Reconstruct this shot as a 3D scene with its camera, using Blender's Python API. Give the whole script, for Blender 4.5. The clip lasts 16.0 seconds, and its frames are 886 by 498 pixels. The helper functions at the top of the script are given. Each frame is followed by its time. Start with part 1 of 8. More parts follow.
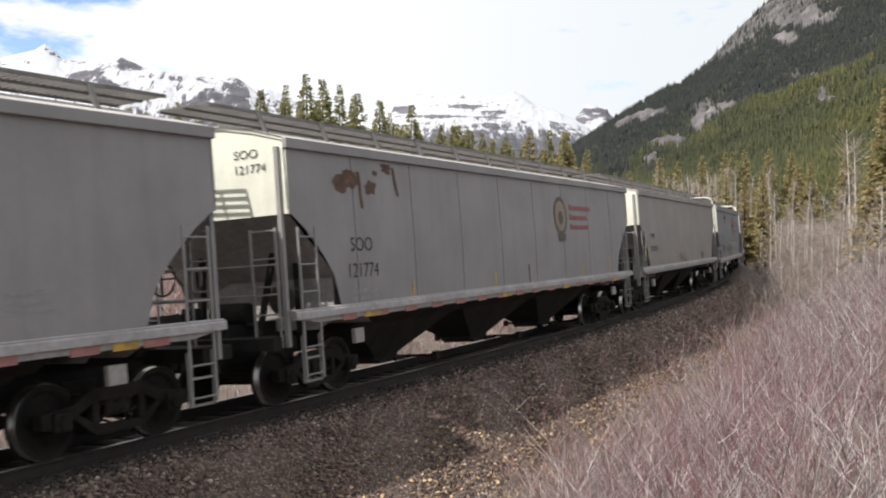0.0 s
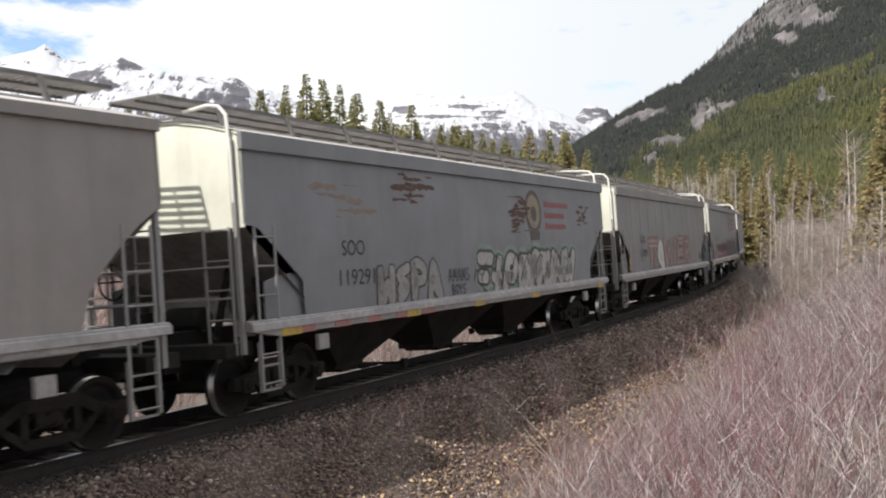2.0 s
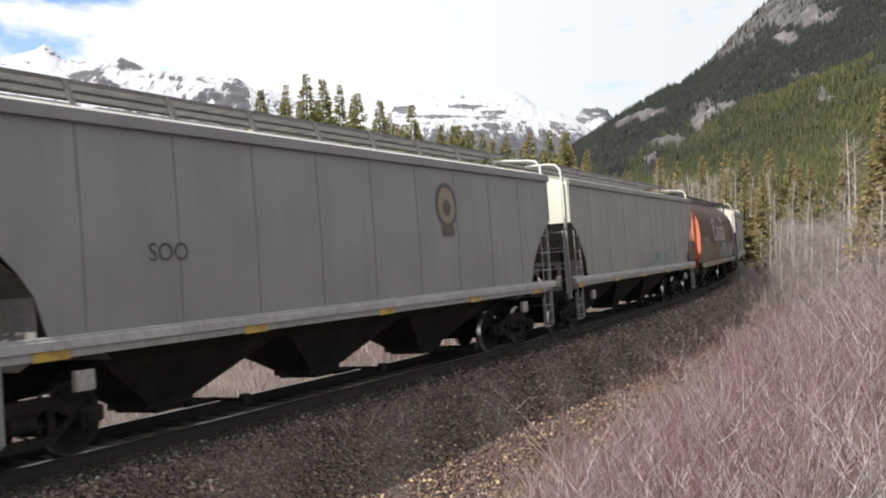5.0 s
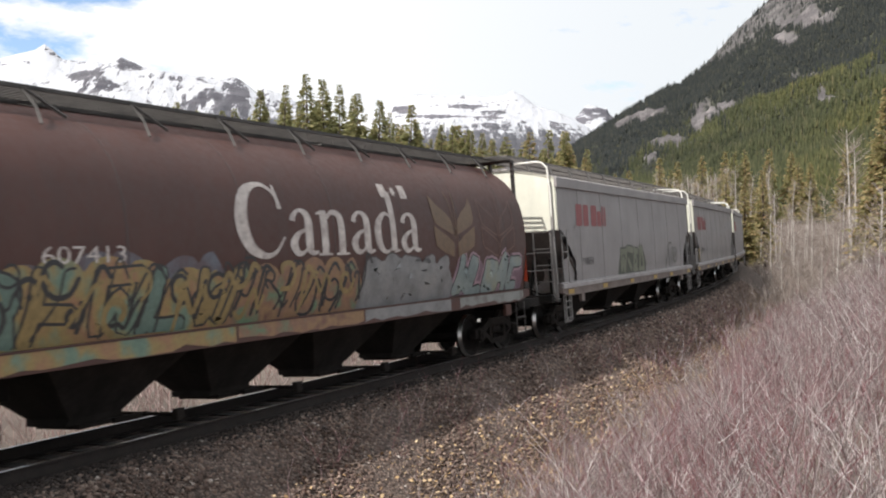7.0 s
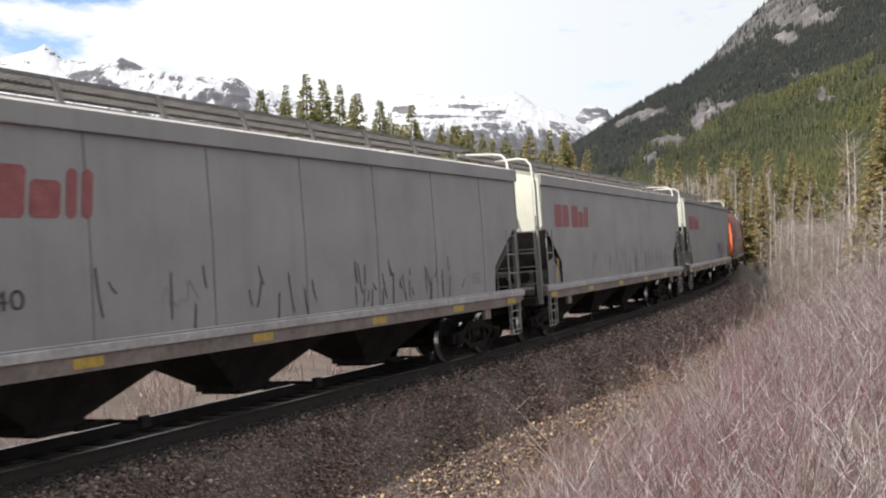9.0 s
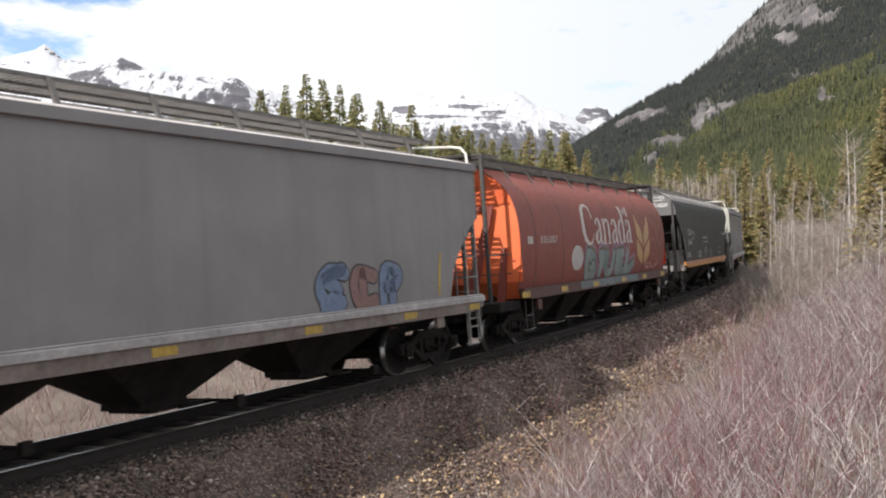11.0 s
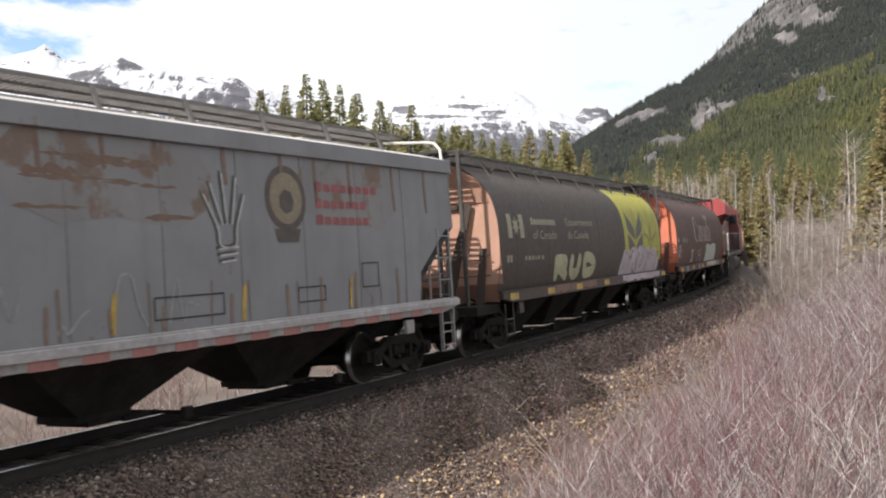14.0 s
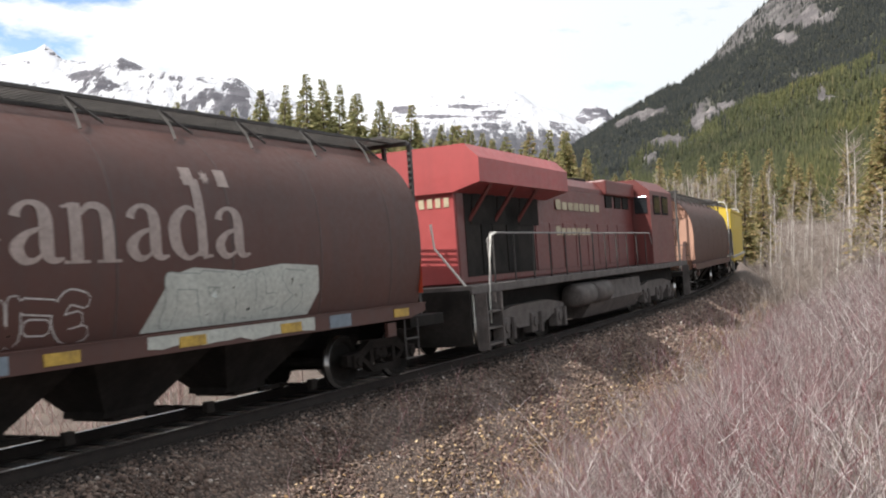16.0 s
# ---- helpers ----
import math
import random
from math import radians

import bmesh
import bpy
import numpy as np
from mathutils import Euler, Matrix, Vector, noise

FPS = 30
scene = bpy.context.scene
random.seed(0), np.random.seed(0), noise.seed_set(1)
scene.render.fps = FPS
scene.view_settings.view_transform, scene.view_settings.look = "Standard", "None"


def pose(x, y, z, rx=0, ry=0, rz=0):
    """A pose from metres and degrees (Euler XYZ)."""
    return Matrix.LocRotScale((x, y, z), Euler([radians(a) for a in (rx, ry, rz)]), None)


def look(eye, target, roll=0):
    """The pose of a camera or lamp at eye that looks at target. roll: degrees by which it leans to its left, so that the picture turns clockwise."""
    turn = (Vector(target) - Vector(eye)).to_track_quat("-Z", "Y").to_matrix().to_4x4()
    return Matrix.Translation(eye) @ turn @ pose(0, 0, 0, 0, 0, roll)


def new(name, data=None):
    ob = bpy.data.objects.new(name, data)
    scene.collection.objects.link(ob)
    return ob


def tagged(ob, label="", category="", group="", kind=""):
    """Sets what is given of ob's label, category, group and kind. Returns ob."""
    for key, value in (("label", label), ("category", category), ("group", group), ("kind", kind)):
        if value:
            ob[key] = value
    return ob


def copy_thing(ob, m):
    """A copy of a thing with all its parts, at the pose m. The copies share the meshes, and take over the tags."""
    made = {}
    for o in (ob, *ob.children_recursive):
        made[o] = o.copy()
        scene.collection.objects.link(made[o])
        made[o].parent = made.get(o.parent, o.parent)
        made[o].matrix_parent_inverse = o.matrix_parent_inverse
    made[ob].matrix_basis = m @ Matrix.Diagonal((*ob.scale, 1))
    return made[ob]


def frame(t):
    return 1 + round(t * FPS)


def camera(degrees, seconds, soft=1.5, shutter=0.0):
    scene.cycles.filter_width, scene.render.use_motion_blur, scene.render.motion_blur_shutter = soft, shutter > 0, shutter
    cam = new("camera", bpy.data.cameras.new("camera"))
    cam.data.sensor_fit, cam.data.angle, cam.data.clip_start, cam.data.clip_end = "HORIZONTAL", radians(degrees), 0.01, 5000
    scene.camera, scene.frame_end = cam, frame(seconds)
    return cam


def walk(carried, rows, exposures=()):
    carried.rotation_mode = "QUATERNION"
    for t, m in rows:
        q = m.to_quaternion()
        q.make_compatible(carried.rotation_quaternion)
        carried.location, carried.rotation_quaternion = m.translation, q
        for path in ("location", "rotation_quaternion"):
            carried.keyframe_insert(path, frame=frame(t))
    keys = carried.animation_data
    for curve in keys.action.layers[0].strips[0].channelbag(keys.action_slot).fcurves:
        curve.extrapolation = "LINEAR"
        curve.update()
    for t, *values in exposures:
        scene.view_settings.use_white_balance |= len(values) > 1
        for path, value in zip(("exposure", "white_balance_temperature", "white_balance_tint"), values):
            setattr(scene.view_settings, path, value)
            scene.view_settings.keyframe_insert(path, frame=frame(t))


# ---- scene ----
# Camera: a still tripod beside a curved railway line
CAM_H = 2.784
cam = camera(48.12, 16.0, soft=2.0, shutter=0.08)
EYE = (0.0, 0.0, CAM_H)
AIM = (0.0, 100.0, CAM_H - 1.635)
walk(cam, [(0.0, look(EYE, AIM, 0.147)), (16.0, look(EYE, AIM, 0.147))], exposures=[(0.0, 0.3, 6500.0, 12.0), (9.0, 0.3, 6500.0, 12.0), (12.5, 0.36, 6500.0, 12.0), (16.0, 0.4, 6500.0, 12.0)])

# ---- light ----
SUN_DIR = Vector((-0.74, -0.665, 1.0)).normalized()      # towards the sun
SUN_EL = math.asin(SUN_DIR.z)
SUN_AZ = math.atan2(SUN_DIR.x, SUN_DIR.y)
sun_data = bpy.data.lights.new("sun", "SUN")
sun_data.energy, sun_data.angle, sun_data.color = 4.9, radians(0.53), (1.0, 0.95, 0.87)
sun = new("sun", sun_data)
sun.matrix_world = look((0, 0, 300), Vector((0, 0, 300)) - SUN_DIR)

world = bpy.data.worlds.new("world")
scene.world = world
world.use_nodes = True
wn, wl = world.node_tree.nodes, world.node_tree.links
wn.clear()
w_out, w_bg, w_sky = wn.new("ShaderNodeOutputWorld"), wn.new("ShaderNodeBackground"), wn.new("ShaderNodeTexSky")
w_sky.sky_type, w_sky.sun_disc = "NISHITA", False
w_sky.sun_elevation, w_sky.sun_rotation = SUN_EL, SUN_AZ
w_sky.altitude, w_sky.air_density, w_sky.dust_density = 1400, 1.0, 0.3
w_co, w_map = wn.new("ShaderNodeTexCoord"), wn.new("ShaderNodeMapping")
w_map.inputs["Scale"].default_value = (1.0, 1.0, 2.6)
w_map.inputs["Location"].default_value = (0.35, 0.1, 0.0)
w_cloud = wn.new("ShaderNodeTexNoise")
w_cloud.inputs["Scale"].default_value, w_cloud.inputs["Detail"].default_value, w_cloud.inputs["Roughness"].default_value = 4.2, 8.0, 0.6
w_ramp = wn.new("ShaderNodeValToRGB")
w_ramp.color_ramp.elements[0].position, w_ramp.color_ramp.elements[1].position = 0.31, 0.4
w_mix = wn.new("ShaderNodeMixRGB")
# the cloud is brighter towards the sun's side
w_sep, w_side = wn.new("ShaderNodeSeparateXYZ"), wn.new("ShaderNodeMapRange")
w_side.interpolation_type = "SMOOTHSTEP"
w_side.inputs["From Min"].default_value, w_side.inputs["From Max"].default_value = -0.5, 0.3
w_tone = wn.new("ShaderNodeMixRGB")
w_tone.inputs["Color1"].default_value, w_tone.inputs["Color2"].default_value = (6.5, 6.5, 6.5, 1), (4.75, 5.05, 5.2, 1)
wl.new(w_co.outputs["Generated"], w_sep.inputs["Vector"])
wl.new(w_sep.outputs["X"], w_side.inputs["Value"])
wl.new(w_side.outputs["Result"], w_tone.inputs["Fac"])
wl.new(w_tone.outputs["Color"], w_mix.inputs["Color2"])
w_bg.inputs["Strength"].default_value = 0.15
wl.new(w_co.outputs["Generated"], w_map.inputs["Vector"])
wl.new(w_map.outputs["Vector"], w_cloud.inputs["Vector"])
# a wide opening in the cloud low in one quarter of the sky
w_gap, w_near, w_sub = wn.new("ShaderNodeVectorMath"), wn.new("ShaderNodeMapRange"), wn.new("ShaderNodeMath")
w_gap.operation = "DISTANCE"
w_gap.inputs[1].default_value = (-0.315, 0.92, 0.262)
w_near.inputs["From Min"].default_value, w_near.inputs["From Max"].default_value = 0.02, 0.24
w_near.inputs["To Min"].default_value, w_near.inputs["To Max"].default_value = 0.31, 0.0
w_near.clamp = True
w_sub.operation = "SUBTRACT"
wl.new(w_co.outputs["Generated"], w_gap.inputs[0])
wl.new(w_gap.outputs["Value"], w_near.inputs["Value"])
wl.new(w_cloud.outputs["Fac"], w_sub.inputs[0])
wl.new(w_near.outputs["Result"], w_sub.inputs[1])
wl.new(w_sub.outputs["Value"], w_ramp.inputs["Fac"])
wl.new(w_ramp.outputs["Color"], w_mix.inputs["Fac"])
wl.new(w_sky.outputs["Color"], w_mix.inputs["Color1"])
wl.new(w_mix.outputs["Color"], w_bg.inputs["Color"])
wl.new(w_bg.outputs["Background"], w_out.inputs["Surface"])


# ---- materials ----
def node_mat(name):
    m = bpy.data.materials.new(name)
    m.use_nodes = True
    return m, m.node_tree.nodes, m.node_tree.links, m.node_tree.nodes["Principled BSDF"]


def noise_node(n, l, scale, detail=4.0, rough=0.55, stretch=None, coord="Object"):
    co, mp, tx = n.new("ShaderNodeTexCoord"), n.new("ShaderNodeMapping"), n.new("ShaderNodeTexNoise")
    if stretch:
        mp.inputs["Scale"].default_value = stretch
    tx.inputs["Scale"].default_value, tx.inputs["Detail"].default_value, tx.inputs["Roughness"].default_value = scale, detail, rough
    l.new(co.outputs[coord], mp.inputs["Vector"])
    l.new(mp.outputs["Vector"], tx.inputs["Vector"])
    return tx.outputs["Fac"]


def ramp_node(n, l, fac, stops):
    r = n.new("ShaderNodeValToRGB")
    while len(r.color_ramp.elements) < len(stops):
        r.color_ramp.elements.new(0.5)
    for e, (p, c) in zip(r.color_ramp.elements, stops):
        e.position = p
        e.color = (*c, 1) if len(c) == 3 else c
    l.new(fac, r.inputs["Fac"])
    return r.outputs["Color"]


def mix_node(n, l, fac, a, b, how="MIX"):
    m = n.new("ShaderNodeMixRGB")
    m.blend_type = how
    for sock, v in (("Fac", fac), ("Color1", a), ("Color2", b)):
        if isinstance(v, (int, float)):
            m.inputs[sock].default_value = v
        elif isinstance(v, tuple):
            m.inputs[sock].default_value = (*v, 1)
        else:
            l.new(v, m.inputs[sock])
    return m.outputs["Color"]


def bump_node(n, l, bsdf, height, strength=0.3, dist=0.01):
    b = n.new("ShaderNodeBump")
    b.inputs["Strength"].default_value, b.inputs["Distance"].default_value = strength, dist
    l.new(height, b.inputs["Height"])
    l.new(b.outputs["Normal"], bsdf.inputs["Normal"])


WHITE, BLACK = (1, 1, 1), (0, 0, 0)


def paint(name, base, rust=0.0, grime=0.35, rough=0.55, rust_col=(0.13, 0.055, 0.03), streak=0.34, seed=0.0):
    """Weathered car paint: cloudy fading, vertical streaks of grime, rust patches."""
    m, n, l, b = node_mat(name)
    cloudy = noise_node(n, l, 0.7 + seed * 0.01, 5.0, 0.6)
    col = ramp_node(n, l, cloudy, [(0.3, tuple(c * 0.86 for c in base)), (0.7, tuple(min(1, c * 1.1) for c in base))])
    st = noise_node(n, l, 1.0, 6.0, 0.6, (2.6, 2.6, 0.3))
    stm = ramp_node(n, l, st, [(0.48, BLACK), (0.75, (streak,) * 3)])
    col = mix_node(n, l, stm, col, tuple(c * 0.55 + 0.015 for c in base))
    fine = noise_node(n, l, 9.0, 8.0, 0.7)
    col = mix_node(n, l, grime * 0.5, col, ramp_node(n, l, fine, [(0.3, (0.45, 0.43, 0.42)), (0.7, WHITE)]), "MULTIPLY")
    if rust > 0:
        rs = noise_node(n, l, 1.3, 9.0, 0.68, (1.0, 1.0, 0.7))
        rm = ramp_node(n, l, rs, [(0.70 - rust * 0.22, BLACK), (0.74 - rust * 0.2, WHITE)])
        col = mix_node(n, l, rm, col, rust_col)
    l.new(col, b.inputs["Base Color"])
    rr = ramp_node(n, l, fine, [(0.2, (rough - 0.12,) * 3), (0.8, (rough + 0.18,) * 3)])
    l.new(rr, b.inputs["Roughness"])
    bump_node(n, l, b, noise_node(n, l, 2.2, 3.0), 0.25, 0.01)
    return m


def rough_mat(name, stops, scale, rough=0.9, bump=0.4, dist=0.02, detail=6.0, second=None, stretch=None, island=0.0, coord="Object", metal=0.0, spec=0.5):
    """A surface whose colour runs over the stops by noise, with a second finer noise over it."""
    m, n, l, b = node_mat(name)
    f = noise_node(n, l, scale, detail, 0.6, stretch, coord)
    col = ramp_node(n, l, f, stops)
    g = noise_node(n, l, second or scale * 7, 5.0, 0.65, None, coord)
    col = mix_node(n, l, 0.55, col, ramp_node(n, l, g, [(0.3, (0.5, 0.5, 0.5)), (0.7, (1.25, 1.25, 1.25))]), "MULTIPLY")
    if island:
        geo = n.new("ShaderNodeNewGeometry")
        k = ramp_node(n, l, geo.outputs["Random Per Island"], [(0.0, (1 - island,) * 3), (1.0, (1 + island,) * 3)])
        col = mix_node(n, l, 1.0, col, k, "MULTIPLY")
    l.new(col, b.inputs["Base Color"])
    b.inputs["Roughness"].default_value, b.inputs["Metallic"].default_value = rough, metal
    b.inputs["Specular IOR Level"].default_value = spec
    if bump:
        bump_node(n, l, b, g, bump, dist)
    return m


def island_mat(name, stops, rough=0.8, spec=0.3, stands=False, leafy=0.0):
    """Each separate piece takes one colour of the stops by chance."""
    m, n, l, b = node_mat(name)
    geo = n.new("ShaderNodeNewGeometry")
    col = ramp_node(n, l, geo.outputs["Random Per Island"], stops)
    g = noise_node(n, l, 6.0, 4.0)
    col = mix_node(n, l, 0.4, col, ramp_node(n, l, g, [(0.3, (0.55, 0.55, 0.55)), (0.7, (1.2, 1.2, 1.2))]), "MULTIPLY")
    if stands:
        k = noise_node(n, l, 0.0045, 5.0, 0.6)
        col = mix_node(n, l, 1.0, col, ramp_node(n, l, k, [(0.35, (0.72, 0.74, 0.85)), (0.52, (1.0, 1.0, 1.0)), (0.66, (1.3, 1.22, 0.98))]), "MULTIPLY")
    l.new(col, b.inputs["Base Color"])
    b.inputs["Roughness"].default_value = rough
    b.inputs["Specular IOR Level"].default_value = spec
    if leafy:
        thin, mix = n.new("ShaderNodeBsdfTranslucent"), n.new("ShaderNodeMixShader")
        l.new(col, thin.inputs["Color"])
        mix.inputs["Fac"].default_value = leafy
        l.new(b.outputs["BSDF"], mix.inputs[1])
        l.new(thin.outputs["BSDF"], mix.inputs[2])
        l.new(mix.outputs["Shader"], n["Material Output"].inputs["Surface"])
    return m


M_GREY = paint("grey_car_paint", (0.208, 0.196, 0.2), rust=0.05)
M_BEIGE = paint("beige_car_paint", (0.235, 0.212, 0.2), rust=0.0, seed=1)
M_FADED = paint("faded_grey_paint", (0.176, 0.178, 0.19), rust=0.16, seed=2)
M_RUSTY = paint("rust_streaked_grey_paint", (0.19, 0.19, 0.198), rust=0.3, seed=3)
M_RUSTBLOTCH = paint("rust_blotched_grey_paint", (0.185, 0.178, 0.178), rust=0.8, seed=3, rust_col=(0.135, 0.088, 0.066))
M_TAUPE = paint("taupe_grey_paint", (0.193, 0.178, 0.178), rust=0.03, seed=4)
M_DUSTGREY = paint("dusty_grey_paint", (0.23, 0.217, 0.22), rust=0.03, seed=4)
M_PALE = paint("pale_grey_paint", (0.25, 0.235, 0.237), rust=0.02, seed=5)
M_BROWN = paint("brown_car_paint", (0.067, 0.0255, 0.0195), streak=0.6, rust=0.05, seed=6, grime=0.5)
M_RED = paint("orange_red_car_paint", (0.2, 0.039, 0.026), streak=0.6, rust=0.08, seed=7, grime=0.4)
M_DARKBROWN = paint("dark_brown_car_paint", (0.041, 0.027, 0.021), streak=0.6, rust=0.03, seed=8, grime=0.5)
# Barrel ends: sunlight falling on them is put into these bright base colours
M_ENDORANGE = paint("sunlit_orange_end_paint", (0.62, 0.19, 0.11), rust=0.05, seed=9, grime=0.3)
M_ENDFIRE = paint("sunlit_bright_orange_end_paint", (0.78, 0.17, 0.06), rust=0.03, seed=17, grime=0.2)
M_ENDTAN = paint("sunlit_tan_end_paint", (0.45, 0.26, 0.19), rust=0.08, seed=9, grime=0.3)
M_BLACKPAINT = paint("black_car_paint", (0.013, 0.0122, 0.0122), rust=0.0, rough=0.58, grime=0.3, seed=10)
# Sunlit sheen of the black end sheet, put into a grey base colour
M_ENDGREY = paint("sunlit_black_end_paint", (0.14, 0.14, 0.143), rust=0.0, seed=11)
M_LOCO = paint("red_locomotive_paint", (0.13, 0.028, 0.025), rust=0.3, rust_col=(0.075, 0.04, 0.034), streak=0.6, grime=0.6, rough=0.45, seed=12)
# Redder than the hood, with sunlight on wing and rear put in
M_LOCOLIT = paint("sunlit_red_paint", (0.31, 0.055, 0.055), rust=0.05, grime=0.4, rough=0.45, seed=18, rust_col=(0.12, 0.04, 0.036))
M_YELLOW = paint("yellow_car_paint", (0.55, 0.4, 0.04), rust=0.02, seed=13)
# Grey cars' ends: the sun on them is put into this pale cream
M_CREAM = paint("sunlit_end_tone", (0.6, 0.61, 0.53), rust=0.03, grime=0.25, seed=14)
M_ROOF = rough_mat("dusty_roof_sheet", [(0.3, (0.33, 0.305, 0.295)), (0.7, (0.5, 0.47, 0.455))], 1.2, 0.7, 0.2)
# Shade below the cars is put into the next four near-black base colours
M_UNDER = rough_mat("shade_dark_underframe", [(0.3, (0.008, 0.0076, 0.0072)), (0.7, (0.021, 0.0185, 0.017))], 2.0, 0.9, 0.3, spec=0.2)
M_UNDERBROWN = rough_mat("shade_dark_hopper_bay", [(0.3, (0.011, 0.0097, 0.009)), (0.7, (0.03, 0.0265, 0.024))], 1.4, 0.9, 0.3, spec=0.2)
M_TRUCK = rough_mat("shade_dark_rusty_steel", [(0.3, (0.009, 0.0078, 0.0072)), (0.7, (0.027, 0.022, 0.0195))], 3.0, 0.9, 0.4, spec=0.2)
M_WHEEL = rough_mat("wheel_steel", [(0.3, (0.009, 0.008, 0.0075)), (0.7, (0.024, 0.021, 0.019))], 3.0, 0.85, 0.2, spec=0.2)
M_TREAD = rough_mat("polished_tread", [(0.3, (0.45, 0.44, 0.43)), (0.7, (0.65, 0.64, 0.62))], 4.0, 0.3, 0.1, metal=1.0)
M_WALKWAY = rough_mat("galvanised_walkway", [(0.3, (0.085, 0.08, 0.077)), (0.7, (0.16, 0.152, 0.146))], 3.0, 0.65, 0.2)
M_DARKWALK = rough_mat("dark_walkway", [(0.3, (0.03, 0.028, 0.028)), (0.7, (0.075, 0.07, 0.066))], 3.0, 0.7, 0.2)
M_RAILGREY = paint("grey_ladder_paint", (0.22, 0.212, 0.208), rust=0.05, seed=15)
M_RAILWHITE = paint("white_grab_rail_paint", (0.66, 0.66, 0.62), rust=0.02, seed=16)
M_LETTER_DARK = rough_mat("faded_black_lettering", [(0.3, (0.022, 0.021, 0.022)), (0.7, (0.05, 0.047, 0.049))], 5.0, 0.7, 0)
M_LETTER_WHITE = rough_mat("worn_white_lettering", [(0.35, (0.36, 0.31, 0.29)), (0.65, (0.6, 0.55, 0.52))], 5.0, 0.6, 0)
M_LETTER_RED = rough_mat("worn_red_lettering", [(0.35, (0.19, 0.045, 0.05)), (0.65, (0.27, 0.075, 0.078))], 5.0, 0.6, 0)
M_LETTER_FAINT = rough_mat("faint_stencil", [(0.3, (0.2, 0.195, 0.195)), (0.7, (0.27, 0.265, 0.265))], 5.0, 0.7, 0)
M_CREAMLETTER = rough_mat("cream_lettering", [(0.35, (0.32, 0.27, 0.18)), (0.65, (0.46, 0.4, 0.28))], 4.0, 0.6, 0)
M_BADGE = rough_mat("dark_round_badge", [(0.3, (0.045, 0.036, 0.03)), (0.7, (0.09, 0.07, 0.055))], 5.0, 0.6, 0)
M_REFLECT = rough_mat("yellow_reflector", [(0.3, (0.2, 0.13, 0.035)), (0.5, (0.4, 0.26, 0.04)), (0.7, (0.5, 0.33, 0.055))], 6.0, 0.4, 0)
M_REFLRED = rough_mat("faded_red_reflector", [(0.3, (0.24, 0.1, 0.09)), (0.7, (0.33, 0.15, 0.13))], 6.0, 0.4, 0)
M_RUST = rough_mat("rust_patch", [(0.3, (0.06, 0.035, 0.028)), (0.6, (0.115, 0.065, 0.048)), (0.8, (0.19, 0.14, 0.12))], 5.0, 0.9, 0.3)
# Shade beneath the overhanging car ends is put into this dull grey
M_SLOPE = rough_mat("shaded_slope_sheet", [(0.3, (0.1, 0.093, 0.088)), (0.7, (0.19, 0.178, 0.17))], 1.5, 0.8, 0.2)
M_ORANGE = rough_mat("orange_sill_stripe", [(0.3, (0.36, 0.15, 0.04)), (0.7, (0.48, 0.22, 0.07))], 3.0, 0.5, 0)
M_GLASS = rough_mat("dark_cab_glass", [(0.3, (0.015, 0.017, 0.02)), (0.7, (0.03, 0.033, 0.036))], 2.0, 0.08, 0)
M_RAILHEAD = rough_mat("worn_rail_steel", [(0.3, (0.4, 0.39, 0.38)), (0.7, (0.6, 0.59, 0.57))], 3.0, 0.28, 0.1, metal=1.0)
M_RAILWEB = rough_mat("rusted_rail_web", [(0.3, (0.014, 0.0105, 0.0095)), (0.7, (0.03, 0.022, 0.019))], 4.0, 0.85, 0.3)
M_TIE = rough_mat("creosoted_tie", [(0.3, (0.012, 0.01, 0.009)), (0.7, (0.03, 0.025, 0.022))], 6.0, 0.9, 0.4, stretch=(1, 6, 6))
M_STONE = island_mat("crushed_ballast", [(0.0, (0.07, 0.05, 0.042)), (0.45, (0.155, 0.11, 0.091)), (0.8, (0.225, 0.163, 0.134)), (0.97, (0.29, 0.23, 0.19)), (1.0, (0.48, 0.43, 0.39))], 0.85)
# Ballast by the rails: oil stain plus the train's shade put into colour
M_DARKSTONE = island_mat("shaded_oily_ballast", [(0.0, (0.02, 0.016, 0.015)), (0.5, (0.045, 0.035, 0.031)), (0.9, (0.075, 0.058, 0.05)), (1.0, (0.13, 0.11, 0.1))], 0.8)
M_BRUSHGREY = island_mat("bare_grey_stems", [(0.0, (0.12, 0.092, 0.088)), (0.45, (0.24, 0.195, 0.188)), (0.8, (0.4, 0.345, 0.34)), (1.0, (0.72, 0.67, 0.66))], 0.7)
M_BRUSHRED = island_mat("bare_red_stems", [(0.0, (0.13, 0.036, 0.045)), (0.45, (0.235, 0.11, 0.12)), (0.75, (0.32, 0.22, 0.225)), (1.0, (0.58, 0.52, 0.52))], 0.6)
M_BRUSHFAR = island_mat("bare_brown_twigs", [(0.0, (0.13, 0.104, 0.09)), (0.5, (0.235, 0.194, 0.17)), (0.85, (0.33, 0.285, 0.258)), (1.0, (0.5, 0.45, 0.425))], 0.8)
M_BRUSHPINK = island_mat("sunlit_pink_stems", [(0.0, (0.2, 0.115, 0.11)), (0.5, (0.34, 0.235, 0.22)), (0.85, (0.46, 0.36, 0.345)), (1.0, (0.64, 0.56, 0.54))], 0.75)
M_LEAF = island_mat("dead_leaf_litter", [(0.0, (0.19, 0.12, 0.065)), (0.5, (0.4, 0.27, 0.14)), (1.0, (0.62, 0.48, 0.31))], 0.8)
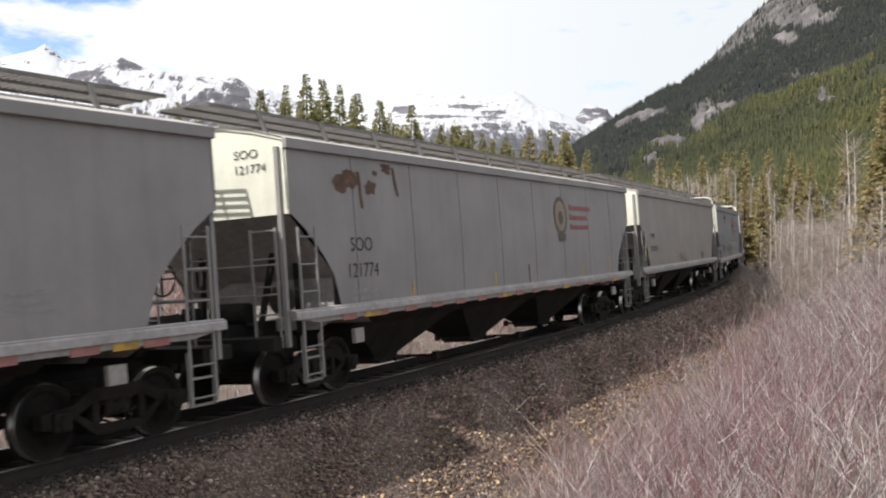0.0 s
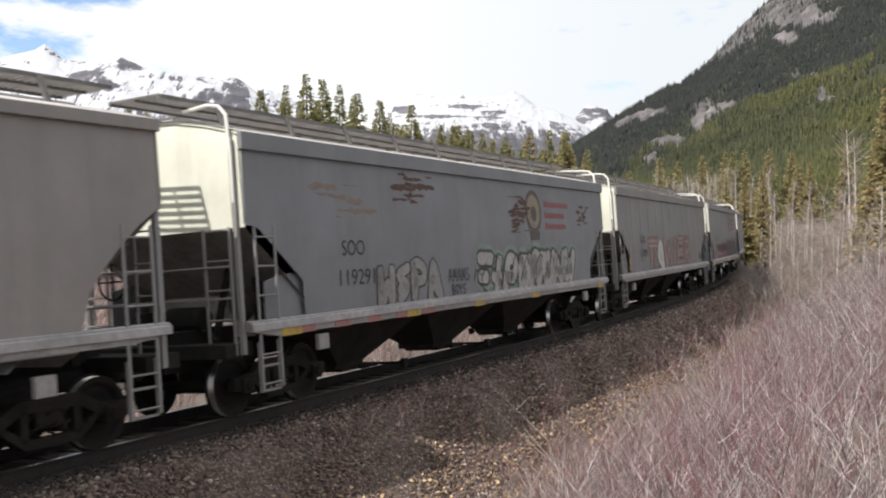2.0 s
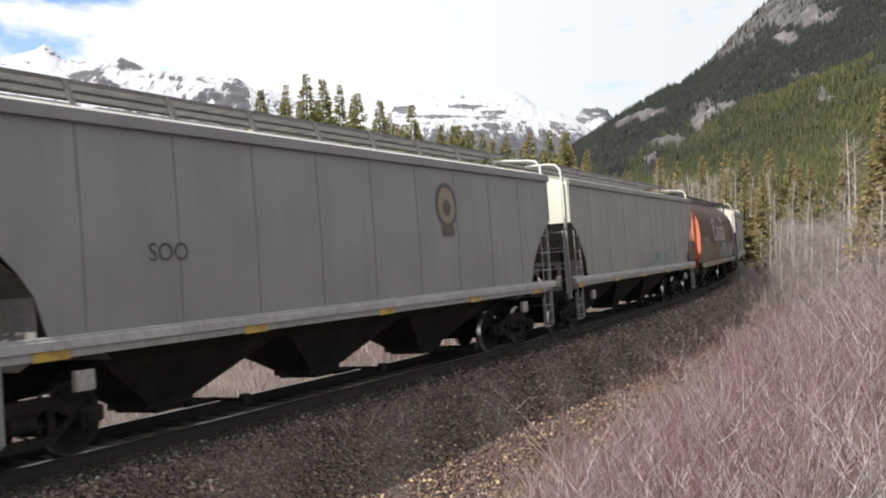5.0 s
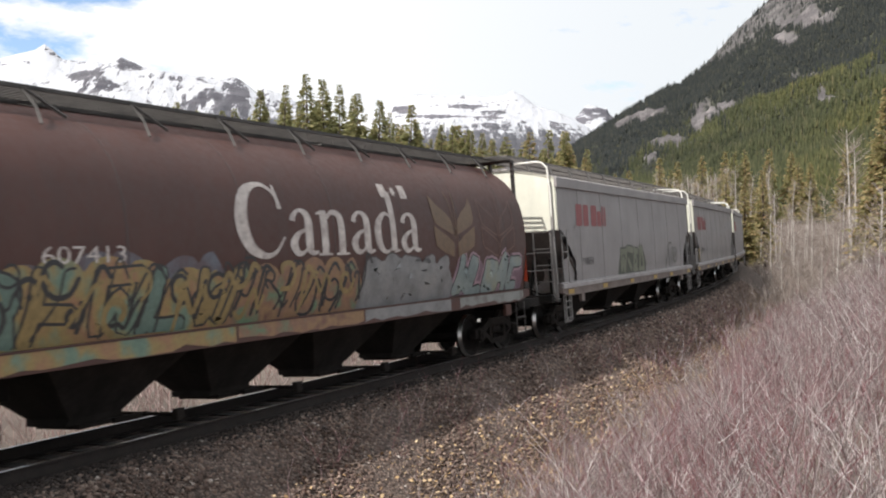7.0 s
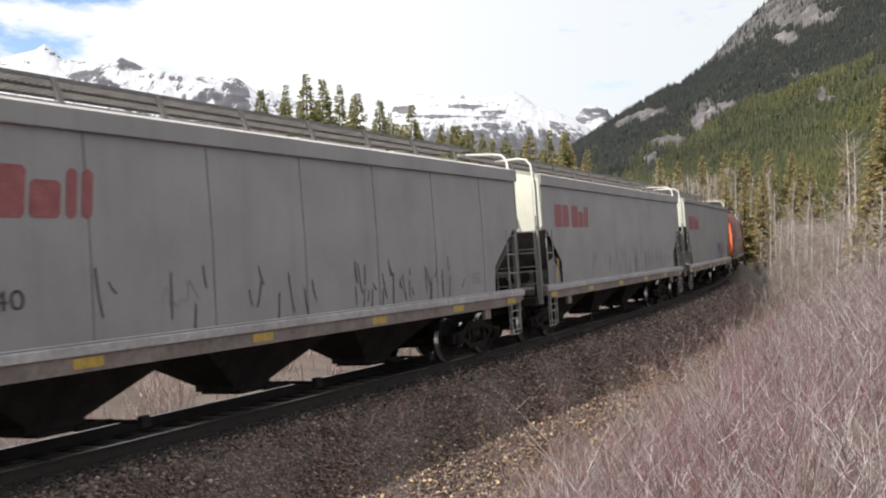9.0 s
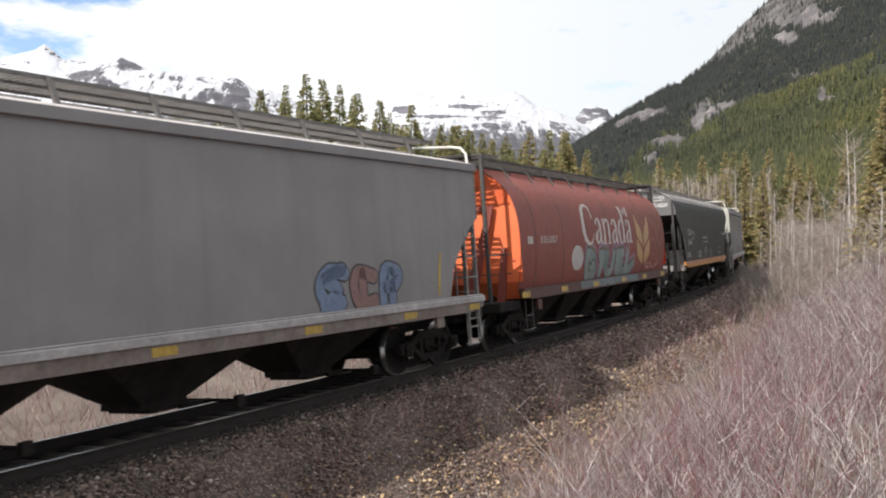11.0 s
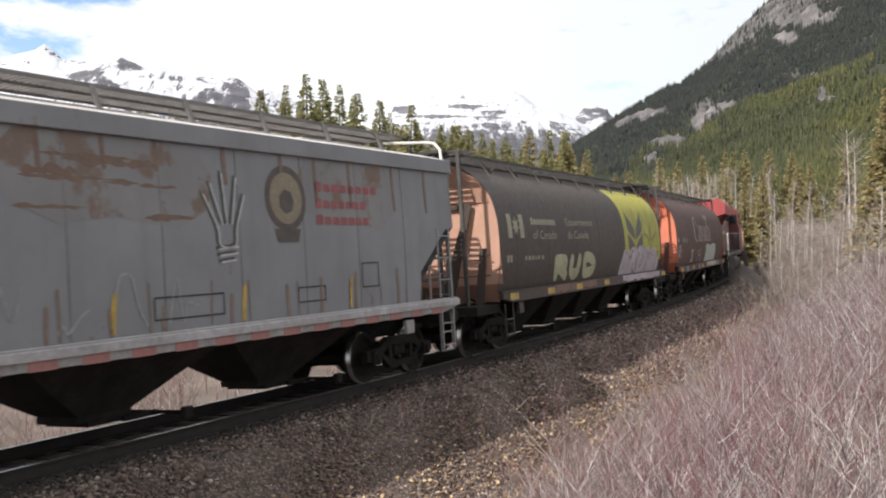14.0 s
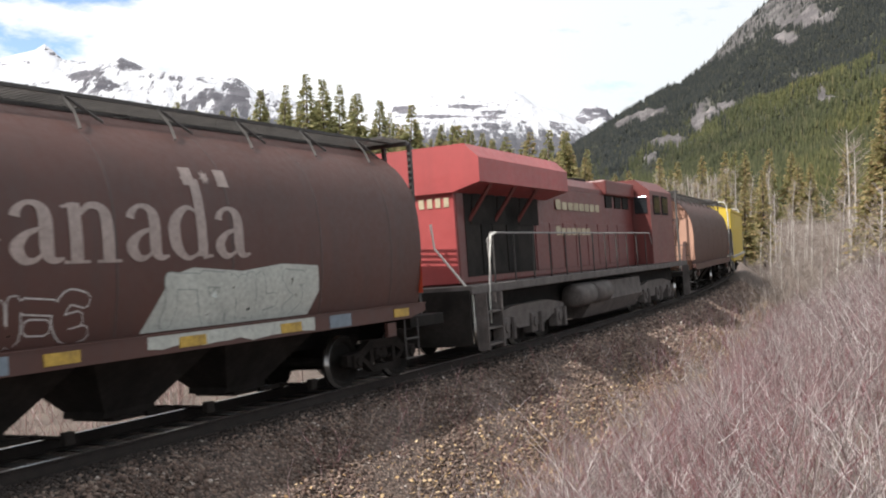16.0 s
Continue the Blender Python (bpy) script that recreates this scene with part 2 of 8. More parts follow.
M_GRASS = island_mat("dry_grass", [(0.0, (0.24, 0.17, 0.1)), (0.5, (0.42, 0.31, 0.18)), (1.0, (0.58, 0.46, 0.3))], 0.8)
M_NEEDLE = island_mat("spruce_needles", [(0.0, (0.17, 0.18, 0.085)), (0.5, (0.265, 0.268, 0.125)), (0.85, (0.335, 0.31, 0.145)), (1.0, (0.37, 0.3, 0.17))], 0.75, leafy=0.45)
# Yellow-green needles, with the valley's sunlight put into their raised tone
M_NEEDLEGOLD = island_mat("sunlit_gold_needles", [(0.0, (0.22, 0.215, 0.1)), (0.5, (0.34, 0.31, 0.15)), (0.85, (0.43, 0.34, 0.18)), (1.0, (0.47, 0.32, 0.19))], 0.75, leafy=0.45)
# One far forest in two colours: cloud shade put in, then sunlight
M_FARNEEDLE = island_mat("cloud_shaded_forest", [(0.0, (0.02, 0.024, 0.026)), (0.6, (0.03, 0.034, 0.033)), (0.9, (0.04, 0.043, 0.036)), (1.0, (0.052, 0.053, 0.04))], 0.9, 0.1)
M_FARGREEN = island_mat("sunlit_green_forest", [(0.0, (0.032, 0.038, 0.022)), (0.5, (0.05, 0.057, 0.029)), (0.85, (0.068, 0.071, 0.036)), (1.0, (0.09, 0.083, 0.046))], 0.9, 0.1, stands=True)
M_SILLPALE = rough_mat("pale_grey_sill", [(0.3, (0.21, 0.196, 0.19)), (0.7, (0.3, 0.28, 0.27))], 2.0, 0.6, 0.2)
M_PALESLOPE = rough_mat("pale_dusty_slope_sheet", [(0.3, (0.2, 0.187, 0.18)), (0.7, (0.32, 0.305, 0.295))], 1.5, 0.8, 0.2)
M_SEAM = rough_mat("grimy_weld_seam", [(0.3, (0.09, 0.084, 0.082)), (0.7, (0.17, 0.16, 0.158))], 2.0, 0.75, 0)
# The sill's flange catches the sky; that brightness is put into its colour
M_LEDGE = rough_mat("skylit_pale_ledge", [(0.3, (0.26, 0.245, 0.245)), (0.7, (0.38, 0.36, 0.36))], 1.5, 0.6, 0.2)
M_SILL = rough_mat("dusty_brown_sill", [(0.3, (0.13, 0.1, 0.09)), (0.7, (0.22, 0.185, 0.17))], 2.0, 0.75, 0.2)
M_LOCODUST = rough_mat("dusty_grey_brown_steel", [(0.3, (0.06, 0.052, 0.05)), (0.7, (0.13, 0.115, 0.11))], 2.5, 0.85, 0.3)
M_BARK = rough_mat("conifer_bark", [(0.3, (0.08, 0.06, 0.045)), (0.7, (0.16, 0.125, 0.1))], 3.0, 0.9, 0.5)
M_ASPEN = rough_mat("pale_aspen_bark", [(0.3, (0.36, 0.335, 0.31)), (0.7, (0.56, 0.53, 0.5))], 2.0, 0.8, 0.3)


# ---- the railway's line: an arc of one radius, canted towards its centre ----
ARC_R, ARC_CX, ARC_CY, CANT = 347.0, -310.19, 177.91, 0.080
ARC_A0 = math.atan2(16.487 - ARC_CY, -3.006 - ARC_CX)


def on_line(s, w=0.0, z=0.0):
    """The place s metres along the line, w metres out on the camera's side, z above the rails' plane."""
    a = ARC_A0 + s / ARC_R
    lw, lz = w * math.cos(CANT) - z * math.sin(CANT), w * math.sin(CANT) + z * math.cos(CANT)
    return Vector((ARC_CX + (ARC_R + lw) * math.cos(a), ARC_CY + (ARC_R + lw) * math.sin(a), lz))


def line_pose(s, half_base):
    """The pose of a vehicle whose trucks stand half_base before and behind s: X away along the line, Y to the far side."""
    p, q = on_line(s - half_base), on_line(s + half_base)
    x = (q - p).normalized()
    a = ARC_A0 + s / ARC_R
    out = Vector((math.cos(a) * math.cos(CANT), math.sin(a) * math.cos(CANT), math.sin(CANT)))
    y = -(out - x * out.dot(x)).normalized()
    z = x.cross(y)
    m = Matrix((x, y, z)).transposed().to_4x4()
    m.translation = (p + q) / 2
    return m


def lateral(x, y):
    return np.hypot(x - ARC_CX, y - ARC_CY) - ARC_R


def along(x, y):
    return (np.arctan2(y - ARC_CY, x - ARC_CX) - ARC_A0) * ARC_R


def smooth_noise(x, y, scale, seed):
    """Cheap smooth noise made of a few turned waves, about -1 to 1."""
    r = np.random.RandomState(seed)
    v = 0
    for k in range(6):
        a, f, p = r.uniform(0, 6.283), r.uniform(0.6, 1.7) / scale, r.uniform(0, 6.283)
        v = v + np.sin((x * math.cos(a) + y * math.sin(a)) * f * 6.283 + p)
    return v / 3.2


LAT = [-400, -60, -25, -9, -3.7, -1.75, 0.0, 1.35, 1.8, 3.75, 4.7, 9.5, 13, 30, 60, 400]
LAT_Z = [0.5, 0.4, -0.3, -1.25, -1.3, -0.4, -0.24, -0.085, -0.11, -1.45, -1.5, 0.7, 1.05, 1.7, 5.0, 9.0]


def ground_z(x, y):
    w = lateral(x, y)
    z = np.interp(w, LAT, LAT_Z)
    rough = np.clip((np.abs(w) - 3.0) / 4.0, 0, 1)
    return z + rough * (0.16 * smooth_noise(x, y, 5.0, 1) + 0.22 * smooth_noise(x, y, 17.0, 2))


def mesh_of(name, verts, faces, mat=None, smooth=False):
    me = bpy.data.meshes.new(name)
    me.from_pydata([tuple(v) for v in verts], [], [tuple(f) for f in faces])
    if mat:
        me.materials.append(mat)
    if smooth:
        me.polygons.foreach_set("use_smooth", [True] * len(me.polygons))
    me.update()
    return me


def fast_mesh(name, verts, faces, mat, smooth=False):
    """A mesh from numpy arrays of verts (n,3) and faces (m,3 or 4)."""
    me = bpy.data.meshes.new(name)
    k = faces.shape[1]
    me.vertices.add(len(verts))
    me.vertices.foreach_set("co", np.ascontiguousarray(verts, dtype=np.float32).ravel())
    me.loops.add(faces.size)
    me.loops.foreach_set("vertex_index", np.ascontiguousarray(faces, dtype=np.int32).ravel())
    me.polygons.add(len(faces))
    me.polygons.foreach_set("loop_start", np.arange(0, faces.size, k, dtype=np.int32))
    if smooth:
        me.polygons.foreach_set("use_smooth", np.ones(len(faces), dtype=bool))
    me.materials.append(mat)
    me.update(calc_edges=True)
    me.validate()
    return me


def grid_faces(nr, nc):
    i = np.arange((nr - 1) * nc).reshape(nr - 1, nc)[:, :-1].ravel()
    return np.stack([i, i + 1, i + nc + 1, i + nc], 1)


# ---- ground ----
def build_ground():
    m, n, l, b = node_mat("valley_floor")
    f = noise_node(n, l, 0.35, 8.0, 0.65)
    col = ramp_node(n, l, f, [(0.3, (0.07, 0.054, 0.045)), (0.5, (0.135, 0.107, 0.09)), (0.7, (0.21, 0.172, 0.142))])
    g = noise_node(n, l, 12.0, 8.0, 0.7)
    col = mix_node(n, l, 0.6, col, ramp_node(n, l, g, [(0.3, (0.35, 0.35, 0.35)), (0.7, (1.3, 1.3, 1.3))]), "MULTIPLY")
    l.new(col, b.inputs["Base Color"])
    b.inputs["Roughness"].default_value = 0.95
    bump_node(n, l, b, g, 0.8, 0.06)
    u = np.sinh(np.linspace(-6.3, 6.3, 300)) / math.sinh(6.3)
    xs, ys = 5.0 + u * 4700, 20.0 + u * 4700
    X, Y = np.meshgrid(xs, ys)
    V = np.stack([X.ravel(), Y.ravel(), ground_z(X, Y).ravel()], 1)
    tagged(new("ground", fast_mesh("ground", V, grid_faces(300, 300), m, True)), "dry spring valley floor with leaf litter and brown earth", "ground", kind="structure")

    # ballast bed under the track
    mb, n, l, b = node_mat("ballast_bed")
    co, cell = n.new("ShaderNodeTexCoord"), n.new("ShaderNodeTexVoronoi")
    cell.inputs["Scale"].default_value = 24.0
    l.new(co.outputs["Object"], cell.inputs["Vector"])
    pick = n.new("ShaderNodeSeparateXYZ")
    l.new(cell.outputs["Color"], pick.inputs["Vector"])
    col = ramp_node(n, l, pick.outputs["X"], [(0.0, (0.06, 0.045, 0.038)), (0.5, (0.14, 0.1, 0.083)), (0.9, (0.21, 0.155, 0.128)), (1.0, (0.34, 0.28, 0.24))])
    gap = ramp_node(n, l, cell.outputs["Distance"], [(0.25, WHITE), (0.8, (0.4, 0.4, 0.4))])
    l.new(mix_node(n, l, 1.0, col, gap, "MULTIPLY"), b.inputs["Base Color"])
    b.inputs["Roughness"].default_value = 0.92
    bump_node(n, l, b, gap, 1.0, 0.03)
    W = np.array([-3.8, -3.2, -2.4, -1.75, -0.8, 0, 0.8, 1.35, 1.8, 2.1, 2.5, 2.9, 3.3, 3.85])
    S = np.arange(-60, 261, 0.8)
    V = []
    for s in S:
        a = ARC_A0 + s / ARC_R
        zz = np.interp(W, LAT, LAT_Z) + 0.045 + 0.03 * np.sin(s * 1.7 + W * 3) * (np.abs(W) > 1.9)
        zz[0] -= 0.2
        zz[-1] -= 0.2
        V.append(np.stack([ARC_CX + (ARC_R + W) * math.cos(a), ARC_CY + (ARC_R + W) * math.sin(a), zz], 1))
    tagged(new("ballast_bed", fast_mesh("ballast_bed", np.concatenate(V), grid_faces(len(S), len(W)), mb, True)), "grey-brown crushed stone ballast bank under the track", "ballast", kind="structure")


build_ground()


class Shape:
    """Gathers boxes, tubes and sheets into one mesh."""

    def __init__(self):
        self.v, self.f = [], []

    def add(self, verts, faces):
        o = len(self.v)
        self.v += [tuple(p) for p in verts]
        self.f += [tuple(i + o for i in f) for f in faces]
        return self

    def box(self, x0, x1, y0, y1, z0, z1, bev=0.0):
        if bev <= 0:
            return self.add([(x, y, z) for x in (x0, x1) for y in (y0, y1) for z in (z0, z1)],
                            [(0, 1, 3, 2), (4, 6, 7, 5), (0, 4, 5, 1), (2, 3, 7, 6), (0, 2, 6, 4), (1, 5, 7, 3)])
        bm = bmesh.new()
        bmesh.ops.create_cube(bm, size=1.0, matrix=Matrix.Translation(((x0 + x1) / 2, (y0 + y1) / 2, (z0 + z1) / 2)) @ Matrix.Diagonal((x1 - x0, y1 - y0, z1 - z0, 1)))
        bmesh.ops.bevel(bm, geom=bm.edges[:], offset=bev, segments=2, affect="EDGES", profile=0.5)
        self.bm(bm)
        return self

    def bm(self, bm):
        bm.verts.index_update()
        self.add([v.co[:] for v in bm.verts], [[v.index for v in f.verts] for f in bm.faces])
        bm.free()
        return self

    def tube(self, pts, r, sides=6, r_end=None):
        pts = [Vector(p) for p in pts]
        o, rings = len(self.v), len(pts)
        for i, p in enumerate(pts):
            d = (pts[min(i + 1, rings - 1)] - pts[max(i - 1, 0)]).normalized()
            a = d.orthogonal().normalized() if abs(d.z) > 0.99 else d.cross(Vector((0, 0, 1))).normalized()
            b = d.cross(a)
            rr = r if r_end is None else r + (r_end - r) * i / (rings - 1)
            for k in range(sides):
                t = math.tau * k / sides
                self.v.append(tuple(p + (a * math.cos(t) + b * math.sin(t)) * rr))
        for i in range(rings - 1):
            for k in range(sides):
                self.f.append((o + i * sides + k, o + i * sides + (k + 1) % sides, o + (i + 1) * sides + (k + 1) % sides, o + (i + 1) * sides + k))
        self.f.append(tuple(o + k for k in reversed(range(sides))))
        self.f.append(tuple(o + (rings - 1) * sides + k for k in range(sides)))
        return self

    def prism(self, outline, y0, y1):
        """An outline of (x, z) pushed from y0 to y1."""
        k = len(outline)
        return self.add([(x, y0, z) for x, z in outline] + [(x, y1, z) for x, z in outline],
                        [tuple(range(k)), tuple(reversed(range(k, 2 * k)))] + [(i, i + k, (i + 1) % k + k, (i + 1) % k) for i in range(k)])

    def bridge(self, rows):
        """A sheet through rows of points of equal count."""
        k = len(rows[0])
        return self.add([p for r in rows for p in r], [(i * k + j, i * k + j + 1, (i + 1) * k + j + 1, (i + 1) * k + j) for i in range(len(rows) - 1) for j in range(k - 1)])

    def lathe(self, prof, sides=24, at=(0, 0, 0)):
        """A profile of (y, radius) turned round the y axis."""
        rows = [[(at[0] + r * math.cos(math.tau * k / sides), at[1] + y, at[2] + r * math.sin(math.tau * k / sides)) for k in range(sides + 1)] for y, r in prof]
        return self.bridge(rows)

    def mesh(self, name, mat, smooth=False):
        me = mesh_of(name, self.v, self.f, mat)
        bm = bmesh.new()
        bm.from_mesh(me)
        if smooth:
            bmesh.ops.remove_doubles(bm, verts=bm.verts[:], dist=0.0005)
        bmesh.ops.recalc_face_normals(bm, faces=bm.faces[:])
        bm.to_mesh(me)
        bm.free()
        if smooth:
            me.polygons.foreach_set("use_smooth", [True] * len(me.polygons))
        return me


def part(name, data, parent, label="", m=None):
    """Links mesh data as one object under a thing or under a part."""
    ob = new(name, data)
    ob.parent = parent
    if m is not None:
        ob.matrix_basis = m
    if label:
        ob["label"] = label
    return ob


# ---- track: two rails and their ties ----
def build_track():
    root = tagged(new("railway_track"), "curved railway track with worn steel rails on dark wooden ties", "railway track", kind="structure")
    for w, nm in ((0.7525, "near"), (-0.7525, "far")):
        head = [(-0.037, -0.005), (-0.03, 0.0), (0.03, 0.0), (0.037, -0.005), (0.037, -0.03), (0.01, -0.04), (0.01, -0.15), (0.075, -0.165), (0.075, -0.18), (-0.075, -0.18), (-0.075, -0.165), (-0.01, -0.15), (-0.01, -0.04), (-0.037, -0.03)]
        rows = []
        for s in np.arange(-70, 300, 2.0):
            rows.append([tuple(on_line(s, w + dw, z)) for dw, z in head + head[:1]])
        sh = Shape().bridge(rows)
        me = sh.mesh("rail", M_RAILWEB)
        me.materials.append(M_RAILHEAD)
        k = len(head)
        for i, p in enumerate(me.polygons):
            if i % k in (0, 1, 2):
                p.material_index = 1
        part("rail", me, root, "steel rail with a shiny worn head")
    tie = Shape().box(-0.11, 0.11, -1.3, 1.3, -0.36, -0.182, 0.012).mesh("tie", M_TIE)
    plate = Shape()
    for w in (0.7525, -0.7525):
        plate.box(-0.09, 0.09, -w - 0.17, -w + 0.17, -0.186, -0.168)
    for i in range(290):
        s = -30 + i * 0.52 + random.uniform(-0.03, 0.03)
        part("tie", tie, root, m=line_pose(s, 0.2) @ pose(0, random.uniform(-0.05, 0.05), 0, 0, 0, random.uniform(-1.5, 1.5)))


build_track()


# ---- mountains ----
def px_dir(x):
    """Tangent of the bearing from the camera for a spot across the view, -784 to 784."""
    return x / 1756.0


def rock_snow_mat(name, tree_top, snow_bias, rock_tint=1.0, level=0.6, steep=0.45):
    """Snow broken by level rock bands and by the cliffs marked on the mesh, dark woods on the foot."""
    m, n, l, b = node_mat(name)
    geo = n.new("ShaderNodeNewGeometry")
    cliff = n.new("ShaderNodeAttribute")
    cliff.attribute_name = "cliff"

    def add(a, k, c):
        q = n.new("ShaderNodeMath")
        q.operation = "MULTIPLY_ADD"
        l.new(a, q.inputs[0])
        q.inputs[1].default_value = k
        if isinstance(c, float):
            q.inputs[2].default_value = c
        else:
            l.new(c, q.inputs[2])
        return q.outputs["Value"]

    big = noise_node(n, l, 0.013, 12.0, 0.72)
    bands = noise_node(n, l, 0.008, 9.0, 0.66, (0.3, 0.3, 6.0))
    ribs = noise_node(n, l, 0.028, 9.0, 0.72, (1.6, 0.5, 0.35))
    v = add(bands, level, add(big, 0.4, add(ribs, steep, 0.47 - (level + steep) / 2)))
    v = add(cliff.outputs["Fac"], 0.13, v)
    cover = n.new("ShaderNodeMapRange")
    cover.inputs["From Min"].default_value, cover.inputs["From Max"].default_value = snow_bias, snow_bias + 0.022
    l.new(v, cover.inputs["Value"])
    strata = noise_node(n, l, 0.01, 8.0, 0.65, (0.5, 0.5, 6.0))
    rock = ramp_node(n, l, strata, [(0.35, tuple(c * rock_tint for c in (0.07, 0.07, 0.09))), (0.65, tuple(c * rock_tint for c in (0.17, 0.165, 0.19)))])
    col = mix_node(n, l, cover.outputs["Result"], (0.57, 0.59, 0.64), rock)
    pos = n.new("ShaderNodeSeparateXYZ")
    l.new(geo.outputs["Position"], pos.inputs["Vector"])
    rng = n.new("ShaderNodeMapRange")
    rng.inputs["From Min"].default_value, rng.inputs["From Max"].default_value = tree_top - 18, tree_top + 22
    l.new(add(ribs, -420.0, add(pos.outputs["Z"], 1.0, 210.0)), rng.inputs["Value"])
    woods = ramp_node(n, l, noise_node(n, l, 0.03, 8.0, 0.7), [(0.3, (0.06, 0.064, 0.08)), (0.7, (0.125, 0.125, 0.145))])
    col = mix_node(n, l, rng.outputs["Result"], woods, col)
    l.new(col, b.inputs["Base Color"])
    b.inputs["Roughness"].default_value = 0.85
    bump_node(n, l, b, add(ribs, 0.8, big), 0.9, 26.0)
    return m


def ridged(x, y, scale, seed, octaves=5):
    v, amp = 0.0, 1.0
    for o in range(octaves):
        v = v + amp * (1 - np.abs(smooth_noise(x, y, scale / 2 ** o, seed + o * 7)) * 1.6)
        amp *= 0.5
    return v / 2


def snow_range(name, label, profile, dist, depth, mat, seed, rough, cliffs=()):
    """A range whose crest runs across the view: profile gives (across, height) pairs at that distance."""
    ax, az = [p[0] for p in profile], [p[1] for p in profile]
    A = np.linspace(ax[0], ax[-1], 340)
    Rr = np.linspace(0, 1, 90)
    tan = px_dir(A)
    crest = np.interp(A, ax, az) / 1756.0 * dist
    crest = crest + rough * dist * 0.0009 * (0.5 * smooth_noise(A, A * 0, 26, seed) + 0.5 * smooth_noise(A, A * 0, 11, seed + 1))
    broad = np.convolve(np.pad(crest, 40, "edge"), np.hanning(81) / np.hanning(81).sum(), "valid")
    V = np.zeros((90, 340, 3))
    for i, r in enumerate(Rr):
        d = dist - depth + depth * 1.35 * r
        k = r / 0.74
        h = k ** 1.15 if k < 1 else 1 - (k - 1) * 1.6
        x, y = tan * d, np.full_like(tan, d)
        n_ = np.array([noise.ridged_multi_fractal(Vector((a / 640, b / 640, seed)), 0.9, 2.1, 6, 1.0, 2.0) for a, b in zip(x, y)]) - 0.9
        damp = min(k * 1.3, max(0.0, abs(1 - k)) * 4.0 + 0.04, 1.0)
        near = np.clip((k - 0.78) / 0.22, 0, 1) ** 2 if k < 1 else 1.0
        line = broad + (crest - broad) * near
        V[i, :, 0], V[i, :, 1] = x, y
        V[i, :, 2] = np.maximum(line * h + n_ * rough * 70 * damp * np.clip(crest / 350, 0.2, 1.3), -5) + CAM_H
    me = fast_mesh(name, V.reshape(-1, 3), grid_faces(90, 340), mat, True)
    # cliffs: (across, height, half width, half height, lean) of each steep bare face
    across, high = V[:, :, 0] / V[:, :, 1] * 1756, (V[:, :, 2] - CAM_H) / V[:, :, 1] * 1756
    c = np.zeros_like(across)
    for ca, ch, ra, rh, lean in cliffs:
        dh = high - ch
        q = ((across - ca - lean * dh) / ra) ** 2 + (dh / rh) ** 2
        c = np.maximum(c, np.clip(1.5 - q, 0, 1))
    me.attributes.new("cliff", "FLOAT", "POINT").data.foreach_set("value", c.ravel().astype(np.float32))
    tagged(new(name, me), label, "mountain", kind="structure")


snow_range("mountain_left", "snow-covered far range under the cloud with few dark rocks", [(-1150, 335), (-900, 322), (-784, 306), (-720, 322), (-704, 332), (-690, 322), (-674, 307), (-640, 301), (-620, 304), (-600, 298), (-560, 290), (-500, 268), (-400, 235), (-300, 205), (-100, 120)], 4300, 1300, rock_snow_mat("far_left_rock_and_snow", 330, 0.8), 11, 0.6, [(-695, 318, 9, 10, -0.9), (-672, 304, 10, 7, -0.8), (-645, 300, 16, 4, -2.0), (-735, 297, 10, 5, 0), (-778, 296, 12, 5, 0)])
snow_range("mountain_ridge", "snowy ridge with dark rock ribs and wooded gullies", [(-1150, 205), (-900, 235), (-784, 252), (-684, 273), (-614, 291), (-580, 301), (-566, 309), (-556, 303), (-534, 293), (-519, 288), (-464, 280), (-414, 273), (-364, 272), (-350, 262), (-338, 252), (-329, 247), (-314, 254), (-300, 248), (-279, 242), (-254, 227), (-180, 190), (-90, 150), (40, 90), (150, 40)], 3300, 1200, rock_snow_mat("ridge_rock_and_snow", 360, 0.715, 0.85, 0.15, 0.8), 37, 0.9, [(-428, 232, 20, 24, 0.75), (-380, 236, 24, 34, 0.35), (-352, 230, 10, 28, 0.1), (-566, 298, 8, 12, 0), (-545, 292, 12, 8, -1.0), (-630, 276, 30, 10, 1.2), (-600, 262, 20, 12, -1.0), (-322, 240, 7, 12, 0.3)])
snow_range("mountain_middle", "white snowy peak with thin rock bands above dark woods", [(-240, 150), (-150, 200), (-94, 227), (-84, 235), (-44, 245), (16, 241), (40, 243), (76, 240), (106, 243), (121, 252), (131, 248), (141, 243), (166, 224), (201, 214), (226, 204), (260, 185), (300, 160), (360, 140), (450, 120), (600, 100)], 4500, 1500, rock_snow_mat("middle_peak_rock_and_snow", 420, 0.765), 23, 0.55, [(-10, 205, 62, 4, 0), (-70, 218, 22, 7, 0), (40, 222, 40, 4, 2.0), (34, 240, 5, 8, 0), (78, 200, 26, 14, 0.9), (100, 212, 10, 8, 0.8), (98, 180, 30, 14, -1.0), (60, 180, 30, 14, 0.6), (146, 190, 6, 12, -0.8), (205, 185, 12, 12, -1.2), (230, 176, 22, 10, -0.8), (150, 168, 10, 12, -0.9), (190, 160, 10, 10, -0.8)])
snow_range("mountain_right", "rocky snow-streaked summit behind the pass", [(150, 120), (200, 172), (226, 199), (240, 212), (248, 222), (256, 226), (272, 224), (288, 221), (294, 210), (310, 196), (360, 170), (420, 150)], 4700, 900, rock_snow_mat("right_summit_rock_and_snow", 400, 0.72), 51, 0.5, [(246, 216, 14, 7, -1.2), (276, 216, 22, 4, -1.5), (240, 198, 20, 7, 1.0), (290, 205, 12, 6, -1.0), (262, 206, 14, 3, -1)])


# ---- the wooded mountainside on the camera's right hand ----
HILL_FAR = 3000.0
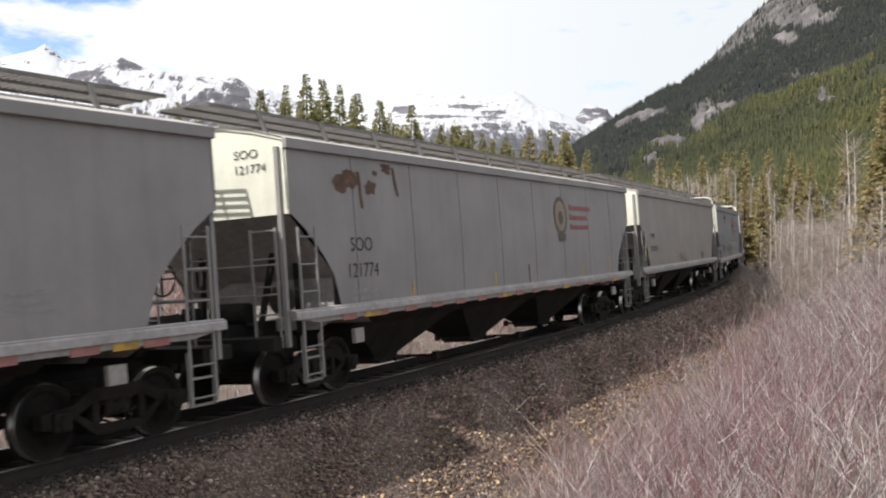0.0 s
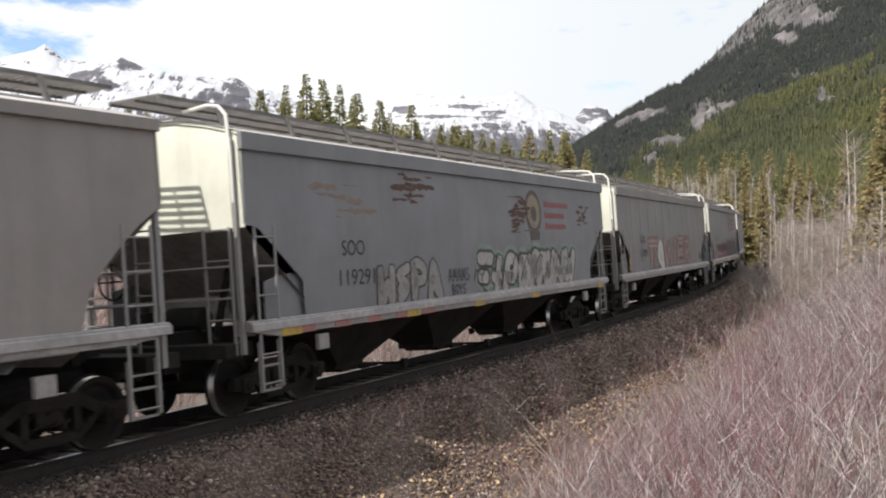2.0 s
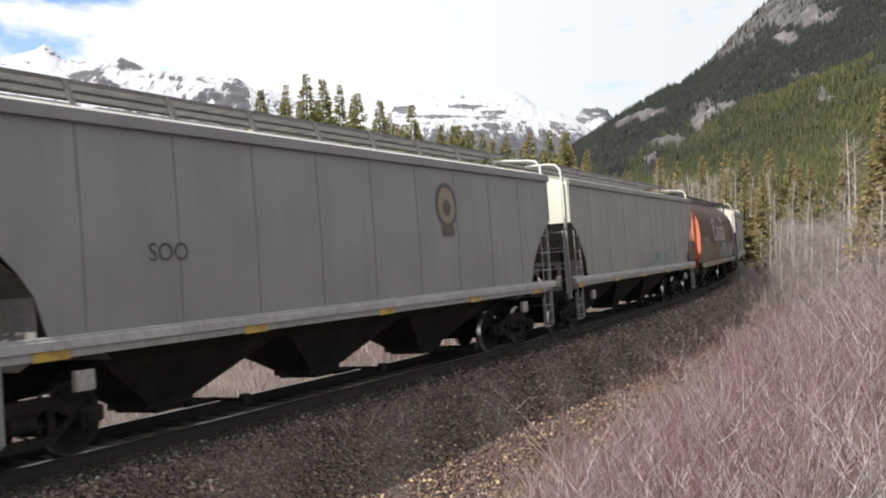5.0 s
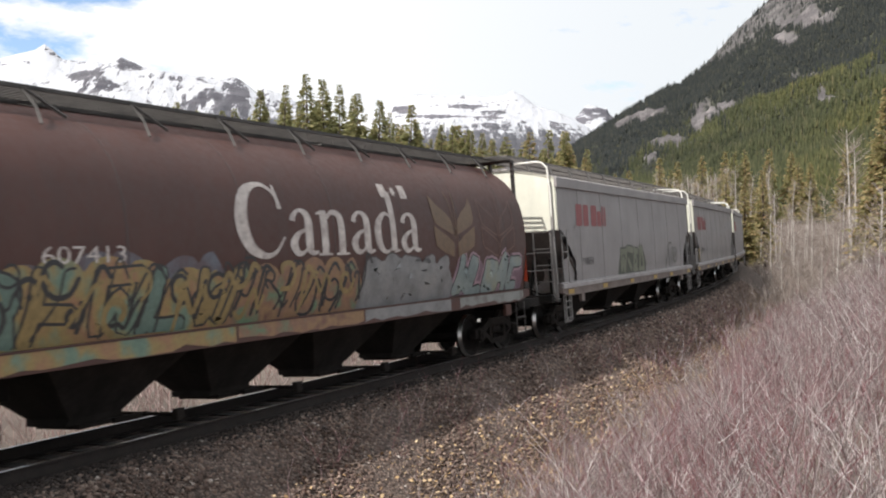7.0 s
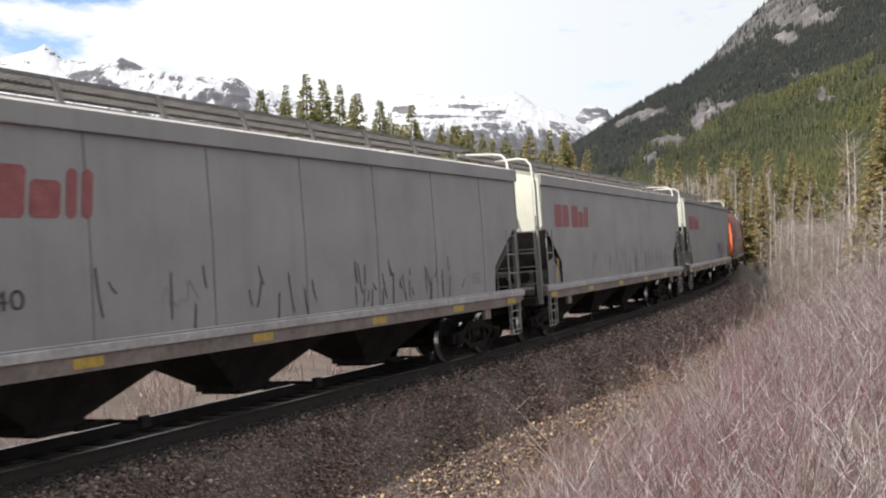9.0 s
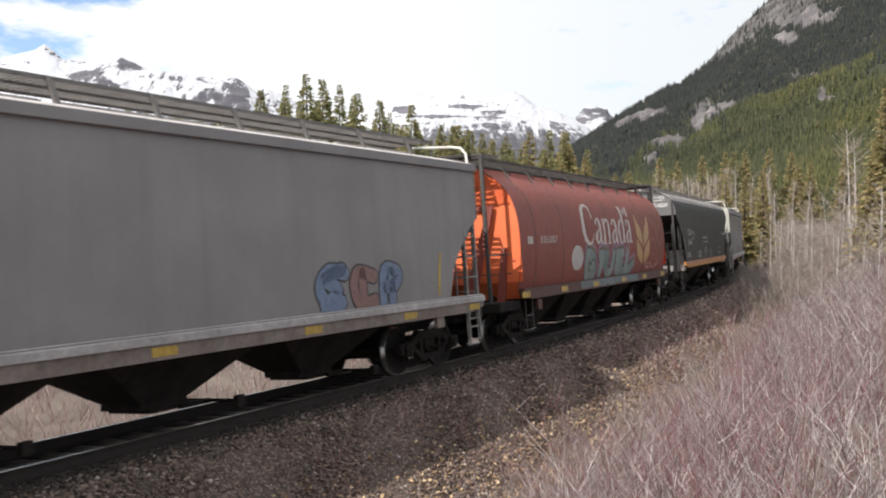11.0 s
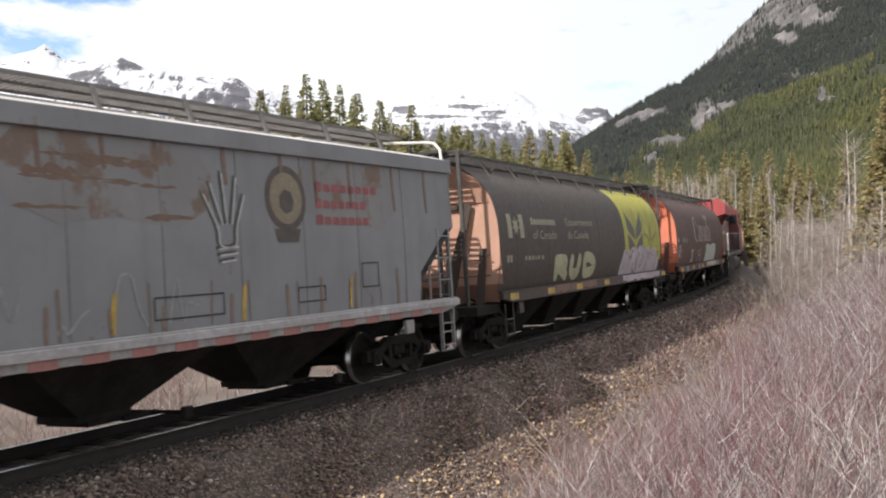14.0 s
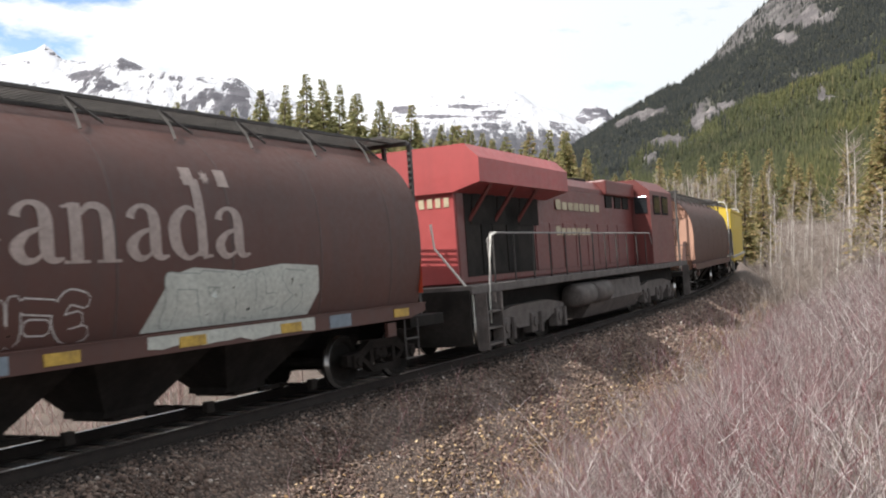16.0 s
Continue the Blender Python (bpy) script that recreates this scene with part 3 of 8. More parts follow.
SKYLINE_A = [0, 50, 100, 150, 216, 266, 316, 366, 396, 416, 440, 466, 516, 566, 666, 900, 1400]
SKYLINE_H = [-15, 20, 60, 102, 148, 177, 209, 238, 258, 262, 280, 305, 360, 405, 505, 740, 1150]


def hill_rise(y):
    """Share of the skyline's steepness that the slope has reached y metres up the valley."""
    return np.clip((y - 600) / (HILL_FAR - 600), 0, 1) ** 0.6


def hill_z(x, y):
    y = np.maximum(y, 1.0)
    z = np.interp(x / y * 1756, SKYLINE_A, SKYLINE_H) * np.minimum(y, HILL_FAR) / 1756 * hill_rise(y)
    bumps = 9 * smooth_noise(x, y, 260, 31) + 4 * smooth_noise(x, y, 90, 32) + 16 * smooth_noise(x * 0.5, y, 420, 33)
    far = np.clip((y - HILL_FAR) / 700, 0, 1)
    return (z + bumps * np.clip(z / 160, 0, 1) * np.clip((HILL_FAR - y) / 700, 0.2, 1)) * (1 - far) - 1.0


def bearing_height(x, y):
    a = x / np.maximum(y, 1.0) * 1756
    return a, np.interp(a, SKYLINE_A, SKYLINE_H) * hill_rise(y)


def bare_rock(x, y):
    """Where cliffs and scree keep the trees off, 0 to 1."""
    a, h = bearing_height(x, y)
    v = np.zeros_like(a)
    w = 0.5 * smooth_noise(a, h * 1.6, 16, 41) + 0.35 * smooth_noise(a, h, 6, 43)
    # crags: (bearing, height, half width, half height, lean)
    for ca, ch, ra, rh, lean in ((462, 205, 25, 23, 0.5), (400, 153, 30, 8, 1.5), (360, 128, 14, 7, 1.2), (505, 232, 30, 9, 1.5), (360, 205, 34, 11, 1.3), (318, 192, 14, 9, 0.5), (688, 238, 26, 9, -0.5), (440, 178, 18, 8, 1.0), (640, 300, 20, 6, 1.0), (640, 375, 46, 12, 1.0), (600, 345, 24, 8, 1.2)):
        dh = h - ch
        q = ((a - ca - lean * dh) / ra) ** 2 + (dh / rh) ** 2 + w
        v = np.maximum(v, np.clip((1.6 - q) * 1.4, 0, 1))
    # the bare face above the woods
    line_ = np.interp(a, [400, 440, 470, 516, 566, 666, 784, 1000], [262, 280, 292, 318, 350, 392, 432, 500])
    top = np.clip((h - line_ + 16 * w) / 14, 0, 1)
    return np.maximum(v, top * 0.74)


def build_hill():
    m, n, l, b = node_mat("mountainside")
    f = noise_node(n, l, 0.02, 9.0, 0.7)
    rock = ramp_node(n, l, f, [(0.32, (0.06, 0.055, 0.06)), (0.5, (0.125, 0.116, 0.12)), (0.68, (0.23, 0.213, 0.21))])
    gully = noise_node(n, l, 0.012, 7.0, 0.65, (2.4, 0.6, 0.5))
    rock = mix_node(n, l, 0.7, rock, ramp_node(n, l, gully, [(0.36, (0.35, 0.34, 0.36)), (0.6, (1.1, 1.1, 1.1))]), "MULTIPLY")
    moss = ramp_node(n, l, noise_node(n, l, 0.05, 8.0, 0.7), [(0.3, (0.016, 0.02, 0.015)), (0.7, (0.042, 0.046, 0.026))])
    at = n.new("ShaderNodeAttribute")
    at.attribute_name = "bare"
    l.new(mix_node(n, l, at.outputs["Fac"], moss, rock), b.inputs["Base Color"])
    b.inputs["Roughness"].default_value = 0.95
    bump_node(n, l, b, f, 1.0, 14.0)
    A = np.linspace(15, 1400, 340)
    ys = np.concatenate([560 + (HILL_FAR - 560) * np.linspace(0, 1, 240) ** 1.2, np.linspace(HILL_FAR + 60, HILL_FAR + 750, 8)])
    TA, Y = np.meshgrid(A / 1756, ys)
    X = TA * Y
    Z = hill_z(X, Y)
    B = bare_rock(X, Y)
    Z = Z + B * (5 + Y / 400) * ridged(X, Y, 60, 51, 4) * np.clip((HILL_FAR - Y) / 200, 0.1, 1)
    me = fast_mesh("hillside", np.stack([X.ravel(), Y.ravel(), Z.ravel()], 1), grid_faces(len(ys), len(A)), m, True)
    a = me.attributes.new("bare", "FLOAT", "POINT")
    a.data.foreach_set("value", B.ravel().astype(np.float32))
    tagged(new("mountainside", me), "steep mountainside of pale rock under dark conifer forest", "mountain", kind="structure")

    # the forest on it: cloud shade painted in high up and by the crags, sunlit green lower down
    rs = np.random.RandomState(5)
    N = 150000
    y = 600 + (HILL_FAR - 600) * rs.rand(N) ** 0.9
    x = (30 + rs.rand(N) * 880) / 1756 * y
    aa, hh = bearing_height(x, y)
    keep = (rs.rand(N) > bare_rock(x, y) * 1.2) & (rs.rand(N) < np.clip(0.8 + 0.35 * smooth_noise(x, y, 180, 61), 0.3, 1)) & (x > 60)
    x, y, aa, hh = x[keep], y[keep], aa[keep], hh[keep]
    # Height where the painted cloud shade gives way to the sunlit colour
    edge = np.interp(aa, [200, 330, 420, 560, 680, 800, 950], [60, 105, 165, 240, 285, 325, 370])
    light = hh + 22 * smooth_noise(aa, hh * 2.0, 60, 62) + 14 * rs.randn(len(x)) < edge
    for nm, pick, mat, lab in (("hill_forest", ~light, M_FARNEEDLE, "conifer forest high on the mountainside, cloud shade in its colour"), ("hill_woods", light, M_FARGREEN, "conifer woods on the lower mountainside, sunlight in their green")):
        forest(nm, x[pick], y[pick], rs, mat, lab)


def forest(name, x, y, rs, mat, label):
    """Many small conifers as two ragged cones each."""
    z = hill_z(x, y)
    k = len(x)
    h = (6 + 8.0 * rs.rand(k) ** 1.5) * (0.9 + y / 6000)
    r = h * (0.1 + 0.06 * rs.rand(k))
    sides, tiers = 5, 2
    V, F = [], []
    for t in range(tiers):
        zb, zt, rr = z + h * (0.04 + 0.38 * t), z + h * (0.66 + 0.34 * t), r * (1 - 0.42 * t)
        ring = []
        for s in range(sides):
            a = math.tau * s / sides + rs.rand(k) * 0.9
            q = rr * (0.7 + 0.6 * rs.rand(k))
            ring.append(np.stack([x + np.cos(a) * q, y + np.sin(a) * q, zb + h * 0.08 * (rs.rand(k) - 0.5)], 1))
        top = np.stack([x + 0.1 * rs.randn(k), y, zt], 1)
        V.append(np.stack(ring + [top], 1))
    V = np.concatenate(V, 1)
    base = np.arange(k)[:, None] * V.shape[1]
    for t in range(tiers):
        o = t * (sides + 1)
        for s in range(sides):
            F.append(np.concatenate([base + o + s, base + o + (s + 1) % sides, base + o + sides], 1))
    tagged(new(name, fast_mesh(name, V.reshape(-1, 3), np.concatenate(F), mat)), label, "forest", kind="stuff")


build_hill()


# ---- conifers ----
def conifer_meshes(h, r0, seed, bare=0.1, dens=1.0):
    """Trunk and crown of one conifer: whorls of drooping boughs, each set with small needle sprays."""
    rs = np.random.RandomState(seed)
    trunk = Shape().tube([(0, 0, -0.3), (0.02 * h * 0.1, 0, h * 0.35), (0, 0.01 * h * 0.1, h * 0.75), (0, 0, h * 0.985)], 0.011 * h + 0.06, 7, 0.02)
    V = []
    z = h * bare
    while z < h * 0.99:
        f = (z - h * bare) / (h * (1 - bare))
        reach = r0 * (1 - f) ** 1.08 * (0.84 + 0.26 * rs.rand()) + 0.12
        for b in range(int(rs.randint(3, 5))):
            a, ln = rs.uniform(0, 6.283), reach * rs.uniform(0.55, 1.12)
            droop = rs.uniform(0.1, 0.45) * (1 - 0.7 * f)
            steps = max(2, int(ln / 0.34 * dens))
            for k in range(steps):
                t = (k + rs.uniform(0.3, 1.0)) / steps
                d = ln * t
                c = np.array([math.cos(a) * d, math.sin(a) * d, z - droop * d * (0.6 + 0.5 * t) + 0.12 * d * t])
                size = (0.27 + 0.27 * (1 - t)) / dens ** 0.7 * rs.uniform(0.8, 1.4) * min(1.0, 0.28 + reach / 2.2)
                for q in range(3):
                    aa = a + rs.uniform(-1.0, 1.0)
                    tip = c + np.array([math.cos(aa) * size * 1.5, math.sin(aa) * size * 1.5, -size * rs.uniform(-0.2, 0.7)])
                    ro = rs.uniform(-1.4, 1.4)
                    sd = np.array([-math.sin(aa) * math.cos(ro), math.cos(aa) * math.cos(ro), math.sin(ro)]) * size * 0.3
                    V += [c, (c + tip) / 2 + sd, tip, (c + tip) / 2 - sd]
        z += rs.uniform(0.06, 0.13) / dens
    V = np.array(V)
    return trunk, V, np.arange(len(V)).reshape(-1, 4)


def conifer_kind(h, r0, seed, mat, label, group, bare=0.1, dens=1.0):
    trunk, V, F = conifer_meshes(h, r0, seed, bare, dens)
    tree = tagged(new("conifer_tree"), label, "tree", group)
    part("trunk", trunk.mesh("trunk", M_BARK, True), tree)
    part("crown", fast_mesh("crown", V, F, mat), tree)
    return tree


def plant(kinds, x, y, h, i):
    src, h0 = kinds[i % len(kinds)]
    k = h / h0
    zz = float(ground_z(np.array(x), np.array(y)))
    if lateral(x, y) > 60 and x > 100:
        zz = max(zz, float(hill_z(np.array(x), np.array(y))))
    m = pose(x, y, zz - 0.1, random.uniform(-2, 2), random.uniform(-2, 2), random.uniform(0, 360))
    ob = copy_thing(src, m)
    ob.scale = (k, k, k)
    return ob


def build_conifers():
    lab = "tall green spruce with drooping boughs in the sun"
    green = [(conifer_kind(h, r, sd, M_NEEDLE, lab, "spruce grove behind the track", dens=0.8), h) for h, r, sd in ((18, 4.3, 1), (16, 4.4, 2), (19, 3.9, 3), (14, 4.2, 4))]
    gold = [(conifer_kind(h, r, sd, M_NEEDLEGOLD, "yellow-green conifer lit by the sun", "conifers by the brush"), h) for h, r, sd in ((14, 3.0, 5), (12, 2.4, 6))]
    fgreen = [(conifer_kind(h, r, sd, M_NEEDLE, lab, "spruce grove behind the track", dens=0.55), h) for h, r, sd in ((16, 3.4, 11), (14, 3.3, 12))]
    fgold = [(conifer_kind(h, r, sd, M_NEEDLEGOLD, "yellow-green conifer lit by the sun", "conifers by the brush", dens=0.55), h) for h, r, sd in ((13, 2.8, 13), (12, 2.4, 14))]
    for i, (g, h) in enumerate(green + gold + fgreen + fgold):
        g.matrix_basis = pose(-150 - 12 * i, 190 + 8 * i, float(ground_z(np.array(-150.0 - 12 * i), np.array(190.0 + 8 * i))))
    # behind the train: (across, height above eye level in view units, distance)
    for i, (a, e, d) in enumerate(((-364, 222, 118), (-326, 256, 122), (-290, 265, 120), (-270, 240, 131), (-234, 287, 116), (-206, 270, 128), (-180, 272, 118), (-150, 256, 116), (-163, 250, 133), (-117, 246, 122), (-95, 215, 140), (-62, 235, 126), (-45, 190, 140), (-5, 203, 134), (12, 200, 128), (48, 190, 134), (66, 185, 126), (25, 175, 145), (88, 175, 138), (110, 165, 130), (-345, 205, 130), (-385, 215, 128), (-400, 195, 140), (-310, 215, 140), (-250, 235, 142), (-215, 230, 146), (130, 158, 142), (150, 150, 134), (178, 160, 150), (200, 140, 146), (-430, 220, 136), (-470, 230, 128), (-520, 215, 134), (-560, 225, 142), (-610, 210, 130), (-660, 220, 138), (-720, 215, 130), (-770, 225, 140))):
        plant(green, px_dir(a) * d, d, e / 1756 * d + CAM_H - 0.3, i)
    rs = random.Random(18)
    for i in range(72):
        a = rs.uniform(-440, 260)
        d = rs.uniform(132, 185)
        plant(fgreen if rs.random() < 0.5 else fgold, px_dir(a) * d, d, rs.uniform(140, 200) / 1756 * d + CAM_H - 0.3, i)
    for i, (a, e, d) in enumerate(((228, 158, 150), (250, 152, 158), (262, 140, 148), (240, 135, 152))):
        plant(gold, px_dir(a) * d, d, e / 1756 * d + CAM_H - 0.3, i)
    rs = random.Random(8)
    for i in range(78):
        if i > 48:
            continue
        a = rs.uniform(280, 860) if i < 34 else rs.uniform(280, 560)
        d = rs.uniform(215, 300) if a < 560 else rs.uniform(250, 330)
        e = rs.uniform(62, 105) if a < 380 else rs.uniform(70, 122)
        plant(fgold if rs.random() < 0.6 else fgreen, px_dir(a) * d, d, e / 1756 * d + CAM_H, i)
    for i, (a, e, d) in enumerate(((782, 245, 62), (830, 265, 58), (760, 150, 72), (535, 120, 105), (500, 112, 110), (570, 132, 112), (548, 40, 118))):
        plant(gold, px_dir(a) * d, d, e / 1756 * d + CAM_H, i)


build_conifers()


# ---- brush: thickets of bare stems, dry grass and loose stones ----
def stems(cx, cy, cz, h, lean, rs, thick, twigs, plain=False):
    """Bare stems as thin three-sided tubes with side twigs, from arrays of foot places and heights."""
    k = len(cx)
    a = rs.rand(k) * 6.283
    L = lean * (0.3 + rs.rand(k))
    dx, dy = np.cos(a) * L, np.sin(a) * L
    ts = np.array([0.0, 0.5, 1.0]) if plain else np.array([0.0, 0.38, 0.72, 1.0])
    bend = rs.randn(k, 2) * 0.17
    P = np.stack([np.stack([cx + dx * h * t ** 1.4 + bend[:, 0] * h * math.sin(3 * t), cy + dy * h * t ** 1.4 + bend[:, 1] * h * math.sin(3 * t), cz - 0.05 + h * t * (1 - 0.12 * L)], 1) for t in ts], 1)
    rad = thick[:, None] * (np.array([1.0, 0.6, 0.2]) if plain else np.array([1.0, 0.75, 0.5, 0.22]))[None]
    thin = thick * 0.12
    segs = [(P[:, i], P[:, i + 1], rad[:, i], rad[:, i + 1]) for i in range(len(ts) - 1)]
    for j in range(twigs):
        t = 0.35 + 0.6 * rs.rand(k)
        i = np.minimum((np.searchsorted(ts, t) - 1), len(ts) - 2)
        f = ((t - ts[i]) / (ts[i + 1] - ts[i]))[:, None]
        p = P[np.arange(k), i] * (1 - f) + P[np.arange(k), i + 1] * f
        b = rs.rand(k) * 6.283
        ln = h * (0.16 + 0.24 * rs.rand(k)) * (1.15 - 0.5 * t)
        q = p + np.stack([np.cos(b) * ln * 0.65, np.sin(b) * ln * 0.65, ln * (0.45 + 0.5 * rs.rand(k))], 1)
        segs.append((p, q, thick * 0.55, thin))
    V, F, o = [], [], 0
    for p, q, r0, r1 in segs:
        for e, r in ((p, r0), (q, r1)):
            for s in range(3):
                ang = math.tau * s / 3
                V.append(e + np.stack([np.cos(ang) * r, np.sin(ang) * r, 0 * r], 1))
        idx = np.arange(k)
        for s in range(3):
            s2 = (s + 1) % 3
            F.append(np.stack([o + s * k + idx, o + s2 * k + idx, o + (3 + s2) * k + idx], 1))
            if r1 is not thin:
                F.append(np.stack([o + s * k + idx, o + (3 + s2) * k + idx, o + (3 + s) * k + idx], 1))
        o += 6 * k
    return np.concatenate(V), np.concatenate(F)


def thicket(name, label, mat, spots, seed, twigs=3, lean=0.55, thick0=0.006, plain=False):
    """spots: arrays x, y, height of each clump; each clump sends up several stems."""
    rs = np.random.RandomState(seed)
    x, y, h, num = spots
    rep = np.repeat(np.arange(len(x)), num)
    k = len(rep)
    sx, sy = x[rep] + rs.randn(k) * 0.16, y[rep] + rs.randn(k) * 0.16
    hh = h[rep] * (0.45 + 0.65 * rs.rand(k))
    dist = np.hypot(sx, sy)
    thick = thick0 * (0.7 + 0.7 * rs.rand(k)) * np.clip(dist / 17, 1.0, 3.2)
    V, F = stems(sx, sy, ground_z(sx, sy), hh, lean, rs, thick, twigs, plain)
    tagged(new(name, fast_mesh(name, V, F, mat)), label, "brush", kind="stuff")


def scatter(n, smin, smax, wmin, wmax, seed, power=1.0):
    rs = np.random.RandomState(seed)
    s = smin + (smax - smin) * rs.rand(n) ** power
    w = wmin + (wmax - wmin) * rs.rand(n)
    a = ARC_A0 + s / ARC_R
    return ARC_CX + (ARC_R + w) * np.cos(a), ARC_CY + (ARC_R + w) * np.sin(a), s, w, rs


def build_brush():
    # camera side, beside the line
    x, y, s, w, rs = scatter(5600, -9, 40, 3.3, 16, 3, 1.3)
    ok = (y > 5.2) & (x > -6) & (np.hypot(x, y) > 5.5) & (rs.rand(5600) < np.clip((w - 3.0) / 1.4, 0.05, 1))
    x, y, w = x[ok], y[ok], w[ok]
    red = smooth_noise(x, y, 4.5, 71) + 0.6 * rs.randn(len(x)) > 0.3
    h = np.clip(0.75 + 0.12 * (w - 4) + 0.35 * smooth_noise(x, y, 3.0, 72), 0.45, 1.75)
    for nm, mk, mat, lab in (("red_brush", red, M_BRUSHRED, "thicket of bare reddish dogwood stems"), ("grey_brush", ~red, M_BRUSHGREY, "thicket of bare pale grey shrub stems")):
        thicket(nm, lab, mat, (x[mk], y[mk], h[mk], 5), 80 if nm == "red_brush" else 81, 4, 0.6, 0.0048)
    x, y, s, w, rs = scatter(4800, 30, 135, 2.9, 48, 4, 1.2)
    ok = rs.rand(4800) < np.clip((w - 2.5) / 1.5, 0.05, 1)
    x, y, w = x[ok], y[ok], w[ok]
    h = np.clip(1.7 + 0.6 * smooth_noise(x, y, 9.0, 73), 0.9, 2.8)
    thicket("far_brush", "distant thicket of bare brownish shrubs", M_BRUSHFAR, (x, y, h, 3), 82, 3, 0.55, 0.007, True)
    x, y, s, w, rs = scatter(6500, 60, 250, 20, 130, 14, 1.0)
    h = np.clip(1.9 + 1.0 * smooth_noise(x, y, 14.0, 76), 0.8, 3.4)
    thicket("meadow_brush", "pale brown bare brush on the far meadow", M_BRUSHFAR, (x, y, h, 3), 86, 2, 0.6, 0.009, True)
    # beyond the track
    x, y, s, w, rs = scatter(5200, -16, 110, -34, -3.9, 5, 1.4)
    h = np.clip(1.2 + 0.05 * (-w - 4) + 0.4 * smooth_noise(x, y, 6.0, 74), 0.5, 2.6)
    thicket("trackside_brush", "sunlit pinkish bare brush beyond the track", M_BRUSHPINK, (x, y, h, 4), 83, 3, 0.55, 0.007, True)
    # scattered weeds on the ballast bank
    x, y, s, w, rs = scatter(110, -3, 32, 2.1, 3.6, 9, 1.0)
    thicket("bank_weeds", "thin reddish weed stalks on the ballast bank", M_BRUSHRED, (x, y, np.full(110, 0.85), 3), 85, 2, 0.6, 0.005)
    # dry grass along the foot of the ballast
    x, y, s, w, rs = scatter(7000, -9, 45, 2.7, 6.5, 6, 1.2)
    ok = rs.rand(7000) < np.exp(-((w - 3.9) / 0.85) ** 2)
    x, y = x[ok], y[ok]
    thicket("dry_grass", "flattened straw-coloured dry grass", M_GRASS, (x, y, np.full(len(x), 0.26), 5), 84, 0, 1.6, 0.0045, True)
    # fallen leaves between the stones and the brush
    x, y, s, w, rs = scatter(40000, -9, 48, 2.5, 6.0, 10, 1.3)
    ok = rs.rand(40000) < np.exp(-((w - 3.75) / 0.9) ** 2) * np.clip(1.0 + 0.6 * smooth_noise(x, y, 1.6, 75), 0.15, 1)
    x, y = x[ok], y[ok]
    k = len(x)
    z, a, q = ground_z(x, y) + 0.05 + 0.05 * rs.rand(k), rs.rand(k) * 6.283, 0.02 + 0.03 * rs.rand(k)
    C = np.stack([x, y, z], 1)
    U = np.stack([np.cos(a) * q, np.sin(a) * q, (rs.rand(k) - 0.4) * q], 1)
    W = np.stack([-np.sin(a) * q * 0.6, np.cos(a) * q * 0.6, (rs.rand(k) - 0.5) * q], 1)
    V = np.stack([C - U, C - W, C + U, C + W], 1).reshape(-1, 3)
    tagged(new("fallen_leaves", fast_mesh("fallen_leaves", V, np.arange(4 * k).reshape(-1, 4), M_LEAF)), "dry tan fallen leaves on the bank", "leaf litter", kind="stuff")


build_brush()


def bare_tree_meshes(h, seed, spread, limbs, stout=1.0):
    """A leafless tree: tapered trunk, rising limbs and fine twigs."""
    rs = random.Random(seed)
    lean = (rs.uniform(-0.04, 0.04) * h, rs.uniform(-0.04, 0.04) * h)
    P = [Vector((lean[0] * t * t, lean[1] * t * t, h * t - 0.2 * (t == 0))) for t in (0, 0.3, 0.6, 0.85, 1.0)]
    trunk = Shape().tube(P, (0.012 * h + 0.02) * stout, 6, 0.02 * stout)
    crown = Shape()
    for i in range(limbs):
        t = rs.uniform(0.22, 0.97)
        a, ln = rs.uniform(0, 6.283), spread * h * rs.uniform(0.5, 1.0) * (1.1 - 0.75 * t)
        p = Vector((lean[0] * t * t, lean[1] * t * t, h * t))
        up = rs.uniform(0.35, 0.9)
        q = p + Vector((math.cos(a), math.sin(a), up)) * ln * 0.55
        r = q + Vector((math.cos(a), math.sin(a), up + 0.5)) * ln * 0.45
        crown.tube([p, q, r], (0.0045 * h * (1.2 - t) + 0.01) * stout, 4, 0.008 * stout)
        for k in range(4):
            u = rs.uniform(0.3, 1.0)
            b = p.lerp(r, u)
            aa = a + rs.uniform(-1.2, 1.2)
            crown.tube([b, b + Vector((math.cos(aa), math.sin(aa), rs.uniform(0.2, 1.1))) * ln * rs.uniform(0.15, 0.4)], 0.013 * stout, 3, 0.006 * stout)
    return trunk, crown


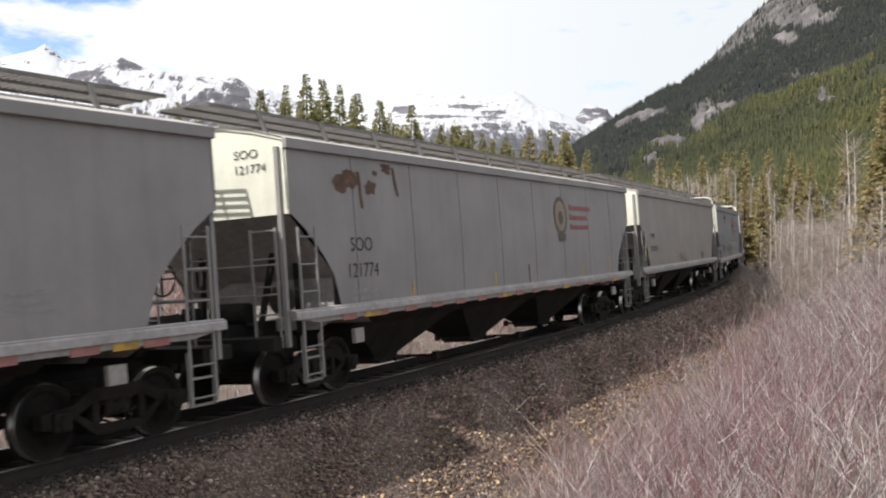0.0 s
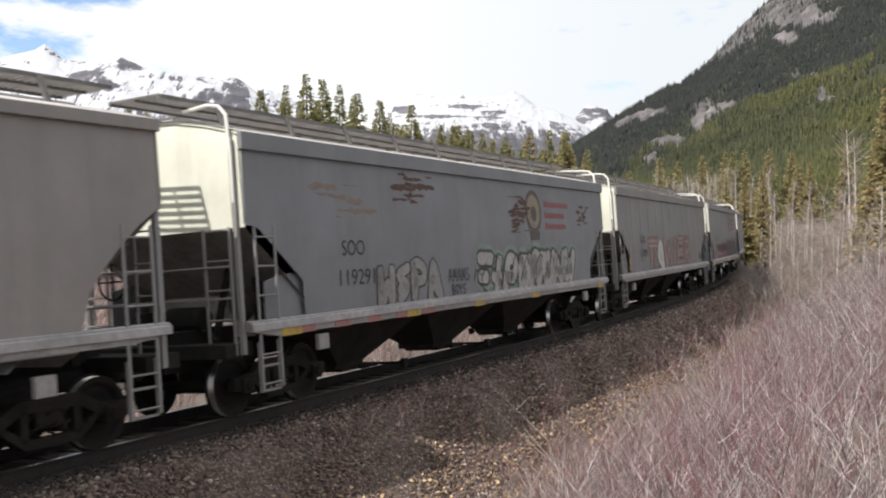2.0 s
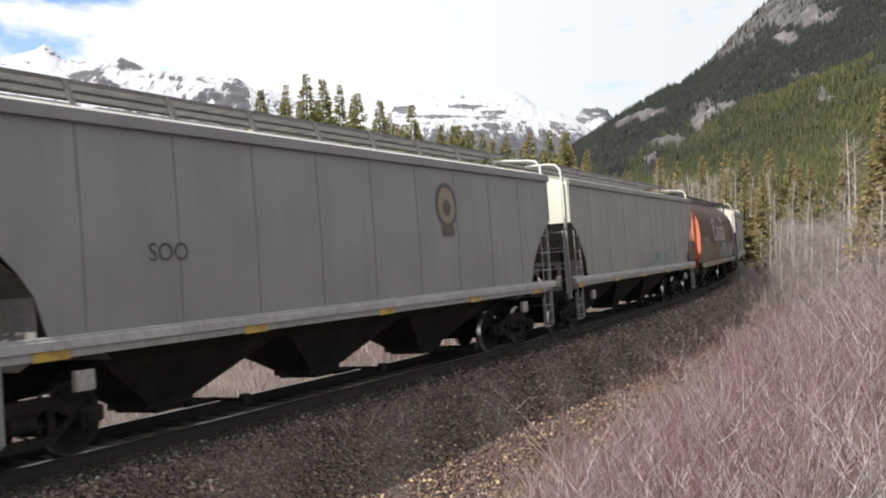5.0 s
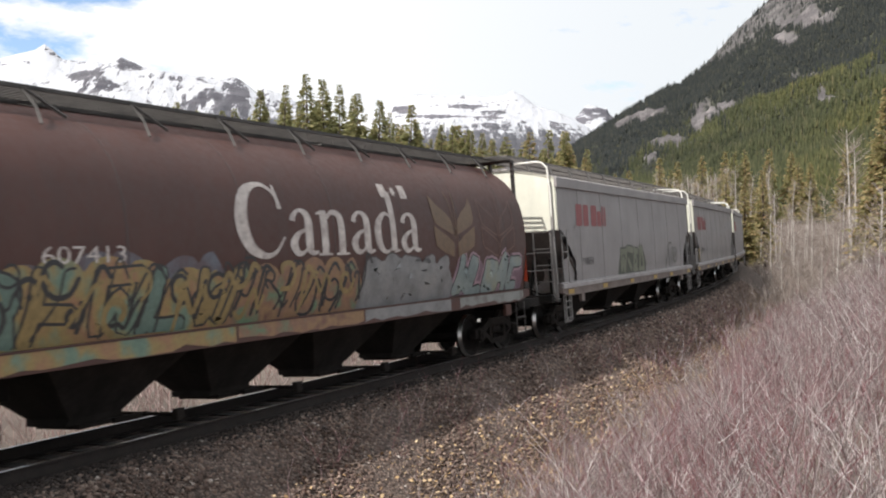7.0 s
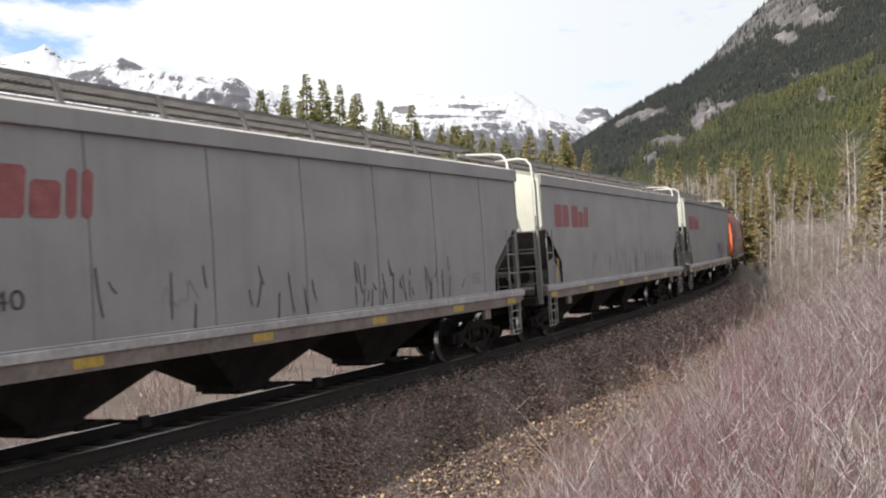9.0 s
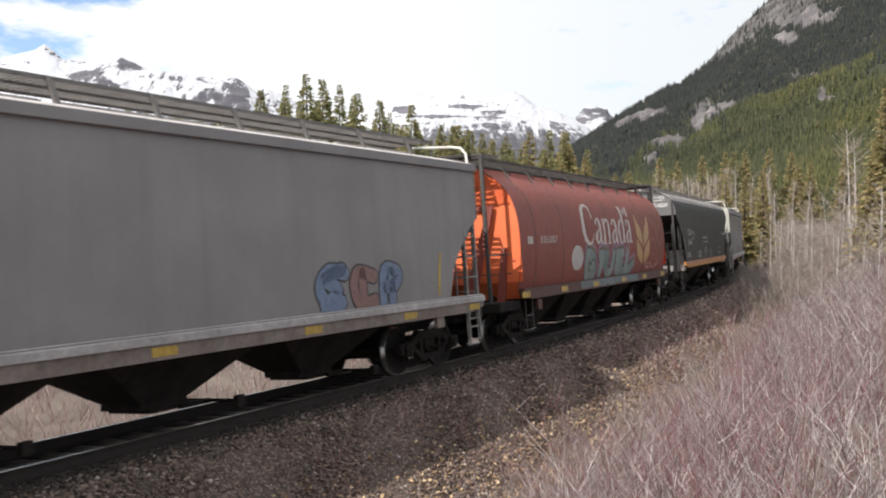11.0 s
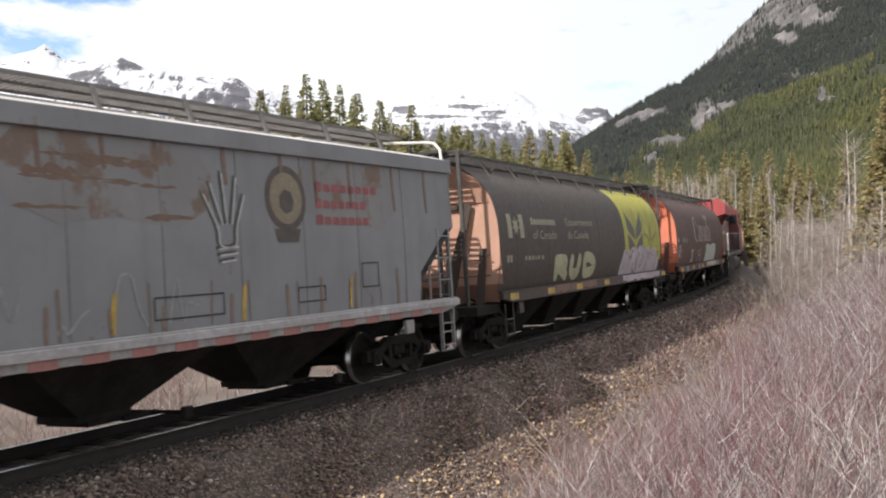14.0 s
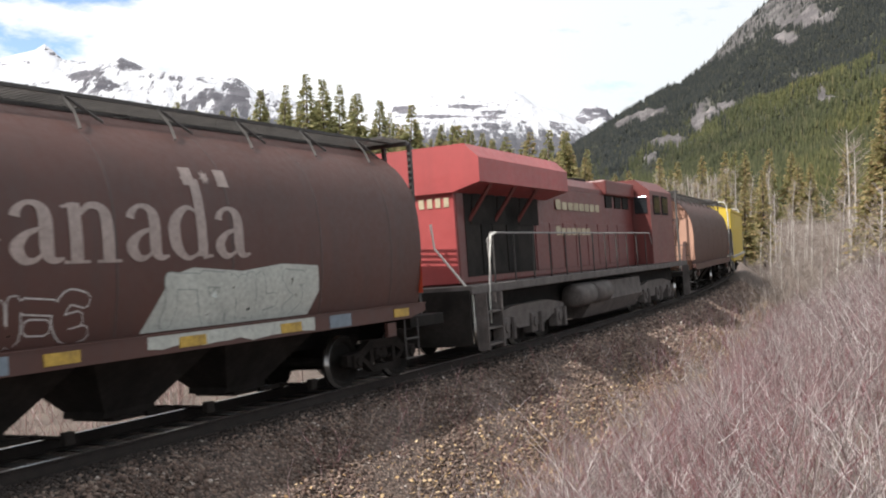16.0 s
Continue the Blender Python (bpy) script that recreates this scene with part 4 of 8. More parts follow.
def build_bare_trees():
    kinds = []
    for h, sd, sp, n_, lab, grp in ((9, 1, 0.2, 60, "slender leafless aspen with a pale trunk", "bare aspens"), (8, 2, 0.26, 70, "slender leafless aspen with a pale trunk", "bare aspens"), (5, 3, 0.36, 60, "small bare birch sapling with pale forked limbs", "bare saplings"), (4.5, 4, 0.42, 70, "small bare birch sapling with pale forked limbs", "bare saplings")):
        tr, cr = bare_tree_meshes(h, sd, sp, n_, 0.6 if h > 6 else 0.5)
        tree = tagged(new("bare_tree"), lab, "tree", grp)
        part("trunk", tr.mesh("trunk", M_ASPEN, True), tree)
        part("crown", cr.mesh("crown", M_BRUSHFAR), tree)
        kinds.append((tree, h))
    for i, (t, h) in enumerate(kinds):
        xx, yy = 96.0 + 5 * i, 240.0
        t.matrix_basis = pose(xx, yy, float(ground_z(np.array(xx), np.array(yy))) - 0.1)
    for i, (a, e, d) in enumerate(((398, 100, 175), (415, 92, 182), (440, 110, 178), (456, 104, 170), (474, 114, 172), (497, 118, 168), (519, 122, 170), (541, 100, 185), (425, 95, 190), (380, 88, 188), (408, 104, 196), (590, 105, 96), (618, 70, 100), (640, 85, 92), (652, 60, 88), (680, 75, 95), (706, 120, 70), (722, 205, 66), (730, 185, 72), (610, 60, 120), (570, 66, 130))):
        plant(kinds[:2], px_dir(a) * d, d, e / 1756 * d + CAM_H - 1.0, i)
    rs = random.Random(29)
    for i in range(34):
        a, d = rs.uniform(372, 580), rs.uniform(150, 225)
        plant(kinds[:2], px_dir(a) * d, d, rs.uniform(55, 118) / 1756 * d + CAM_H - 1.0, i)
    rs = random.Random(28)
    for i in range(16):
        a, d = rs.uniform(555, 790), rs.uniform(75, 140)
        plant(kinds[:2], px_dir(a) * d, d, rs.uniform(25, 105) / 1756 * d + CAM_H, i)
    for i, (a, e, d) in enumerate(((695, 60, 34), (668, 30, 38), (740, 45, 36), (770, 70, 30), (630, 25, 48), (600, 20, 56), (655, 35, 60), (720, 60, 52), (775, 95, 48), (690, 50, 70))):
        plant(kinds[2:], px_dir(a) * d, d, max(2.2, e / 1756 * d + CAM_H - 0.6), i)


build_bare_trees()


def build_stones():
    """Loose ballast stones on the shoulder and the bank."""
    x, y, s, w, rs = scatter(62000, -9, 48, 0.95, 3.6, 7, 1.5)
    k = len(x)
    a = ARC_A0 + s / ARC_R
    z = np.interp(w, LAT, LAT_Z) + 0.05
    size = (0.011 + 0.019 * rs.rand(k) ** 2.5) * np.clip(np.hypot(x, y) / 18, 1, 1.8)
    corners = np.array([(i, j, q) for i in (-1, 1) for j in (-1, 1) for q in (-1, 1)], float)
    P = corners[None] * (0.55 + 0.6 * rs.rand(k, 8, 1)) + 0.25 * rs.randn(k, 8, 3)
    ca, sa, cb, sb = np.cos(a * 99 + s * 7), np.sin(a * 99 + s * 7), np.cos(s * 13), np.sin(s * 13)
    X = P[:, :, 0] * ca[:, None] - P[:, :, 1] * sa[:, None]
    Y = P[:, :, 0] * sa[:, None] + P[:, :, 1] * ca[:, None]
    Y2, Z2 = Y * cb[:, None] - P[:, :, 2] * sb[:, None], Y * sb[:, None] + P[:, :, 2] * cb[:, None]
    V = np.stack([x[:, None] + X * size[:, None], y[:, None] + Y2 * size[:, None], z[:, None] + Z2 * size[:, None] * 0.8], 2)
    f = np.array([(0, 1, 3, 2), (4, 6, 7, 5), (0, 4, 5, 1), (2, 3, 7, 6), (0, 2, 6, 4), (1, 5, 7, 3)])
    # Stones nearest the rails take the colour that holds the train's shade
    shaded_oily = w + 0.2 * rs.randn(k) < 1.6
    for nm, pick, mat, lab in (("ballast_stones", ~shaded_oily, M_STONE, "loose grey and brown crushed ballast stones"), ("shaded_oily_stones", shaded_oily, M_DARKSTONE, "ballast stones dark with oil and with the train's shade put into their colour")):
        q = V[pick]
        F = (np.arange(len(q))[:, None, None] * 8 + f[None]).reshape(-1, 4)
        tagged(new(nm, fast_mesh(nm, q.reshape(-1, 3), F, mat)), lab, "ballast", kind="stuff")


build_stones()


# ---- freight cars ----
def side_flat(z):
    """Half width of a slab-sided hopper at height z."""
    return float(np.interp(z, [1.0, 1.5, 2.6, 4.0], [1.555, 1.58, 1.6, 1.575]))


def side_round(z):
    """Half width of a cylindrical hopper."""
    q = np.array([-0.16, -0.08, 0.0, 0.08, 0.16]) * min(1.0, max(0.0, (4.36 - z) / 0.3)) + z
    return float(np.mean(np.interp(q, [1.2, 1.5, 1.9, 2.4, 2.9, 3.3, 3.65, 3.95, 4.15, 4.3, 4.36], [1.42, 1.5, 1.58, 1.615, 1.6, 1.53, 1.38, 1.13, 0.85, 0.55, 0.3])))


def side_black(z):
    """Half width of a hopper with rounded roof shoulders."""
    return float(np.interp(z, [1.2, 1.6, 2.8, 3.6, 3.85, 4.05, 4.2, 4.32, 4.4], [1.56, 1.59, 1.6, 1.585, 1.54, 1.42, 1.24, 0.95, 0.55]))


FLAT = dict(kind="flat", side=side_flat, top=4.0, roof=[(1.6, 4.0), (1.605, 4.09), (1.5, 4.13), (1.0, 4.27), (0.45, 4.38), (0, 4.4)], bottom=1.28, cut=(3.0, 1.4), endz=2.95, inset=2.3)
WEB = dict(FLAT, endz=2.74, cut=(2.78, 1.4), inset=2.1)
ROUND = dict(kind="round", side=side_round, top=4.3, roof=[(0.55, 4.3), (0.3, 4.36), (0, 4.38)], bottom=1.36, cut=(1.37, 0.02), endz=1.55, inset=0.3)
BLACK_H = dict(kind="black", side=side_black, top=3.96, roof=[(1.48, 3.96), (1.42, 4.05), (1.24, 4.2), (0.95, 4.32), (0.55, 4.4), (0, 4.44)], bottom=1.45, cut=(3.4, 1.75), endz=3.4, inset=1.75, slope_low=2.0)


def cut_low(st, d, web=False):
    """Lowest height of the side sheet d metres in from the body's end."""
    zc, dx = st["cut"]
    if d >= dx:
        return st["bottom"]
    k = d / dx
    if web:
        return zc - (zc - st["bottom"]) * float(np.interp(k, [0, 0.22, 0.97, 0.985, 1.0], [0, 0.03, 0.56, 0.7, 1.0]))
    return zc - (zc - st["bottom"]) * float(np.interp(k, [0, 0.32, 0.65, 0.9, 1.0], [0, 0.17, 0.4, 0.66, 1.0]))


MESHES = {}
SILL_MID = {}                # height of the side sill's middle by car


def cached(key, make):
    if key not in MESHES:
        MESHES[key] = make()
    return MESHES[key]


def body_mesh(st, L, mat, end_mat, web=False, slope=None):
    """Side sheets, end walls and slope sheets of a hopper."""
    sh = Shape()
    dx = st["cut"][1]
    ins = sorted(set([0, dx * 0.12, dx * 0.22, dx * 0.3, dx * 0.5, dx * 0.7, dx * 0.85, dx * 0.97, dx]))
    xs = [-L / 2 + d for d in ins] + list(np.linspace(-L / 2 + dx, L / 2 - dx, 10))[1:-1] + [L / 2 - d for d in reversed(ins)]
    for sgn in (-1, 1):
        rows = []
        for x in xs:
            z0 = cut_low(st, L / 2 - abs(x), web)
            rows.append([(x, sgn * st["side"](z0 + (st["top"] - z0) * v), z0 + (st["top"] - z0) * v) for v in np.linspace(0, 1, 22)])
        sh.bridge(rows)
    nside = len(sh.f)
    for e in (-1, 1):
        zs = np.linspace(st["endz"], st["top"], 8)
        prof = [(-st["side"](z), z) for z in zs] + [(-w, z) for w, z in st["roof"][1:]]
        prof = prof + [(-y, z) for y, z in reversed(prof[:-1])]
        x = e * (L / 2 - 0.03)
        low = [(y, st["endz"]) for y, z in prof]
        sh.bridge([[(x, y, z) for y, z in low], [(x, y, z) for y, z in prof]])
        xi = e * (L / 2 - st["inset"])
        rows = []
        for k in np.linspace(0, 1, 6):
            z = st["endz"] + (st.get("slope_low", 1.15) - st["endz"]) * k
            xx = x + (xi - x) * k
            ww = st["side"](max(z, 1.2)) - 0.02
            rows.append([(xx, -ww, z), (xx, -0.5, z), (xx, 0.5, z), (xx, ww, z)])
        sh.bridge(rows)
    me = sh.mesh("body", mat, True)
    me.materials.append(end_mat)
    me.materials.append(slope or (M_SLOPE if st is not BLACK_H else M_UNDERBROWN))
    # End faces take end_mat, mostly brightened for sun; slopes take a duller one
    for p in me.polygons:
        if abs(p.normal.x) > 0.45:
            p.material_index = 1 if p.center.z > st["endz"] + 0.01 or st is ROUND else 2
            p.use_smooth = False
    return me


def roof_mesh(st, L, mat):
    half = st["roof"]
    prof = [(-w, z) for w, z in half] + [(w, z) for w, z in reversed(half[:-1])]
    xs = np.linspace(-L / 2, L / 2, 9)
    sh = Shape().bridge([[(x, y, z + 0.004) for y, z in prof] for x in xs])
    sh.bridge([[(x, y * 0.99, z - 0.04) for y, z in prof] for x in xs])
    return sh.mesh("roof", mat)


def eave_mesh(L, tall):
    sh = Shape()
    for s in (-1, 1):
        sh.box(-L / 2, L / 2, s * 1.61 - 0.04, s * 1.61 + 0.04, 4.095 - tall, 4.095, 0.015)
    return sh


def sill_mesh(L, mat, z0=1.05, z1=1.36):
    sh = Shape().prism([(-L / 2, z1), (-L / 2, z0 + 0.1), (-L / 2 + 0.6, z0), (L / 2 - 0.6, z0), (L / 2, z0 + 0.1), (L / 2, z1)], -1.615, -1.5)
    sh.prism([(-L / 2, z1 + 0.02), (-L / 2, z1), (L / 2, z1), (L / 2, z1 + 0.02)], -1.63, -1.5)
    return sh.mesh("side_sill", mat)


def ledge_mesh(L, z):
    """The sloping top flange of the side sill."""
    prof = [(-1.5, z + 0.04), (-1.6, z + 0.035), (-1.655, z - 0.015), (-1.655, z - 0.11), (-1.5, z - 0.11), (-1.5, z + 0.04)]
    sh = Shape().bridge([[(x, y, q) for y, q in prof] for x in np.linspace(-L / 2, L / 2, 9)])
    for x in (-L / 2, L / 2):
        sh.add([(x, y, q) for y, q in prof[:5]], [(0, 1, 2, 3, 4)])
    return sh.mesh("sill_ledge", M_LEDGE)


def walkway_mesh(L, half, z):
    """A roof running board: two stringers and many narrow cross bars."""
    sh = Shape()
    for y in (-half, 0.0, half):
        sh.box(-L / 2, L / 2, y - 0.02, y + 0.02, z - 0.05, z)
    k = int(L / 0.11)
    for i in range(k + 1):
        x = -L / 2 + L * i / k
        sh.box(x - 0.02, x + 0.02, -half, half, z - 0.025, z + 0.004)
    return sh


def bay_mesh(length, half_top=0.95, half_low=0.36):
    """One discharge bay below the floor: upright skirt, sloping sheets and outlet frame."""
    k = [(-length / 2, 1.34), (-length / 2, 1.06), (-length * 0.45, 1.06), (-0.45, 0.36), (-0.49, 0.27), (0.49, 0.27), (0.45, 0.36), (length * 0.45, 1.06), (length / 2, 1.06), (length / 2, 1.34)]
    hw = [float(np.interp(z, [0.27, 0.75, 1.06, 1.34], [half_low, 0.55, half_top, 1.45])) for x, z in k]
    n_ = len(k)
    sh = Shape().add([(x, -h, z) for (x, z), h in zip(k, hw)] + [(x, h, z) for (x, z), h in zip(k, hw)],
                     [(0, 1, 2, 7, 8, 9), (2, 3, 6, 7), (3, 4, 5, 6), (10, 19, 18, 17, 12, 11), (12, 17, 16, 13), (13, 16, 15, 14)] + [(i, (i + 1) % n_, (i + 1) % n_ + n_, i + n_) for i in range(n_)])
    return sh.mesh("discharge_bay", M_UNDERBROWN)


def gate_mesh():
    """The sliding outlet gate with its shaft and capstan ends."""
    sh = Shape().box(-0.45, 0.45, -0.4, 0.4, -0.06, 0.0)
    sh.tube([(0.62, -1.12, -0.02), (0.62, 1.12, -0.02)], 0.028)
    for s in (-1, 1):
        sh.box(0.54, 0.7, s * 1.1 - 0.05, s * 1.1 + 0.05, -0.1, 0.06, 0.015)
        sh.box(0.1, 0.72, s * 0.43 - 0.03, s * 0.43 + 0.03, -0.07, 0.0)
    return sh.mesh("outlet_gate", M_TRUCK)


def side_frame_mesh():
    """Cast side frame of a freight truck: arched top, spring window, journal boxes."""
    sh = Shape()
    y0, y1 = -0.07, 0.07
    sh.prism([(-1.16, 0.4), (-1.16, 0.58), (-0.72, 0.62), (-0.42, 0.78), (0.42, 0.78), (0.72, 0.62), (1.16, 0.58), (1.16, 0.4), (1.05, 0.38), (0.72, 0.46), (0.4, 0.63), (-0.4, 0.63), (-0.72, 0.46), (-1.05, 0.38)], y0, y1)
    sh.prism([(-0.75, 0.5), (-0.38, 0.22), (0.38, 0.22), (0.75, 0.5), (0.62, 0.5), (0.34, 0.33), (-0.34, 0.33), (-0.62, 0.5)], y0, y1)
    for s in (-1, 1):
        sh.prism([(s * 0.42, 0.3), (s * 0.42, 0.66), (s * 0.32, 0.66), (s * 0.32, 0.3)], y0, y1)
        sh.box(s * 0.89 - 0.13, s * 0.89 + 0.13, -0.13, 0.1, 0.34, 0.58, 0.03)
        sh.lathe([(-0.16, 0.0), (-0.16, 0.075), (-0.1, 0.095), (0.1, 0.095)], 10, (s * 0.89, 0, 0.457))
    for x in (-0.2, 0.0, 0.2):
        sh.tube([(x + 0.07 * math.cos(t), 0.07 * math.sin(t) - 0.02, 0.34 + 0.035 * t / 1.4) for t in np.arange(0, 12, 0.7)], 0.016, 4)
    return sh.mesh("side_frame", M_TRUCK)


def wheel_profile(s, r=0.457):
    f = 1 if s > 0 else -1
    c = 0.76 * s
    return [(c + f * 0.07, 0.0), (c + f * 0.07, 0.1), (c + f * 0.02, 0.12), (c - f * 0.005, r * 0.72), (c + f * 0.05, r * 0.84), (c + f * 0.055, r - 0.004), (c + f * 0.05, r), (c - f * 0.035, r + 0.003), (c - f * 0.05, r + 0.03), (c - f * 0.08, r + 0.028), (c - f * 0.085, r * 0.84), (c - f * 0.03, r * 0.7), (c - f * 0.06, 0.12), (c - f * 0.1, 0.09)]


def wheelset_mesh(r=0.457):
    sh = Shape()
    for s in (-1, 1):
        sh.lathe(wheel_profile(s, r), 24)
        for k in range(4):
            t = math.tau * k / 4
            sh.box(0.25 * math.cos(t) - 0.03, 0.25 * math.cos(t) + 0.03, s * 0.75 - 0.02, s * 0.79 + 0.02, 0.25 * math.sin(t) - 0.03, 0.25 * math.sin(t) + 0.03)
    sh.lathe([(-0.95, 0.0), (-0.95, 0.07), (0.95, 0.07), (0.95, 0.0)], 10)
    me = sh.mesh("wheelset", M_WHEEL, False)
    me.materials.append(M_TREAD)
    for p in me.polygons:
        rad = math.hypot(p.center.x, p.center.z)
        if abs(rad - r) < 0.012 and 0.68 < abs(p.center.y) < 0.83:
            p.material_index = 1
        p.use_smooth = rad > 0.42
    return me


WHEELS = []


def add_truck(car, x, zoff=0.0):
    bol = cached("bolster", lambda: Shape().box(-0.2, 0.2, -1.05, 1.05, 0.42, 0.68, 0.03).box(-0.3, 0.3, -0.35, 0.35, 0.66, 0.86, 0.04).tube([(-0.5, -0.9, 0.33), (-0.5, 0.9, 0.33)], 0.05).tube([(0.5, -0.9, 0.33), (0.5, 0.9, 0.33)], 0.05).mesh("bolster", M_TRUCK))
    t = part("truck", bol, car, "dark cast steel freight truck", pose(x, 0, zoff))
    for s in (-1, 1):
        part("side_frame", cached("side_frame", side_frame_mesh), t, m=pose(0, s * 1.0, 0))
    for a in (-0.89, 0.89):
        w = part("wheelset", cached("wheelset", wheelset_mesh), t, "dark steel wheelset with bright treads", pose(a, 0, 0.457))
        WHEELS.append((w, a, 0.457, 0.457))
    return t


def ladder_mesh(w, z0, z1, mat, step=0.42, r=0.014, axis="x"):
    sh = Shape()
    for s in (-0.5, 0.5):
        sh.box(s * w - 0.02, s * w + 0.02, -0.012, 0.012, z0, z1) if axis == "x" else sh.box(-0.012, 0.012, s * w - 0.02, s * w + 0.02, z0, z1)
    z = z0 + 0.08
    while z < z1:
        sh.tube([(-w / 2, 0, z), (w / 2, 0, z)] if axis == "x" else [(0, -w / 2, z), (0, w / 2, z)], r, 5)
        z += step
    return sh.mesh("ladder", mat)


def end_gear(car, L, pitch, e, st, rail_mat, post_mat, hoop, tall, end_paint, end_brace_mat, web):
    """Everything on one end platform: sill, posts, ladders, handholds, brake gear, coupler."""
    x = e * L / 2
    xo = e * (pitch / 2 - 0.42)
    sh = Shape().box(min(x - e * 0.25, xo), max(x - e * 0.25, xo), -1.42, 1.42, 0.92, 1.12, 0.01)
    sh.box(min(x - e * 2.6, xo), max(x - e * 2.6, xo), -0.3, 0.3, 0.72, 1.1)
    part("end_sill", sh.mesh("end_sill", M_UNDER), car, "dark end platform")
    cp = Shape().box(min(xo, e * pitch / 2), max(xo, e * pitch / 2), -0.11, 0.11, 0.74, 0.96, 0.03)
    cp.box(e * pitch / 2 - 0.16, e * pitch / 2 + 0.16, -0.16, 0.16, 0.68, 1.02, 0.05)
    cp.tube([(e * (pitch / 2 - 0.35), 0.2, 0.8), (e * (pitch / 2 - 0.2), 0.22, 0.5), (e * pitch / 2, 0.12, 0.42)], 0.03)
    part("coupler", cp.mesh("coupler", M_TRUCK), car, "dark steel knuckle coupler")
    yl = 1.46
    # corner posts up to the roof
    for s in (-1, 1):
        zt = 4.12
        if st is ROUND:
            xp = x + e * 0.72
            for yy in (1.08, 0.5):
                part("corner_post", Shape().box(xp - 0.038, xp + 0.038, s * yy - 0.038, s * yy + 0.038, 1.0, tall - 0.04).mesh("corner_post", post_mat), car)
        else:
            part("corner_post", Shape().box(x - 0.035, x + 0.035, s * yl - 0.035, s * yl + 0.035, 0.95, zt - 0.15).mesh("corner_post", post_mat), car)
        if st is not ROUND:
            part("side_ladder", cached(("lad", rail_mat.name, tall), lambda: ladder_mesh(0.46, 0.42, 2.75 if st["kind"] == "flat" else 2.9, rail_mat)), car, "thin painted steel ladder", pose(x - e * 0.45, s * 1.6, 0))
        if st is not ROUND:
            part("end_ladder", cached(("elad", rail_mat.name, st["kind"] == "flat"), lambda: ladder_mesh(0.46, 0.95, 2.75 if st["kind"] == "flat" else 3.0, rail_mat, axis="y")), car, "thin painted steel ladder", pose(x + e * 0.1, s * 1.18 if st is not ROUND else s * 0.8, 0))
    if st is ROUND:
        pl = Shape()
        slat = cached("platform_slat", lambda: Shape().box(-0.02, 0.02, -1.1, 1.1, -0.03, 0.006).mesh("platform_slat", M_DARKWALK))
        for i in range(9):
            part("platform_slat", slat, car, m=pose(x - e * 0.25 + e * 0.11 * i, 0, tall))
        pl.box(x + e * 0.6 - 0.03, x + e * 0.6 + 0.03, -1.12, 1.12, tall - 0.1, tall - 0.02)
        part("end_platform", pl.mesh("end_platform", M_DARKWALK), car, "dark beam of the platform at the roof's end")
        cg = Shape()
        for i in range(21):
            z = 3.38 + 0.043 * i
            hw = st["side"](z) - 0.08
            cg.tube([(x - e * 0.01, -hw, z), (x - e * 0.01, hw, z)], 0.017, 5)
        part("end_corrugation", cg.mesh("end_corrugation", end_paint), car, "corrugated upper end sheet")
    elif e < 0 and web:
        for s in (-1, 1):
            part("shear_web", Shape().prism([(x - e * 0.5, 1.3), (x - e * 0.5, 1.95), (x - e * 0.95, 2.05), (x - e * 1.9, 2.05), (x - e * 1.9, 1.3)], s * 1.5 - 0.01, s * 1.5 + 0.01).mesh("shear_web", end_paint), car)
    # sloping end braces
    for s in (-1, 1):
        br = Shape()
        if st is ROUND:
            for y0, y1, z1, w0, w1 in ((0.3, 0.98, 3.34, 0.17, 0.06), (1.12, 1.24, 2.35, 0.1, 0.07)):
                lo, hi = x + e * 0.16, x + e * 0.03
                br.add([(q, s * y, z) for y, z, q in ((y0 - w0, 1.1, lo), (y0 + w0, 1.1, lo), (y1 + w1, z1, hi), (y1 - w1, z1, hi), (y0 - w0, 1.1, lo + e * 0.06), (y0 + w0, 1.1, lo + e * 0.06), (y1 + w1, z1, hi + e * 0.06), (y1 - w1, z1, hi + e * 0.06))],
                       [(0, 1, 2, 3), (4, 5, 6, 7), (0, 1, 5, 4), (1, 2, 6, 5), (2, 3, 7, 6), (3, 0, 4, 7)])
            if s > 0:
                br.box(x - 0.03, x + e * 0.08 + 0.03, -1.0, 1.0, 3.24, 3.34, 0.01)
        else:
            br.tube([(x - e * 0.5, s * 0.55, 1.1), (x - e * 0.8, s * 0.75, 2.6)], 0.06, 4)
            br.box(x - e * 1.0 - 0.05, x - e * 1.0 + 0.05, s * 1.0 - 0.05, s * 1.0 + 0.05, 1.1, 2.35)
        part("end_brace", br.mesh("end_brace", M_UNDER if st is not ROUND else end_brace_mat), car)
    if st["kind"] == "flat":
        # upright plate over the bolster under the slope sheet, with its round hole
        xb = x - e * 1.3
        hole = [(-0.45 + 0.27 * math.cos(math.tau * i / 20), 1.62 + 0.27 * math.sin(math.tau * i / 20)) for i in range(20)]
        edge = []
        for hy, hz in hole:
            dy, dz = hy + 0.45, hz - 1.62
            k = min((1.95 - 1.62 if dz > 0 else 1.62 - 1.12) / max(abs(dz), 1e-6), (1.47 - 0.45 if dy < 0 else 1.47 + 0.45) / max(abs(dy), 1e-6))
            edge.append((-0.45 + dy * k, 1.62 + dz * k))
        sheet = Shape()
        for q in (xb - 0.012, xb + 0.012):
            sheet.add([(q, y, z) for y, z in hole + edge], [(i, (i + 1) % 20, (i + 1) % 20 + 20, i + 20) for i in range(20)])
        part("end_bulkhead", sheet.mesh("end_bulkhead", M_SILLPALE), car, "pale upright plate with a round hole")
    rail = Shape()
